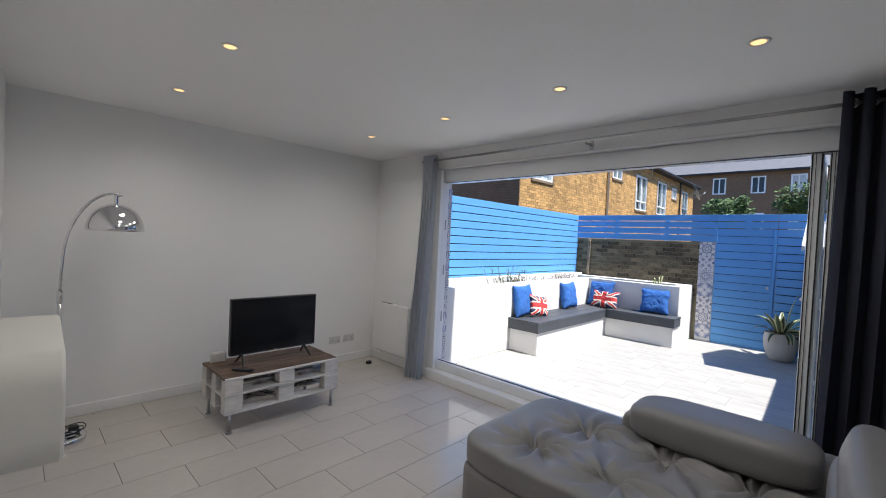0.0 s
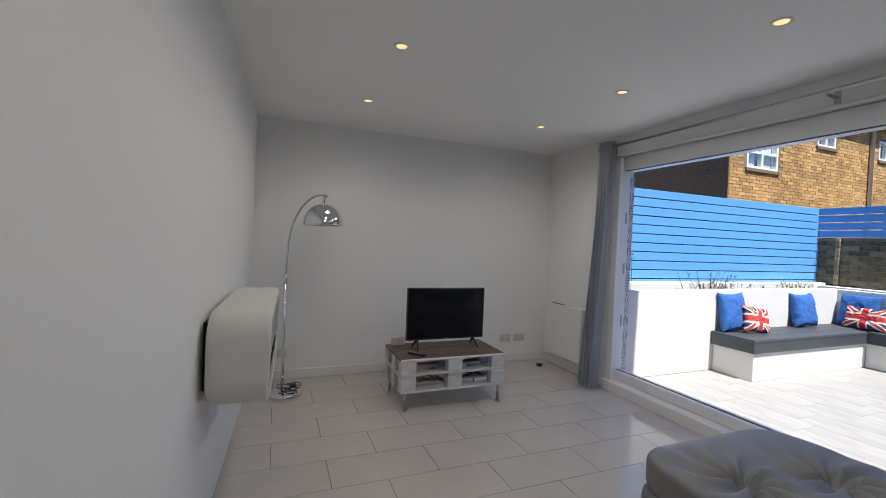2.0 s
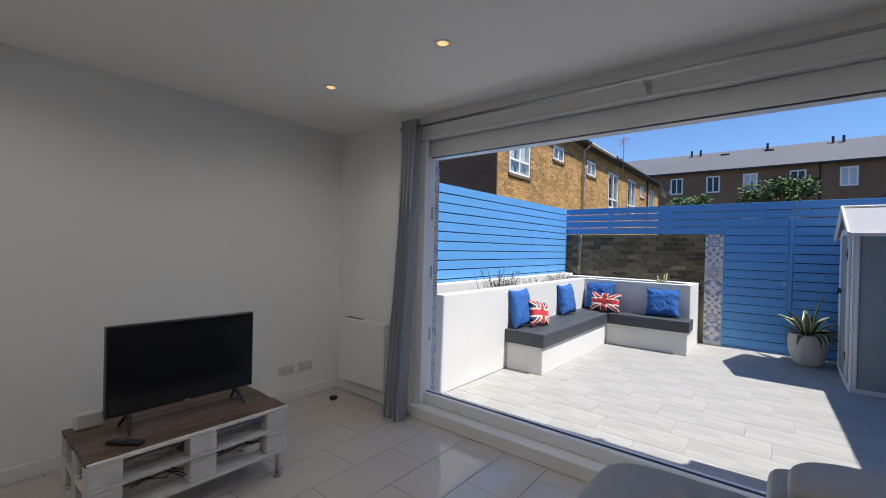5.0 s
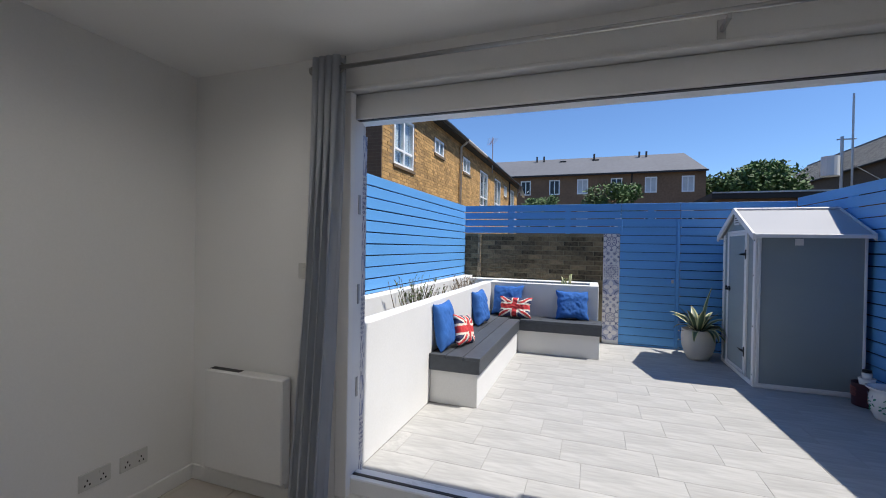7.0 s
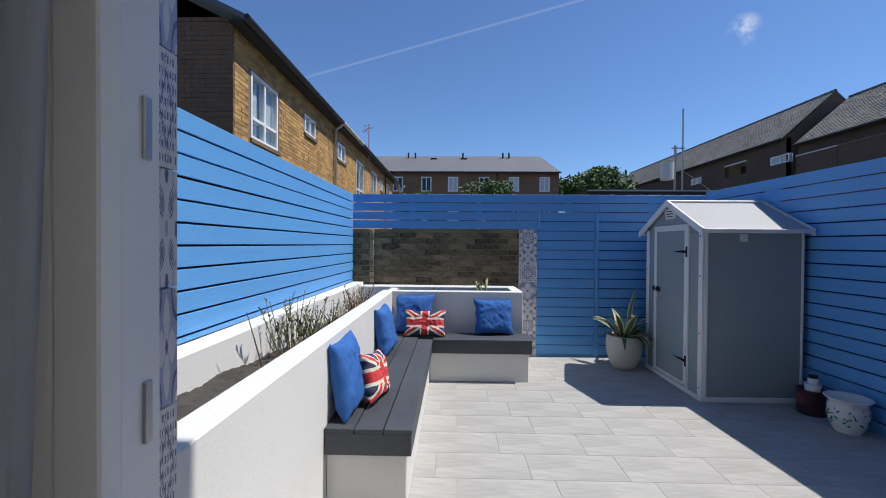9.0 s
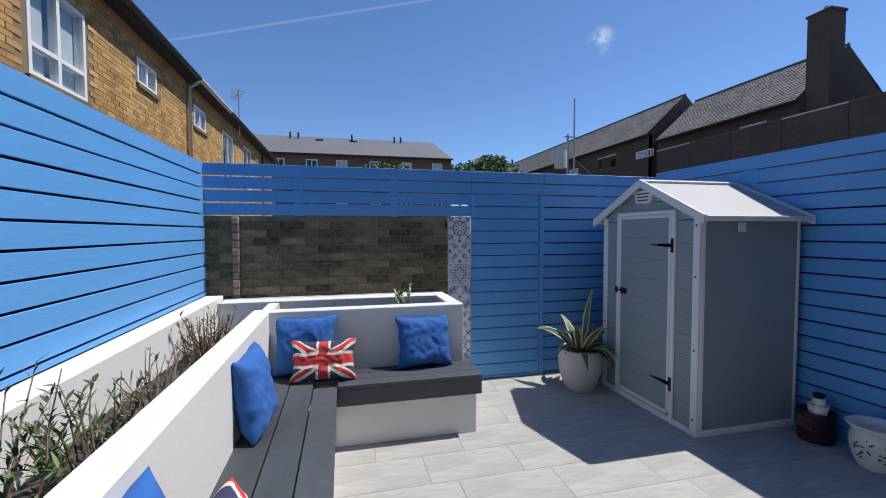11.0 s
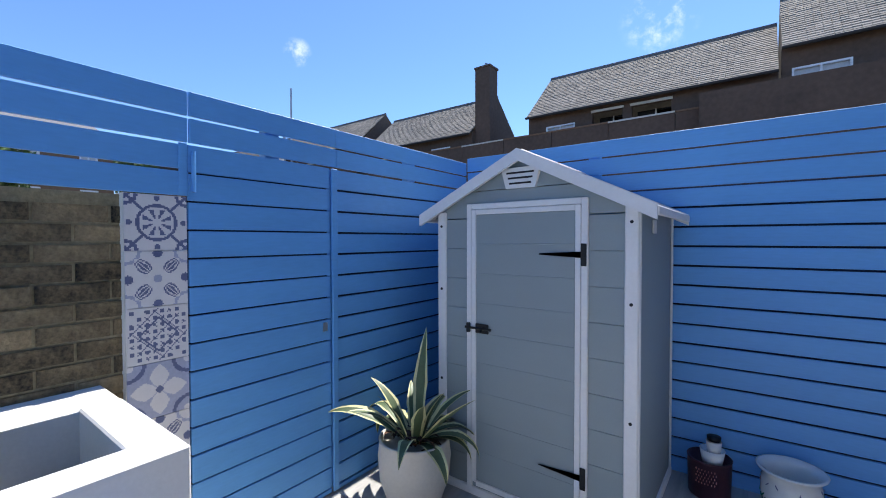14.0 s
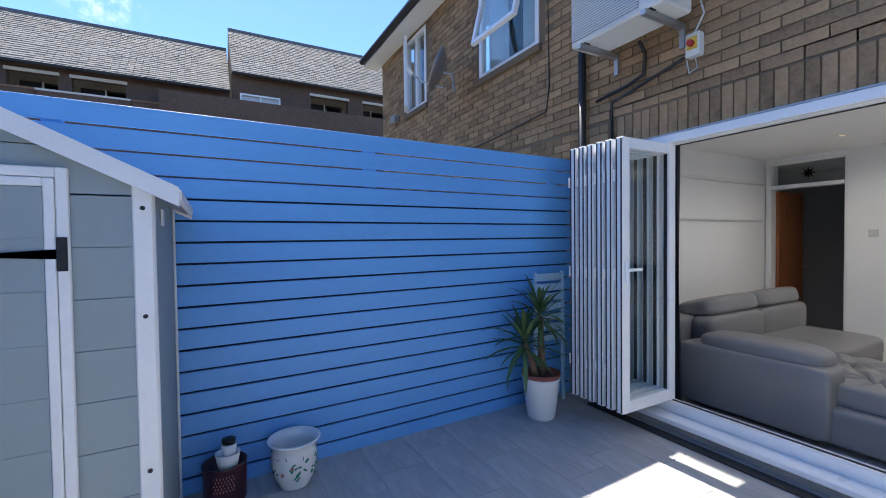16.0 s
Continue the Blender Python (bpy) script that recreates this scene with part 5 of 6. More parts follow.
dome = [(0.001, 0.245)] + [(0.172 * math.sin(radians(a)), 0.06 + 0.185 * math.cos(radians(a))) for a in range(8, 91, 6)] + [(0.172, 0.05), (0.169, 0.05)] + [(0.168 * math.sin(radians(a)), 0.058 + 0.18 * math.cos(radians(a))) for a in range(90, 4, -8)]
sh = part("shade", lathe(bmesh.new(), dome, 48, centre=sc), M_CHROME, al, "polished chrome dome shade", smooth=True)
part("finial", cy((sc[0], 0, sc[2] + 0.24), (sc[0], 0, sc[2] + 0.305), 0.012), M_CHROME, al)
part("joint", tube(bmesh.new(), [ex, ((ex[0] + sc[0]) / 2, 0, ex[2] - 0.004), (sc[0], 0, sc[2] + 0.295)], 0.009, 8), M_CHROME, al)
lc = thing("lamp_cable", "coiled black cable lying on the lamp base", "cable", (0.118, 4.08, 0.053))
for k in range(4):
    r = 0.06 + 0.012 * k
    part("loop", tube(bmesh.new(), [(0.03 + r * math.cos(i * 0.35 + k), r * 0.8 * math.sin(i * 0.35 + k), 0.006 + 0.012 * k + 0.008 * math.sin(i + k)) for i in range(19)], 0.0035, 6), M_GASKET, lc)
part("plug", bx(0.03, 0.085, -0.04, 0.0, 0.03, 0.065, 0.008), M_GASKET, lc)

# ---- wall fire ----
fire = thing("wall_fire", "cream rounded wall-mounted electric fire with black glass", "fireplace", (west(2.76) + 0.03, 2.76, 0.635), math.degrees(math.atan2(-(WX1 - WX0), YN - YS)))
FW, FH, FD = 1.04, 0.42, 0.25
def rrect(w, h, r, n=8):
    out = []
    for cx_, cz_, a0 in ((w / 2 - r, h / 2 - r, 0), (-w / 2 + r, h / 2 - r, 90), (-w / 2 + r, -h / 2 + r, 180), (w / 2 - r, -h / 2 + r, 270)):
        out += [(cx_ + r * math.cos(radians(a0 + 90 * k / n)), cz_ + r * math.sin(radians(a0 + 90 * k / n))) for k in range(n + 1)]
    return out
def ring_loft(bm, loops):
    rr = [[bm.verts.new((x, y, z + FH / 2)) for y, z in pts] for x, pts in loops]
    for a, b in zip(rr, rr[1:]):
        for k in range(len(a)):
            bm.faces.new((a[k], a[(k + 1) % len(a)], b[(k + 1) % len(a)], b[k]))
    return rr
bm = bmesh.new()
rr = ring_loft(bm, [(0.0, rrect(FW - 0.03, FH - 0.03, 0.12)), (0.03, rrect(FW, FH, 0.13)), (FD - 0.012, rrect(FW, FH, 0.13)), (FD, rrect(FW - 0.02, FH - 0.02, 0.125)), (FD, rrect(FW - 0.09, FH - 0.09, 0.10)), (FD - 0.05, rrect(FW - 0.10, FH - 0.10, 0.095))])
bm.faces.new(rr[0][::-1]), bm.faces.new(rr[-1])
# added black plate paints the shadow gap between casing and wall
part("gap_shade_plate", bx(-0.029, 0.0, -0.40, 0.40, 0.06, 0.36), M_GASKET, fire, "added dark plate for the shadow gap at the wall")
fo = part("casing", bm, M_FIREWHITE, fire, "cream gloss casing", smooth=True)
fo.data.set_sharp_from_angle(angle=radians(40))
bm = bmesh.new()
rr = ring_loft(bm, [(FD - 0.045, rrect(FW - 0.105, FH - 0.105, 0.095)), (FD - 0.012, rrect(FW - 0.105, FH - 0.105, 0.095))])
bm.faces.new(rr[0][::-1]), bm.faces.new(rr[-1])
part("glass_front", bm, M_FIREGLASS, fire, "black glass")
part("ember_tray", bx(FD - 0.010, FD - 0.004, -0.40, 0.40, 0.055, 0.115, 0.003), M_STEEL, fire, "grey pebble tray")

# ---- radiator, sockets, switch ----
rad = thing("radiator", "white flat panel heater under a dusty ledge", "radiator", (XI, 3.98, 0))
part("panel", bx(-0.105, -0.03, -0.18, 0.38, 0.15, 0.73, 0.008), M_TRIM, rad)
part("wall_bracket", bx(-0.03, -0.001, -0.12, 0.32, 0.2, 0.66), M_STEEL, rad)
part("top_grille", bx(-0.085, -0.045, 0.14, 0.36, 0.73, 0.7315), M_GASKET, rad, "dark slot")
part("dado_box", bx(-0.05, -0.017, -0.16, 0.36, 0.10, 0.149, 0.004), M_TRIM, rad)
def socket(x, y, z, axis, label="white double wall socket"):
    s = thing("wall_socket", label, "socket", (x, y, z), 0 if axis == "y" else 90, group="wall sockets")
    part("plate", bx(-0.073, 0.073, -0.010, -0.0005, -0.043, 0.043, 0.003), M_SOCKET, s)
    for cx_ in (-0.036, 0.036):
        part("rocker", bx(cx_ - 0.02, cx_ - 0.008, -0.013, -0.010, 0.016, 0.032, 0.001), M_SOCKET, s)
        for dx, dz in ((0, 0.004), (-0.011, -0.018), (0.011, -0.018)):
            part("pin_hole", bx(cx_ + dx - 0.003, cx_ + dx + 0.003, -0.0112, -0.0095, dz - 0.005, dz + 0.005), M_GASKET, s)
socket(2.55, YN, 0.28, "y")
socket(2.74, YN, 0.28, "y")
socket(0.06, YN, 0.25, "y")
def switch(loc, rz, label):
    s = thing("light_switch", label, "switch", loc, rz)
    part("plate", bx(-0.043, 0.043, -0.009, -0.0005, -0.043, 0.043, 0.003), M_SOCKET, s)
    part("rocker", bx(-0.012, 0.012, -0.013, -0.009, -0.02, 0.02, 0.002), M_SOCKET, s)
switch((XI, 3.74, 1.32), -90, "white light switch beside the curtain")
switch((west(0.545), 0.545, 1.475), 90, "white light switch beside the doorway")
thm = thing("thermostat", "round white thermostat dial on a wall plate", "thermostat", (west(0.93), 0.93, 1.46), 90)
part("plate", bx(-0.042, 0.042, -0.016, -0.0005, -0.07, 0.07, 0.004), M_SOCKET, thm)
part("dial", cy((0, -0.016, 0), (0, -0.034, 0), 0.021, seg=24), M_SOCKET, thm)
bl = thing("black_plug", "small black plug adapter lying on the floor", "plug", (2.86, 4.30, 0))
part("body", bx(-0.03, 0.03, -0.025, 0.025, 0, 0.035, 0.008), M_GASKET, bl)
part("lead", tube(bmesh.new(), [(0.0, 0.02, 0.01), (-0.06, 0.08, 0.004), (-0.14, 0.12, 0.004), (-0.2, 0.2, 0.004)], 0.003, 6), M_SOCKET, bl)

# ---- downlights ----
for x, y in ((0.63, 2.62), (0.65, 3.65), (2.17, 0.58), (2.17, 1.56), (2.22, 2.58), (2.25, 3.59), (0.62, 1.58), (0.6, 0.56)):
    d = thing("downlight", "small recessed ceiling spotlight, switched on", "ceiling light", (x, y, CEIL), group="ceiling spotlights")
    part("rim", lathe(bmesh.new(), [(0.030, -0.001), (0.032, -0.005), (0.044, -0.006), (0.046, -0.001)], 28), M_TRIM, d, smooth=True)
    part("lamp", lathe(bmesh.new(), [(0.0005, -0.003), (0.030, -0.003)], 24), M_LAMPON, d, "warm glowing lamp")
    la = bpy.data.lights.new("downlight_beam", "SPOT")
    la.energy, la.color, la.spot_size, la.spot_blend, la.shadow_soft_size = 10.5, (1.0, 0.95, 0.89), radians(172), 0.8, 0.16
    lo = new("downlight_beam", la)
    lo.parent, lo.location = d, (0, 0, -0.012)

# ---- sofa ----
sofa = thing("leather_sofa", "grey leather corner sofa with tufted chaise and raised headrests", "sofa", (0, 0, 0))
def tufted(p):
    if p.z > 0:
        for bx_, by_ in ((-0.22, 0.42), (0.18, 0.30), (-0.24, 0.0), (0.18, -0.12), (-0.22, -0.42), (0.2, -0.5)):
            d2 = math.hypot(p.x - bx_, p.y - by_)
            a = math.atan2(p.y - by_, p.x - bx_)
            p = p + Vector((0, 0, -0.075 * math.exp(-(d2 / 0.055) ** 2) - 0.062 * math.exp(-(d2 / 0.20) ** 2) * (0.5 + 0.5 * math.cos(9 * a + bx_ * 30 + 14 * d2)) * min(1, d2 / 0.03)))
    return p
part("chaise_base", soft(bmesh.new(), 1.10, 1.62, 0.26, (2.15, 0.955, 0.17), 14), M_LEATHER, sofa, smooth=True)
part("chaise_cushion", soft(bmesh.new(), 1.02, 1.56, 0.19, (2.10, 1.005, 0.365), 7, n=110, bulge=tufted), M_LEATHER, sofa, "button-tufted seat", smooth=True)
part("arm", soft(bmesh.new(), 0.30, 1.06, 0.50, (2.60, 0.66, 0.30), 12, n=30), M_LEATHER, sofa, "padded arm", smooth=True)
part("arm_pad", soft(bmesh.new(), 0.38, 0.86, 0.22, (2.51, 0.70, 0.545), 4, n=28), M_LEATHER, sofa, "rounded arm pad", smooth=True)
part("back", soft(bmesh.new(), 2.2, 0.34, 0.52, (1.64, -0.12, 0.45), 8, n=20), M_LEATHER, sofa, smooth=True)
part("seat_base", soft(bmesh.new(), 1.15, 0.95, 0.26, (1.03, 0.40, 0.17), 12), M_LEATHER, sofa, smooth=True)
part("seat_cushion", soft(bmesh.new(), 1.06, 0.92, 0.2, (1.06, 0.46, 0.37), 6, n=24), M_LEATHER, sofa, smooth=True)
part("back_cushion", soft(bmesh.new(), 0.98, 0.24, 0.34, (1.88, 0.14, 0.56), 5, n=20), M_LEATHER, sofa, smooth=True)
part("back_cushion", soft(bmesh.new(), 0.98, 0.24, 0.34, (0.93, 0.14, 0.56), 5, n=20), M_LEATHER, sofa, smooth=True)
for x in (1.86, 0.96):
    part("headrest", soft(bmesh.new(), 0.89, 0.40, 0.19, (0, 0, 0), 4.5, n=22, m=pose(x, 0.03, 0.765, 16, 0, 0)), M_LEATHER, sofa, "raised padded headrest", smooth=True)
for x, y in ((1.7, 1.65), (2.6, 1.65), (2.6, -0.1), (0.6, -0.1), (0.6, 0.75)):
    part("foot", bx(x - 0.03, x + 0.03, y - 0.03, y + 0.03, 0.0, 0.045), M_STEEL, sofa)

# ---- fittings on the terrace wall ----
def window(parent_name, label, axis, face, out, u0, u1, z0, z1, mull=(), bars=(), sill=True, net=True, group="", depth=0.06):
    """A white framed window in a wall opening, with panes, a near-black sheet painting the unlit room, and optional net
    behind.
    """
    w = thing(parent_name, label, "window", group=group, kind="structure")
    def b(name, ua, ub, za, zb, d0, d1, m, bev=0.0, lab=""):
        lo, hi = sorted((face + out * d0, face + out * d1))
        return part(name, bx(lo, hi, ua, ub, za, zb, bev) if axis == "x" else bx(ua, ub, lo, hi, za, zb, bev), m, w, lab)
    t = 0.055
    b("window_frame", u0, u0 + t, z0, z1, -depth, 0.012, M_UPVC)
    b("window_frame", u1 - t, u1, z0, z1, -depth, 0.012, M_UPVC)
    b("window_frame", u0 + t, u1 - t, z0, z0 + t, -depth, 0.012, M_UPVC)
    b("window_frame", u0 + t, u1 - t, z1 - t, z1, -depth, 0.012, M_UPVC)
    us = [u0 + t, *mull, u1 - t]
    for m_ in mull:
        b("mullion", m_ - 0.03, m_ + 0.03, z0 + t, z1 - t, -depth + 0.01, 0.006, M_UPVC)
    for z_ in bars:
        b("transom", u0 + t, u1 - t, z_ - 0.025, z_ + 0.025, -depth + 0.012, 0.004, M_UPVC)
    for ua, ub in zip(us, us[1:]):
        b("pane", ua, ub, z0 + t, z1 - t, -0.03, -0.024, M_GLASS).visible_shadow = False
    # near-black sheet: the unlit room is painted, not built
    b("backing", u0, u1, z0, z1, -0.20, -0.18, M_INNERSHADE)
    if net:
        b("net_curtain", u0 + t, u0 + t + (u1 - u0) * 0.36, z0 + t, z1 - t, -0.12, -0.11, M_NET, lab="pale net curtain")
        b("net_curtain", u1 - t - (u1 - u0) * 0.30, u1 - t, z0 + t, z1 - t, -0.12, -0.11, M_NET, lab="pale net curtain")
    if sill:
        b("window_sill", u0 - 0.05, u1 + 0.05, z0 - 0.075, z0 - 0.002, -0.02, 0.05, M_MORTARH, 0.004)
    return w


w1 = window("window_1", "white framed upper window with an open casement", "x", XO, 1, -4.32, -3.58, 3.62, 4.85, mull=(-3.94,), net=True)
w2 = window("window_2", "white framed upper window with an open top-hung casement", "x", XO, 1, -2.08, -0.98, 3.47, 4.78, mull=(), net=True)
cs = new("casement")
cs.parent, cs.location, cs.rotation_euler = w2, (XO + 0.02, -1.80, 4.74), (0, radians(-14), 0)
for a, b, c, d in ((0, 0.05, -1.05, 0), (0.75, 0.80, -1.05, 0), (0.05, 0.75, -0.05, 0), (0.05, 0.75, -1.05, -1.0)):
    part("casement_frame", bx(0, 0.05, a, b, c, d, 0.004), M_UPVC, cs)
part("casement_pane", bx(0.02, 0.026, 0.05, 0.75, -1.0, -0.05), M_GLASS, cs)
cs2 = new("casement")
cs2.parent, cs2.location, cs2.rotation_euler = w1, (XO + 0.02, -4.3, 3.66), (0, 0, radians(-22))
for a, b, c, d in ((0, 0.05, 0, 1.15), (0.32, 0.37, 0, 1.15), (0.05, 0.32, 0, 0.05), (0.05, 0.32, 1.10, 1.15)):
    part("casement_frame", bx(0, 0.05, a, b, c, d, 0.004), M_UPVC, cs2)

ac = thing("air_conditioner", "white outdoor air conditioning unit on steel wall brackets", "air conditioner", (XO, 0.26, 2.98))
part("case", bx(0.10, 0.42, -0.40, 0.40, 0.02, 0.60, 0.012), M_ACWHITE, ac)
part("valve_cover", bx(0.14, 0.36, 0.40, 0.45, 0.12, 0.42, 0.01), M_ACWHITE, ac)
gr = part("grille", bx(0.4205, 0.426, -0.38, 0.22, 0.06, 0.57), M_GALV, ac, "grey wire grille")
for k in range(26):
    part("grille_bar", bx(0.426, 0.432, -0.38, 0.22, 0.07 + k * 0.019, 0.076 + k * 0.019), M_ACWHITE, gr)
for y in (-0.28, 0.28):
    br = part("bracket", bx(0.0, 0.46, y - 0.02, y + 0.02, -0.025, 0.015, 0.003), M_GALV, ac, "galvanised steel bracket")
    part("upright", bx(0.002, 0.03, y - 0.02, y + 0.02, -0.16, -0.025, 0.003), M_GALV, br)
    part("foot_pad", bx(0.36, 0.42, y - 0.03, y + 0.03, 0.015, 0.021), M_GASKET, br)
iso = thing("isolator_switch", "cream and yellow electrical isolator with red rotary knob", "switch", (XO, 0.64, 2.80))
part("box", bx(0.005, 0.07, -0.05, 0.05, -0.08, 0.08, 0.006), M_ACWHITE, iso)
part("face_plate", bx(0.07, 0.075, -0.035, 0.035, -0.035, 0.05), M_YELLOW, iso, "yellow plate")
part("knob", cy((0.075, 0, 0.005), (0.105, 0, 0.005), 0.022), M_REDP, iso, "red rotary knob")
cb = thing("pipework", "black drain pipe and insulated hoses on the brick wall", "pipe", (XO, 0, 0))
part("downpipe", cy((0.055, -0.36, 0.1), (0.055, -0.36, 3.2), 0.034), M_BLACKPIPE, cb, "black plastic downpipe", smooth=True)
part("hose", tube(bmesh.new(), [(0.03, -0.22, 2.66), (0.03, 0.1, 2.70), (0.03, 0.24, 2.74), (0.03, 0.25, 2.9), (0.1, 0.25, 2.98)], 0.014, 8), M_BLACKPIPE, cb, smooth=True)
part("hose", tube(bmesh.new(), [(0.03, -0.06, 2.24), (0.03, -0.06, 2.60), (0.03, 0.2, 2.66), (0.03, 0.56, 2.74)], 0.012, 8), M_BLACKPIPE, cb, smooth=True)
part("cable", tube(bmesh.new(), [(0.03, 0.64, 2.72), (0.04, 0.66, 2.64), (0.035, 0.60, 2.62), (0.03, 0.58, 2.72)], 0.005, 6), M_SOCKET, cb)
part("cable", tube(bmesh.new(), [(0.02, 0.62, 2.88), (0.03, 0.7, 3.0), (0.06, 0.66, 3.2), (0.12, 0.6, 3.3)], 0.007, 6), M_SOCKET, cb)
part("cable", tube(bmesh.new(), [(0.02, -0.84, 4.9), (0.02, -0.82, 3.0), (0.02, -0.86, 2.75), (0.02, -1.6, 2.68), (0.02, -3.0, 2.6)], 0.008, 6), M_BLACKPIPE, cb)

def dish(name, label, loc, rz, r=0.30):
    d = thing(name, label, "satellite dish", loc, rz)
    part("reflector", lathe(bmesh.new(), [(0.001, 0.0)] + [(r * k / 8, 0.09 * (k / 8) ** 2) for k in range(1, 9)] + [(r, 0.10)], 28), M_GALV, d, smooth=True).rotation_euler = (radians(-68), 0, 0)
    part("arm", tube(bmesh.new(), [(0, -0.02, -0.2), (0, 0.25, -0.12), (0, 0.42, 0.0)], 0.012, 6), M_GALV, d)
    part("receiver", cy((0, 0.40, -0.02), (0, 0.46, 0.06), 0.03), M_ACWHITE, d)
    part("mount", tube(bmesh.new(), [(0, 0, 0), (0, -0.12, -0.02), (0, -0.14, -0.25)], 0.018, 6), M_GALV, d)
dish("satellite_dish", "grey satellite dish fixed to the brick wall", (XO + 0.36, -2.4, 3.62), -120)
sl = thing("security_light", "small grey floodlight on the brick wall", "light", (XO + 0.06, -4.75, 3.65))
part("body", bx(-0.05, 0.06, -0.09, 0.09, -0.06, 0.06, 0.01), M_GALV, sl)

# ---- yellow brick terrace to the north ----
HNY = 6.45
KN = (HNY - 2.985) / (6.9 - 2.985)
def nx(v):
    return 2.836 + (v - 2.836) * KN
def nz(v):
    return 1.535 + (v - 1.535) * KN
HNW = [(nx(a), nx(b), nz(c), nz(d)) for a, b, c, d in ((10.49, 11.72, 3.53, 4.84), (13.39, 14.25, 4.42, 4.92), (16.52, 17.5, 4.37, 4.95), (19.2, 20.6, 3.3, 4.9), (22.2, 23.6, 3.3, 5.0), (24.6, 25.4, 4.35, 4.95), (26.6, 27.8, 3.6, 5.0))]
NX0, NX1, NTOP = nx(9.86), nx(29.0), nz(5.42)
house_n = thing("brick_terrace", "sunlit yellow stock brick terrace with red tiled roof", "house", (0, 0, 0))
bm = bmesh.new()
for a, b, c, d in cells(NX0, NX1, 0, NTOP, HNW):
    box(bm, a, b, HNY, HNY + 0.25, c, d)
box(bm, NX0, NX0 + 0.25, HNY + 0.25, 15, 0, NTOP)
part("wall", bm, M_MORTARY, house_n, "yellow brick wall")
bm = bmesh.new()
for x0, x1, m_i in ((NX0 - 0.16, nx(15.9), 0), (nx(15.9), NX1 + 0.2, 1)):
    q = [bm.verts.new(p) for p in ((x0, HNY - 0.25, NTOP - 0.02), (x1, HNY - 0.25, NTOP - 0.02), (x1, 10.6, NTOP + 2.1), (x0, 10.6, NTOP + 2.1), (x0, HNY - 0.25, NTOP + 0.07), (x1, HNY - 0.25, NTOP + 0.07), (x1, 10.6, NTOP + 2.22), (x0, 10.6, NTOP + 2.22))]
    for f in ((0, 1, 2, 3), (7, 6, 5, 4), (0, 4, 5, 1), (0, 3, 7, 4), (1, 5, 6, 2)):
        bm.faces.new([q[i] for i in f]).material_index = m_i
part("roof", bm, [M_SLATEF, M_REDTILE], house_n, "dark and red tiled roof")
gb = bmesh.new()
gb.faces.new([gb.verts.new(p) for p in ((NX0, HNY, NTOP), (NX0, 10.6, NTOP + 2.08), (NX0, 15, NTOP))])
bmesh.ops.solidify(gb, geom=gb.faces[:], thickness=-0.1)
# west side in shade: browner brick than the front carries it
part("gable", gb, M_BRICKHI, house_n)
part("soffit", bx(NX0 - 0.16, NX1 + 0.2, HNY - 0.23, HNY - 0.002, NTOP - 0.055, NTOP - 0.022), M_DARK, house_n)
part("gutter", cy((NX0 - 0.16, HNY - 0.29, NTOP + 0.02), (nx(16.0), HNY - 0.29, NTOP + 0.02), 0.05, seg=10), M_BLACKPIPE, house_n)
part("gutter", cy((nx(16.0), HNY - 0.29, NTOP + 0.02), (nx(19.0), HNY - 0.29, NTOP + 0.02), 0.055, seg=10), M_GREYPIPE, house_n, "pale plastic gutter")
part("gutter", cy((nx(19.0), HNY - 0.29, NTOP + 0.02), (NX1 + 0.2, HNY - 0.29, NTOP + 0.02), 0.05, seg=10), M_BLACKPIPE, house_n)
part("downpipe", tube(bmesh.new(), [(nx(16.0), HNY - 0.27, NTOP - 0.02), (nx(16.0), HNY - 0.22, NTOP - 0.10), (nx(16.0), HNY - 0.07, NTOP - 0.2), (nx(16.0), HNY - 0.06, 0.2)], 0.042, 8), M_GREYPIPE, house_n, "pale plastic downpipe", smooth=True)
part("downpipe", cy((nx(25.9), HNY - 0.07, 0.2), (nx(25.9), HNY - 0.07, NTOP), 0.04, seg=8), M_BLACKPIPE, house_n)
for x in (13.6, 14.5, 23.5, 24.2):
    part("flue", cy((nx(x), HNY + 0.8, NTOP + 0.42), (nx(x), HNY + 0.8, NTOP + 0.92), 0.055, seg=10), M_BLACKPIPE, house_n)
for k, (a, b, c, d) in enumerate(HNW):
    big = d - c > 0.9
    window(f"window_{k + 3}", "white framed upper window in yellow brick" if k not in (2, 3) else "dark framed upper window in yellow brick", "y", HNY, -1, a, b, c, d, mull=((a + b) / 2,), bars=(c + 0.37,) if big else (), depth=0.1)
def aerial(loc, rz, n=7):
    e = thing("tv_aerial", "thin metal television aerial on a mast", "aerial", loc, rz)
    part("mast", cy((0, 0, 0), (0, 0, 1.5), 0.02, seg=8), M_GALV, e)
    part("boom", cy((-0.2, 0, 1.4), (1.1, 0, 1.45), 0.012, seg=6), M_GALV, e)
    for k in range(n):
        part("element", cy((-0.1 + k * 0.18, -0.22 + k * 0.015, 1.41), (-0.1 + k * 0.18, 0.22 - k * 0.015, 1.41), 0.007, seg=5), M_GALV, e)
aerial((nx(20.6), HNY - 0.2, nz(5.0)), 20)
dish("satellite_dish", "pale satellite dish on the yellow terrace", (nx(27.2), HNY - 0.45, nz(4.9)), 200, 0.40)

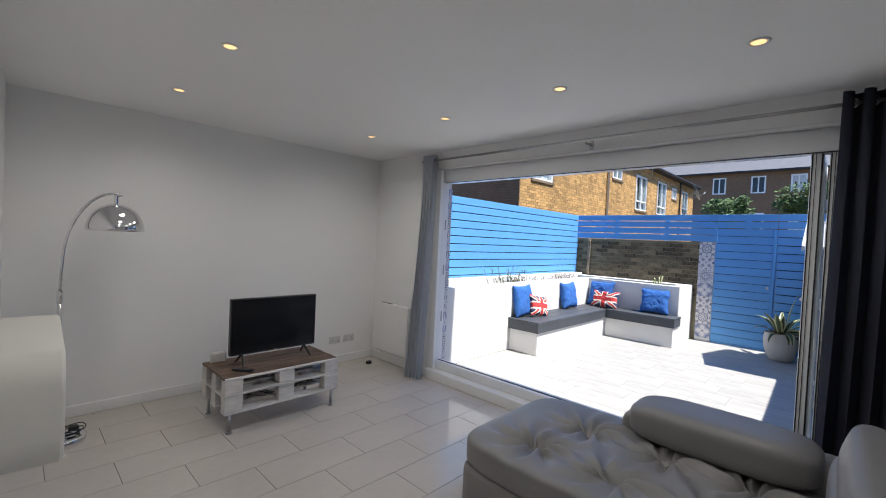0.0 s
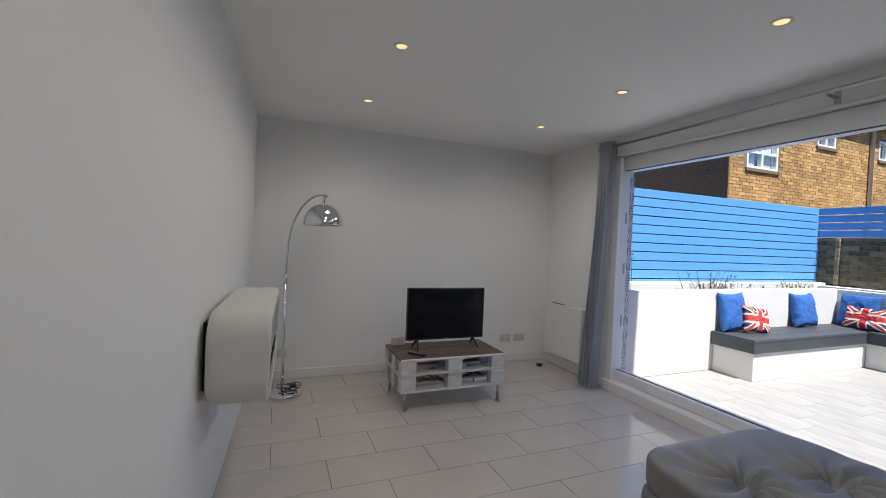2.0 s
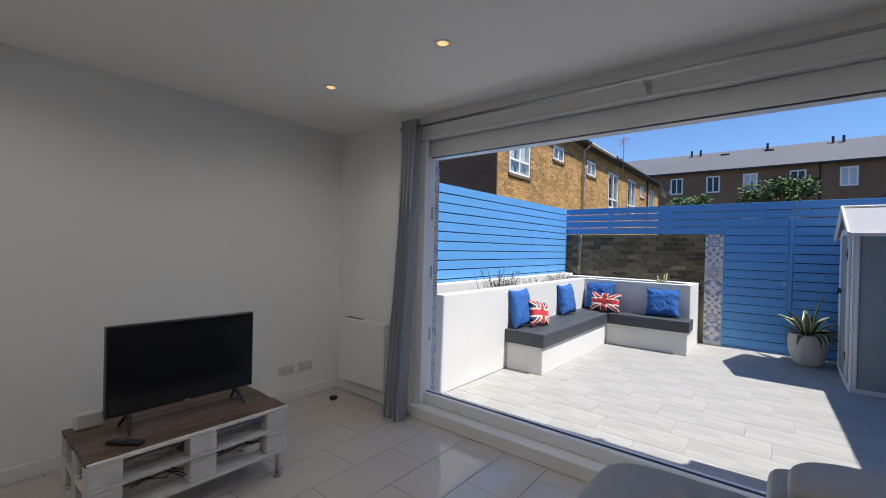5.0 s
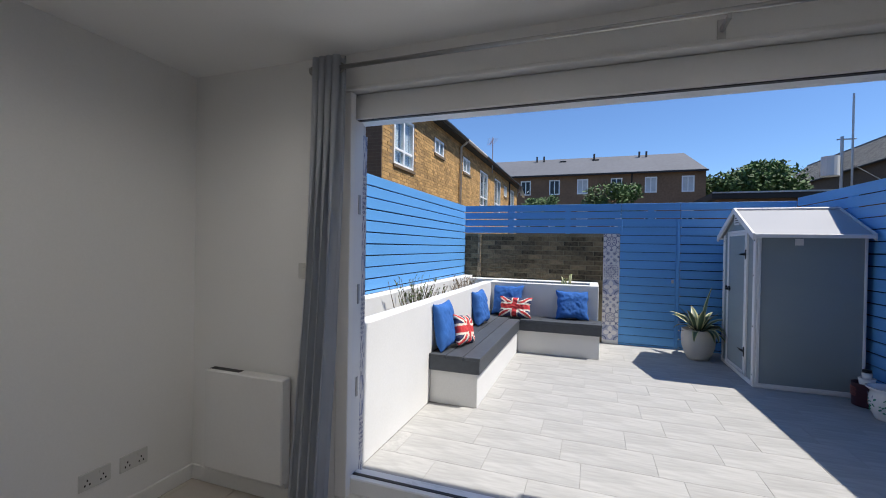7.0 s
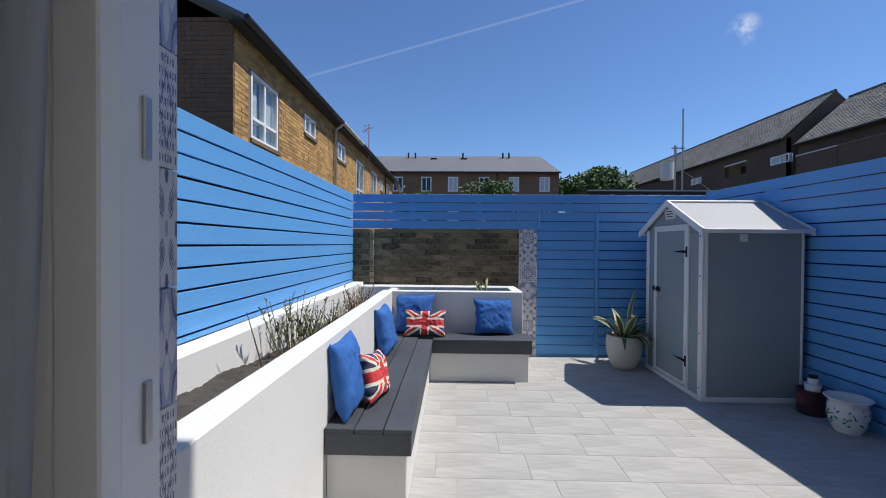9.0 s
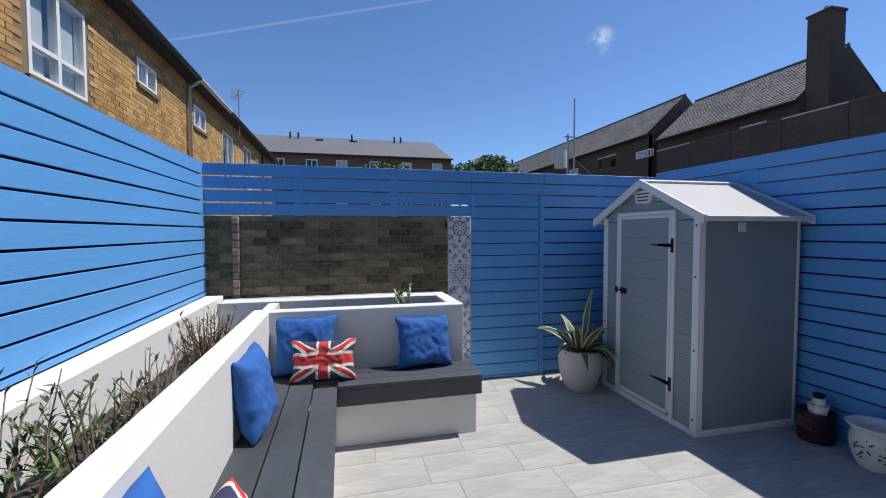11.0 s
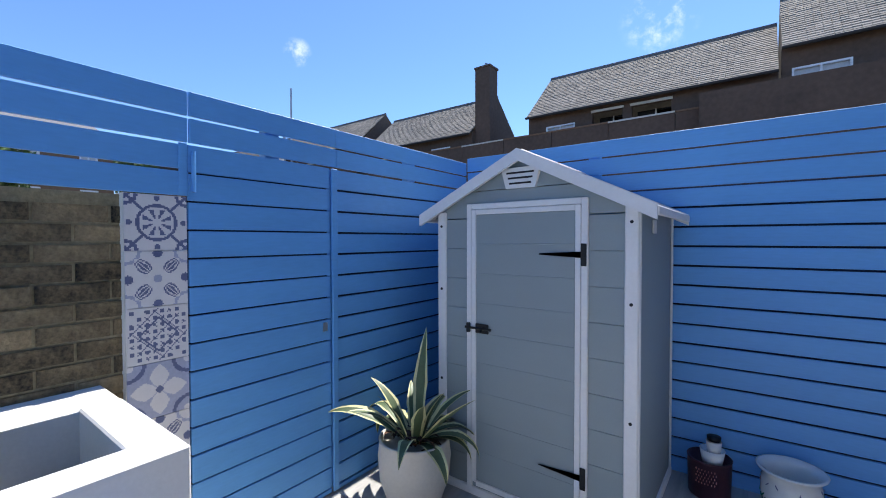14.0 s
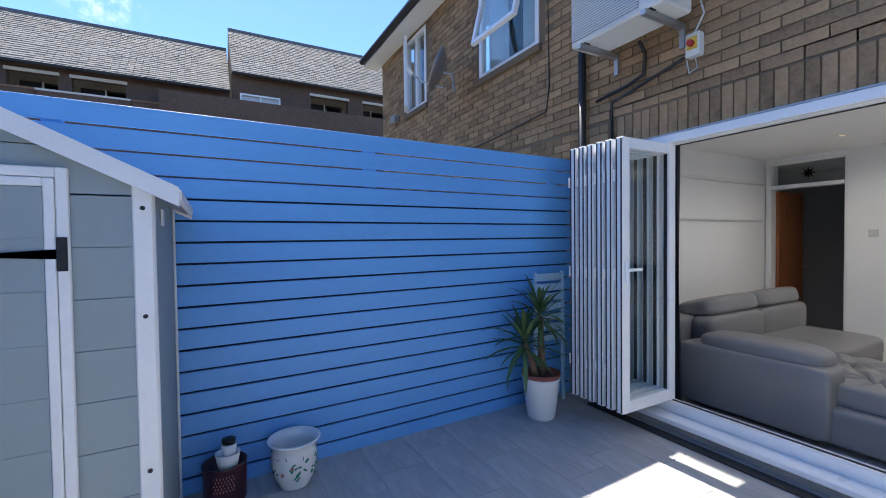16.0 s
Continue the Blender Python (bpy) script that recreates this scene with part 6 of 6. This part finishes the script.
# ---- far brick block across the end ----
BX = 42.0
KF = (BX - 2.84) / (47 - 2.84)
def fy(v):
    return 2.985 + (v - 2.985) * KF
def fz(v):
    return 1.535 + (v - 1.535) * KF
blk = thing("apartment_block", "long brown brick apartment block with grey slate roof", "building", (0, 0, 0))
FWN = []
for y in (9.0, 5.95, 3.1, -0.18, -3.35, -6.6):
    FWN.append((fy(y - 0.55), fy(y + 0.55), fz(7.1), fz(8.68)))
    FWN.append((fy(y - 0.55), fy(y + 0.55), fz(3.6), fz(5.3)))
bm = bmesh.new()
for a, b, c, d in cells(fy(-8.1), fy(22), 0, fz(9.1), FWN):
    box(bm, BX, BX + 0.3, a, b, c, d)
box(bm, BX + 0.3, BX + 8, fy(-8.1), fy(-8.1) + 0.3, 0, fz(9.1))
part("wall", bm, M_BRICKFAR, blk)
bm = bmesh.new()
q = [bm.verts.new(p) for p in ((BX - 0.4, fy(-8.2), fz(9.12)), (BX - 0.4, fy(22), fz(9.12)), (BX + 4, fy(22), fz(11.8)), (BX + 4, fy(-7.0), fz(11.8)), (BX + 8.4, fy(-8.2), fz(9.12)), (BX + 8.4, fy(22), fz(9.12)))]
bm.faces.new((q[0], q[1], q[2], q[3])), bm.faces.new((q[3], q[2], q[5], q[4])), bm.faces.new((q[0], q[3], q[4])), bm.faces.new((q[1], q[5], q[2])), bm.faces.new((q[0], q[4], q[5], q[1]))
part("roof", bm, M_SLATEF, blk)
part("gutter", bx(BX - 0.5, BX - 0.35, fy(-8.2), fy(22), fz(9.0), fz(9.16)), M_DARK, blk)
for y in (-2.6, -3.3, 2.0, 7.5, 8.3):
    part("flue", cy((BX + 3.4, fy(y), fz(11.2)), (BX + 3.4, fy(y), fz(12.05)), 0.09, seg=8), M_DARK, blk)
for y in (1.5, 5.0):
    part("rooflight", bx(BX + 3.0, BX + 3.3, fy(y), fy(y + 0.7), fz(11.2), fz(11.36)), M_DARK, blk)
part("downpipe", cy((BX - 0.06, fy(-1.6), 0.2), (BX - 0.06, fy(-1.6), fz(9.1)), 0.06, seg=6), M_DARK, blk)
for a, b, c, d in FWN:
    wn_ = part("window", bx(BX + 0.12, BX + 0.14, a, b, c, d), M_NET, blk, "white framed window")
    for u0, u1, v0, v1 in ((a, a + 0.1, c, d), (b - 0.1, b, c, d), (a + 0.1, b - 0.1, c, c + 0.1), (a + 0.1, b - 0.1, d - 0.1, d), ((a + b) / 2 - 0.04, (a + b) / 2 + 0.04, c + 0.1, d - 0.1)):
        part("window_frame", bx(BX + 0.02, BX + 0.11, u0, u1, v0, v1), M_UPVC, wn_)
    part("pane", bx(BX + 0.09, BX + 0.1, a + 0.1, b - 0.1, c + 0.1, d - 0.1), M_SCREEN if random.random() < 0.3 else M_NET, wn_)

# ---- terrace to the south with pitched roofs, recesses and chimney ----
SY = -18.0
KS = (2.52 - SY) / 26.52
def sx_(v):
    return 6.3 + (v - 6.3) * KS
def sz_(v):
    return 1.476 + (v - 1.476) * KS
def pitched(name, label, x0, x1, eave, ridge, recess, wins, hip=0.0, m_wall=M_BRICKRED, depth=6.0):
    h = thing(name, label, "house", (0, 0, 0), group="south terrace")
    ridge = 1.476 + (ridge - 1.476) * (2.52 - SY + depth / 2) / (2.52 - SY)
    holes = [(sx_(b), sx_(a), sz_(c), sz_(d)) for a, b, c, d in recess + wins]
    bm = bmesh.new()
    for a, b, c, d in cells(sx_(x1), sx_(x0), 0, sz_(eave), holes):
        box(bm, a, b, SY - 0.3, SY, c, d)
    for xx in (sx_(x1), sx_(x0)):
        v_ = [bm.verts.new(p) for p in ((xx, SY, 0), (xx, SY - depth, 0), (xx, SY - depth, sz_(eave)), (xx, SY - depth / 2, sz_(ridge)), (xx, SY, sz_(eave)))]
        bm.faces.new(v_)
    part("wall", bm, m_wall, h)
    n, vs, fs = 24, [], []
    L = sx_(x0) - sx_(x1)
    cols = max(6, int(L / 0.24))
    for side in (1, -1):
        for j in range(n):
            for i in range(cols):
                t0, t1 = j / n, (j + 1.12) / n
                a, b = sx_(x1) + L * i / cols + 0.004, sx_(x1) + L * (i + 1) / cols - 0.004
                hx0, hx1 = hip * L * t0, hip * L * t1
                if b > sx_(x0) - hip * L * t0:
                    continue
                k = len(vs)
                for t, lift in ((t0, 0.035 + random.uniform(0, 0.02)), (t1, 0.015)):
                    y = SY + 0.35 - (depth / 2 + 0.35) * t if side > 0 else SY - depth - 0.35 + (depth / 2 + 0.35) * t
                    z = sz_(eave) - 0.1 + (sz_(ridge) - sz_(eave) + 0.1) * min(t, 1) + lift
                    vs += [(a, y, z), (b, y, z), (a, y, z - 0.05), (b, y, z - 0.05)]
                fs += [(k, k + 1, k + 5, k + 4), (k, k + 2, k + 3, k + 1), (k, k + 4, k + 6, k + 2), (k + 1, k + 3, k + 7, k + 5)]
    me = bpy.data.meshes.new("roof_tiles")
    me.from_pydata(vs, [], fs)
    me.materials.append(M_SLATE)
    ob = new("roof_tiles", me)
    ob.parent = h
    ob["kind"] = "stuff"
    bm = bmesh.new()
    q = [bm.verts.new(p) for p in ((sx_(x1), SY + 0.3, sz_(eave) - 0.12), (sx_(x0), SY + 0.3, sz_(eave) - 0.12), (sx_(x0) - hip * L, SY - depth / 2, sz_(ridge) - 0.04), (sx_(x1), SY - depth / 2, sz_(ridge) - 0.04), (sx_(x1), SY - depth, sz_(eave) - 0.1), (sx_(x0), SY - depth, sz_(eave) - 0.1))]
    bm.faces.new((q[0], q[1], q[2], q[3])), bm.faces.new((q[3], q[2], q[5], q[4]))
    if hip:
        bm.faces.new((q[1], q[5], q[2]))
    part("roof", bm, M_SLATE, h)
    part("ridge", cy((sx_(x1), SY - depth / 2, sz_(ridge) + 0.02), (sx_(x0) - hip * L, SY - depth / 2, sz_(ridge) + 0.02), 0.09, seg=8), M_SLATEF, h)
    part("gutter", cy((sx_(x1), SY + 0.38, sz_(eave) - 0.1), (sx_(x0), SY + 0.38, sz_(eave) - 0.1), 0.07, seg=8), M_DARK, h)
    for a, b, c, d in recess:
        # the recess's shade is put into the near-black colour of its back
        part("recess_back", bx(sx_(b), sx_(a), SY - 1.3, SY - 1.2, sz_(c), sz_(d)), M_INNERSHADE, h, "balcony recess back with its shade painted near black")
        part("recess_glazing", bx(sx_(b) + 0.15, sx_(b) + 0.75, SY - 1.19, SY - 1.15, sz_(c), sz_(d) - 0.1), M_SCREEN, h)
        part("recess_post", bx((sx_(a) + sx_(b)) / 2 - 0.03, (sx_(a) + sx_(b)) / 2 + 0.03, SY - 1.14, SY - 1.1, sz_(c), sz_(d)), M_UPVC, h)
        part("parapet", bx(sx_(b) - 0.05, sx_(a) + 0.05, SY + 0.003, SY + 0.06, sz_(d) - 0.02, sz_(d) + 0.09), M_GREYPIPE, h)
    for a, b, c, d in wins:
        x0_, x1_, z0_, z1_ = sx_(b), sx_(a), sz_(c), sz_(d)
        wn2 = part("window", bx(x0_, x1_, SY - 0.25, SY - 0.22, z0_, z1_), M_NET, h, "white framed window")
        for u0, u1, v0, v1 in ((x0_, x0_ + 0.07, z0_, z1_), (x1_ - 0.07, x1_, z0_, z1_), (x0_ + 0.07, x1_ - 0.07, z0_, z0_ + 0.07), (x0_ + 0.07, x1_ - 0.07, z1_ - 0.07, z1_), ((x0_ + x1_) / 2 - 0.035, (x0_ + x1_) / 2 + 0.035, z0_ + 0.07, z1_ - 0.07)):
            part("window_frame", bx(u0, u1, SY - 0.15, SY + 0.01, v0, v1), M_UPVC, wn2)
        part("pane", bx(x0_ + 0.07, x1_ - 0.07, SY - 0.12, SY - 0.11, z0_ + 0.07, z1_ - 0.07), M_NET, wn2)
    return h
hs_a = pitched("terrace_row", "dark brick terrace with weathered tile roof and balcony recesses", 18.71, 5.3, 9.85, 12.1, [(14.4, 12.6, 8.3, 9.45), (12.1, 10.0, 8.3, 9.45)], [(17.45, 15.5, 8.35, 9.05)], hip=0.0)
hs_b = pitched("terrace_row", "taller dark brick terrace with weathered tile roof", 5.2, -22, 10.9, 13.25, [(0.9, -1.4, 9.0, 10.3), (-2.4, -4.4, 8.9, 10.3)], [(4.8, 2.65, 9.05, 9.85)])
bal = thing("balcony_wall", "brown brick balcony parapet on the terrace", "balcony", (0, 0, 0))
part("parapet", bx(sx_(-6), sx_(8.5), SY + 0.35, SY + 1.2, 0, sz_(9.0)), M_BRICKRED, bal)
wing = thing("yard_wall", "dark brick yard wall in front of the terrace", "wall", (0, 0, 0))
for k in range(8):
    a, b = sx_(6.2 + k * 3.5), sx_(6.2 + (k + 1) * 3.5)
    part("wall_bay", bx(a, b - 0.03, SY + 0.35, SY + 0.7, 0, sz_(8.4)), M_BRICKRED, wing)
    part("coping", bx(a, b - 0.01, SY + 0.32, SY + 0.73, sz_(8.4), sz_(8.4) + 0.07), M_GREYPIPE if k % 3 == 1 else M_BRICKFAR, wing)
hs_c = pitched("terrace_row", "brick house end with a tall chimney stack", 35.1, 23.36, 9.58, 11.76, [], [(27.3, 25.4, 8.2, 8.85)])
chm = thing("chimney", "tall dark brick chimney stack with small cowl", "chimney", (0, 0, 0))
part("shaft", bx(18.5, 19.48, -19.2, -18.3, 0, 11.5), M_BRICKRED, chm)
part("cap", bx(18.45, 19.53, -19.25, -18.25, 11.5, 11.6), M_BRICKRED, chm)
part("cowl", cy((19.0, -18.75, 11.6), (19.0, -18.75, 11.9), 0.09), M_GALV, chm)
hs_d = pitched("terrace_row", "further brick terrace with long tiled roof", 76.0, 36.3, 10.4, 12.6, [(44, 41, 8.3, 9.4)], [(38, 36, 8.4, 9.1), (50, 48, 8.4, 9.1)])

# ---- between: low dark roof, mast, trees, shrubs ----
sr = thing("flat_roof", "low dark felt flat roof beyond the fence", "roof", (16.0, -3.2, 0))
part("slab", bx(-1.0, 1.5, -4.2, 2.2, 2.95, 3.12), M_DARK, sr)
part("walling", bx(-0.8, 1.4, -4.0, 2.0, 0, 2.95), M_BRICKFAR, sr)
part("edge_trim", bx(-1.02, -1.0, -4.2, 2.2, 3.10, 3.14), M_GALV, sr)
ms = thing("antenna_mast", "tall thin metal antenna mast with a white drum", "mast", (19.9, -6.4, 0))
part("mast", cy((0, 0, 0), (0, 0, 7.1), 0.035, seg=8), M_GALV, ms)
part("mast", cy((0.0, 0.30, 2.0), (0.0, 0.30, 5.6), 0.05, seg=8), M_GALV, ms)
part("drum", cy((0.0, 0.62, 4.2), (0.0, 0.62, 4.9), 0.26), M_ACWHITE, ms)
part("cross_arm", cy((0, -0.1, 5.5), (0, 0.45, 5.5), 0.025, seg=6), M_GALV, ms)
part("stay", cy((0, 0, 4.6), (0.5, -2.6, 3.0), 0.012, seg=5), M_GALV, ms)

def tree(name, label, loc, height, crown, clumps, leaf, seed, flat=0.85, trunk=True):
    rnd = random.Random(seed)
    e = thing(name, label, "tree", loc)
    bm = bmesh.new()
    top = height - crown * 0.9
    tube(bm, [(0, 0, -0.2), (0.1, 0, top * 0.5), (0, 0.1, top), (0, 0, height - crown * 0.4)], [0.06 * height * 0.5, 0.05 * height * 0.4, 0.03 * height * 0.4, 0.02], 8)
    cen = []
    for k in range(clumps):
        a, b = rnd.uniform(0, 6.28), rnd.uniform(-0.6, 1.0)
        r = crown * rnd.uniform(0.45, 1.0) * math.cos(b * 0.9)
        c = Vector((r * math.cos(a), r * math.sin(a), height - crown + crown * flat * math.sin(b) * 0.95))
        cen.append((c, crown * rnd.uniform(0.22, 0.42)))
        if k % 3 == 0:
            tube(bm, [(0, 0, top), c * 0.5 + Vector((0, 0, top * 0.5)), c], [0.04, 0.03, 0.01], 5)
    part("trunk", bm, M_BARK, e)
    vs, fs = [], []
    for c, r in cen:
        for _ in range(170):
            d = Vector((rnd.gauss(0, 1), rnd.gauss(0, 1), rnd.gauss(0, 1)))
            p = c + d.normalized() * r * rnd.uniform(0.55, 1.05)
            u = Vector((rnd.gauss(0, 1), rnd.gauss(0, 1), rnd.gauss(0, 1))).normalized()
            w = u.orthogonal().normalized()
            s = leaf * rnd.uniform(0.6, 1.3)
            k = len(vs)
            vs += [tuple(p - u * s), tuple(p + w * s * 0.5), tuple(p + u * s), tuple(p - w * s * 0.5)]
            fs.append((k, k + 1, k + 2, k + 3))
    me = bpy.data.meshes.new("crown")
    me.from_pydata(vs, [], fs)
    me.materials.append(M_TREE)
    ob = new("crown", me)
    ob.parent = e
tree("tree", "rounded leafy green tree beyond the roofs", (46, -12.0, 0), 9.6, 3.0, 60, 0.20, 11)
tree("tree", "smaller leafy tree beside the apartment block", (46, -8.9, 0), 8.4, 1.9, 34, 0.18, 12)
tree("shrub_tree", "light green garden tree showing over the fence", (24.0, 1.2, 0), 5.0, 1.3, 22, 0.09, 13)
tree("shrub_tree", "light green garden tree near the terrace end", (30.0, 5.2, 0), 5.2, 1.5, 22, 0.10, 14)

# ---- pieces of floors and walls ----
TL, TW = 0.64, 0.318
tile = part("tile", bx(-TL / 2 + 0.002, TL / 2 - 0.002, -TW / 2 + 0.002, TW / 2 - 0.002, -0.006, 0.0), M_FLOOR, floor)
first = True
for r in range(-11, 6):
    y = 2.935 + (r + 0.5) * TW
    if y < YS - TW / 2 or y > YN + TW / 2:
        continue
    for c in range(-3, 7):
        x = 0.013 + (c + 0.5) * TL + (0 if r % 2 == 0 else TL / 2)
        lo, hi = max(x - TL / 2, -0.74), min(x + TL / 2, XI)
        ylo, yhi = max(y - TW / 2, YS), min(y + TW / 2, YN)
        if hi - lo < 0.03 or yhi - ylo < 0.02:
            continue
        loc, sc = ((lo + hi) / 2, (ylo + yhi) / 2, 0), ((hi - lo) / TL, (yhi - ylo) / TW, 1)
        if first:
            tile.location, tile.scale, first = loc, sc, False
        else:
            share("tile", tile, floor, loc, (0, 0, 0), sc)

PLL, PLW = 0.62, 0.325
slab = None
for c in range(16):
    x = XO + 0.2 + (c + 0.5) * PLW
    lo_x, hi_x = x - PLW / 2, min(x + PLW / 2, FX - 0.02)
    if hi_x - lo_x < 0.04:
        break
    y = FSW + 0.02 - (0.0, 0.31, 0.17)[c % 3]
    while y < PF:
        lo, hi = max(y, FSW + 0.02), min(y + PLL, PF)
        y += PLL
        if hi - lo < 0.05:
            continue
        loc, sc = ((lo_x + hi_x) / 2, (lo + hi) / 2, PZ), ((hi_x - lo_x) / PLW, (hi - lo) / PLL, 1)
        if slab is None:
            slab = part("patio_tile", bx(-PLW / 2 + 0.0012, PLW / 2 - 0.0012, -PLL / 2 + 0.0012, PLL / 2 - 0.0012, -0.006, 0.0), M_PATIO, patio)
            slab.location, slab.scale = loc, sc
        else:
            share("patio_tile", slab, patio, loc, (0, 0, 0), sc)

for y0, y1 in ((1.98, 4.008), (4.072, FN + 0.1)):
    bricks(garden_wall, "x", FX + 0.04, -1, y0, y1, 0.75, 1.69, [], M_BRICKDARK, M_BRICKDARK, near=(0, 9, 0, 3), proud=0.007, h=0.064)
bricks(house_s, "x", XO, 1, -5.5, 5.5, 2.48, 4.95, HW, M_BRICKH, M_BRICKHI, near=(-0.95, 2.6, 2.4, 4.0))
bricks(house_s, "x", XO, 1, -5.5, OPEN_S - 0.02, 0.05, 2.48, [], M_BRICKH, M_BRICKHI)
soldier = None
for k in range(50):
    y = OPEN_S + 0.04 + k * 0.075
    if y > OPEN_N:
        break
    if soldier is None:
        soldier = part("soldier_brick", bx(0, 0.012, -0.0325, 0.0325, OPEN_TOP + 0.01, OPEN_TOP + 0.235), M_BRICKH, house_s)
        soldier.location = (XO - 0.002, y, 0)
    else:
        share("soldier_brick", soldier, house_s, (XO - 0.002 + random.uniform(-0.003, 0.003), y, 0))
bricks(house_n, "y", HNY, -1, NX0 + 0.02, nx(29.0), 2.0, NTOP - 0.06, HNW, M_BRICKY, M_BRICKY)
# the west face's shade is put into its colour by this darker brick
bricks(house_n, "x", NX0, -1, HNY, 15, 2.0, NTOP + 0.1, [], M_BRICKFAR, M_BRICKFAR)
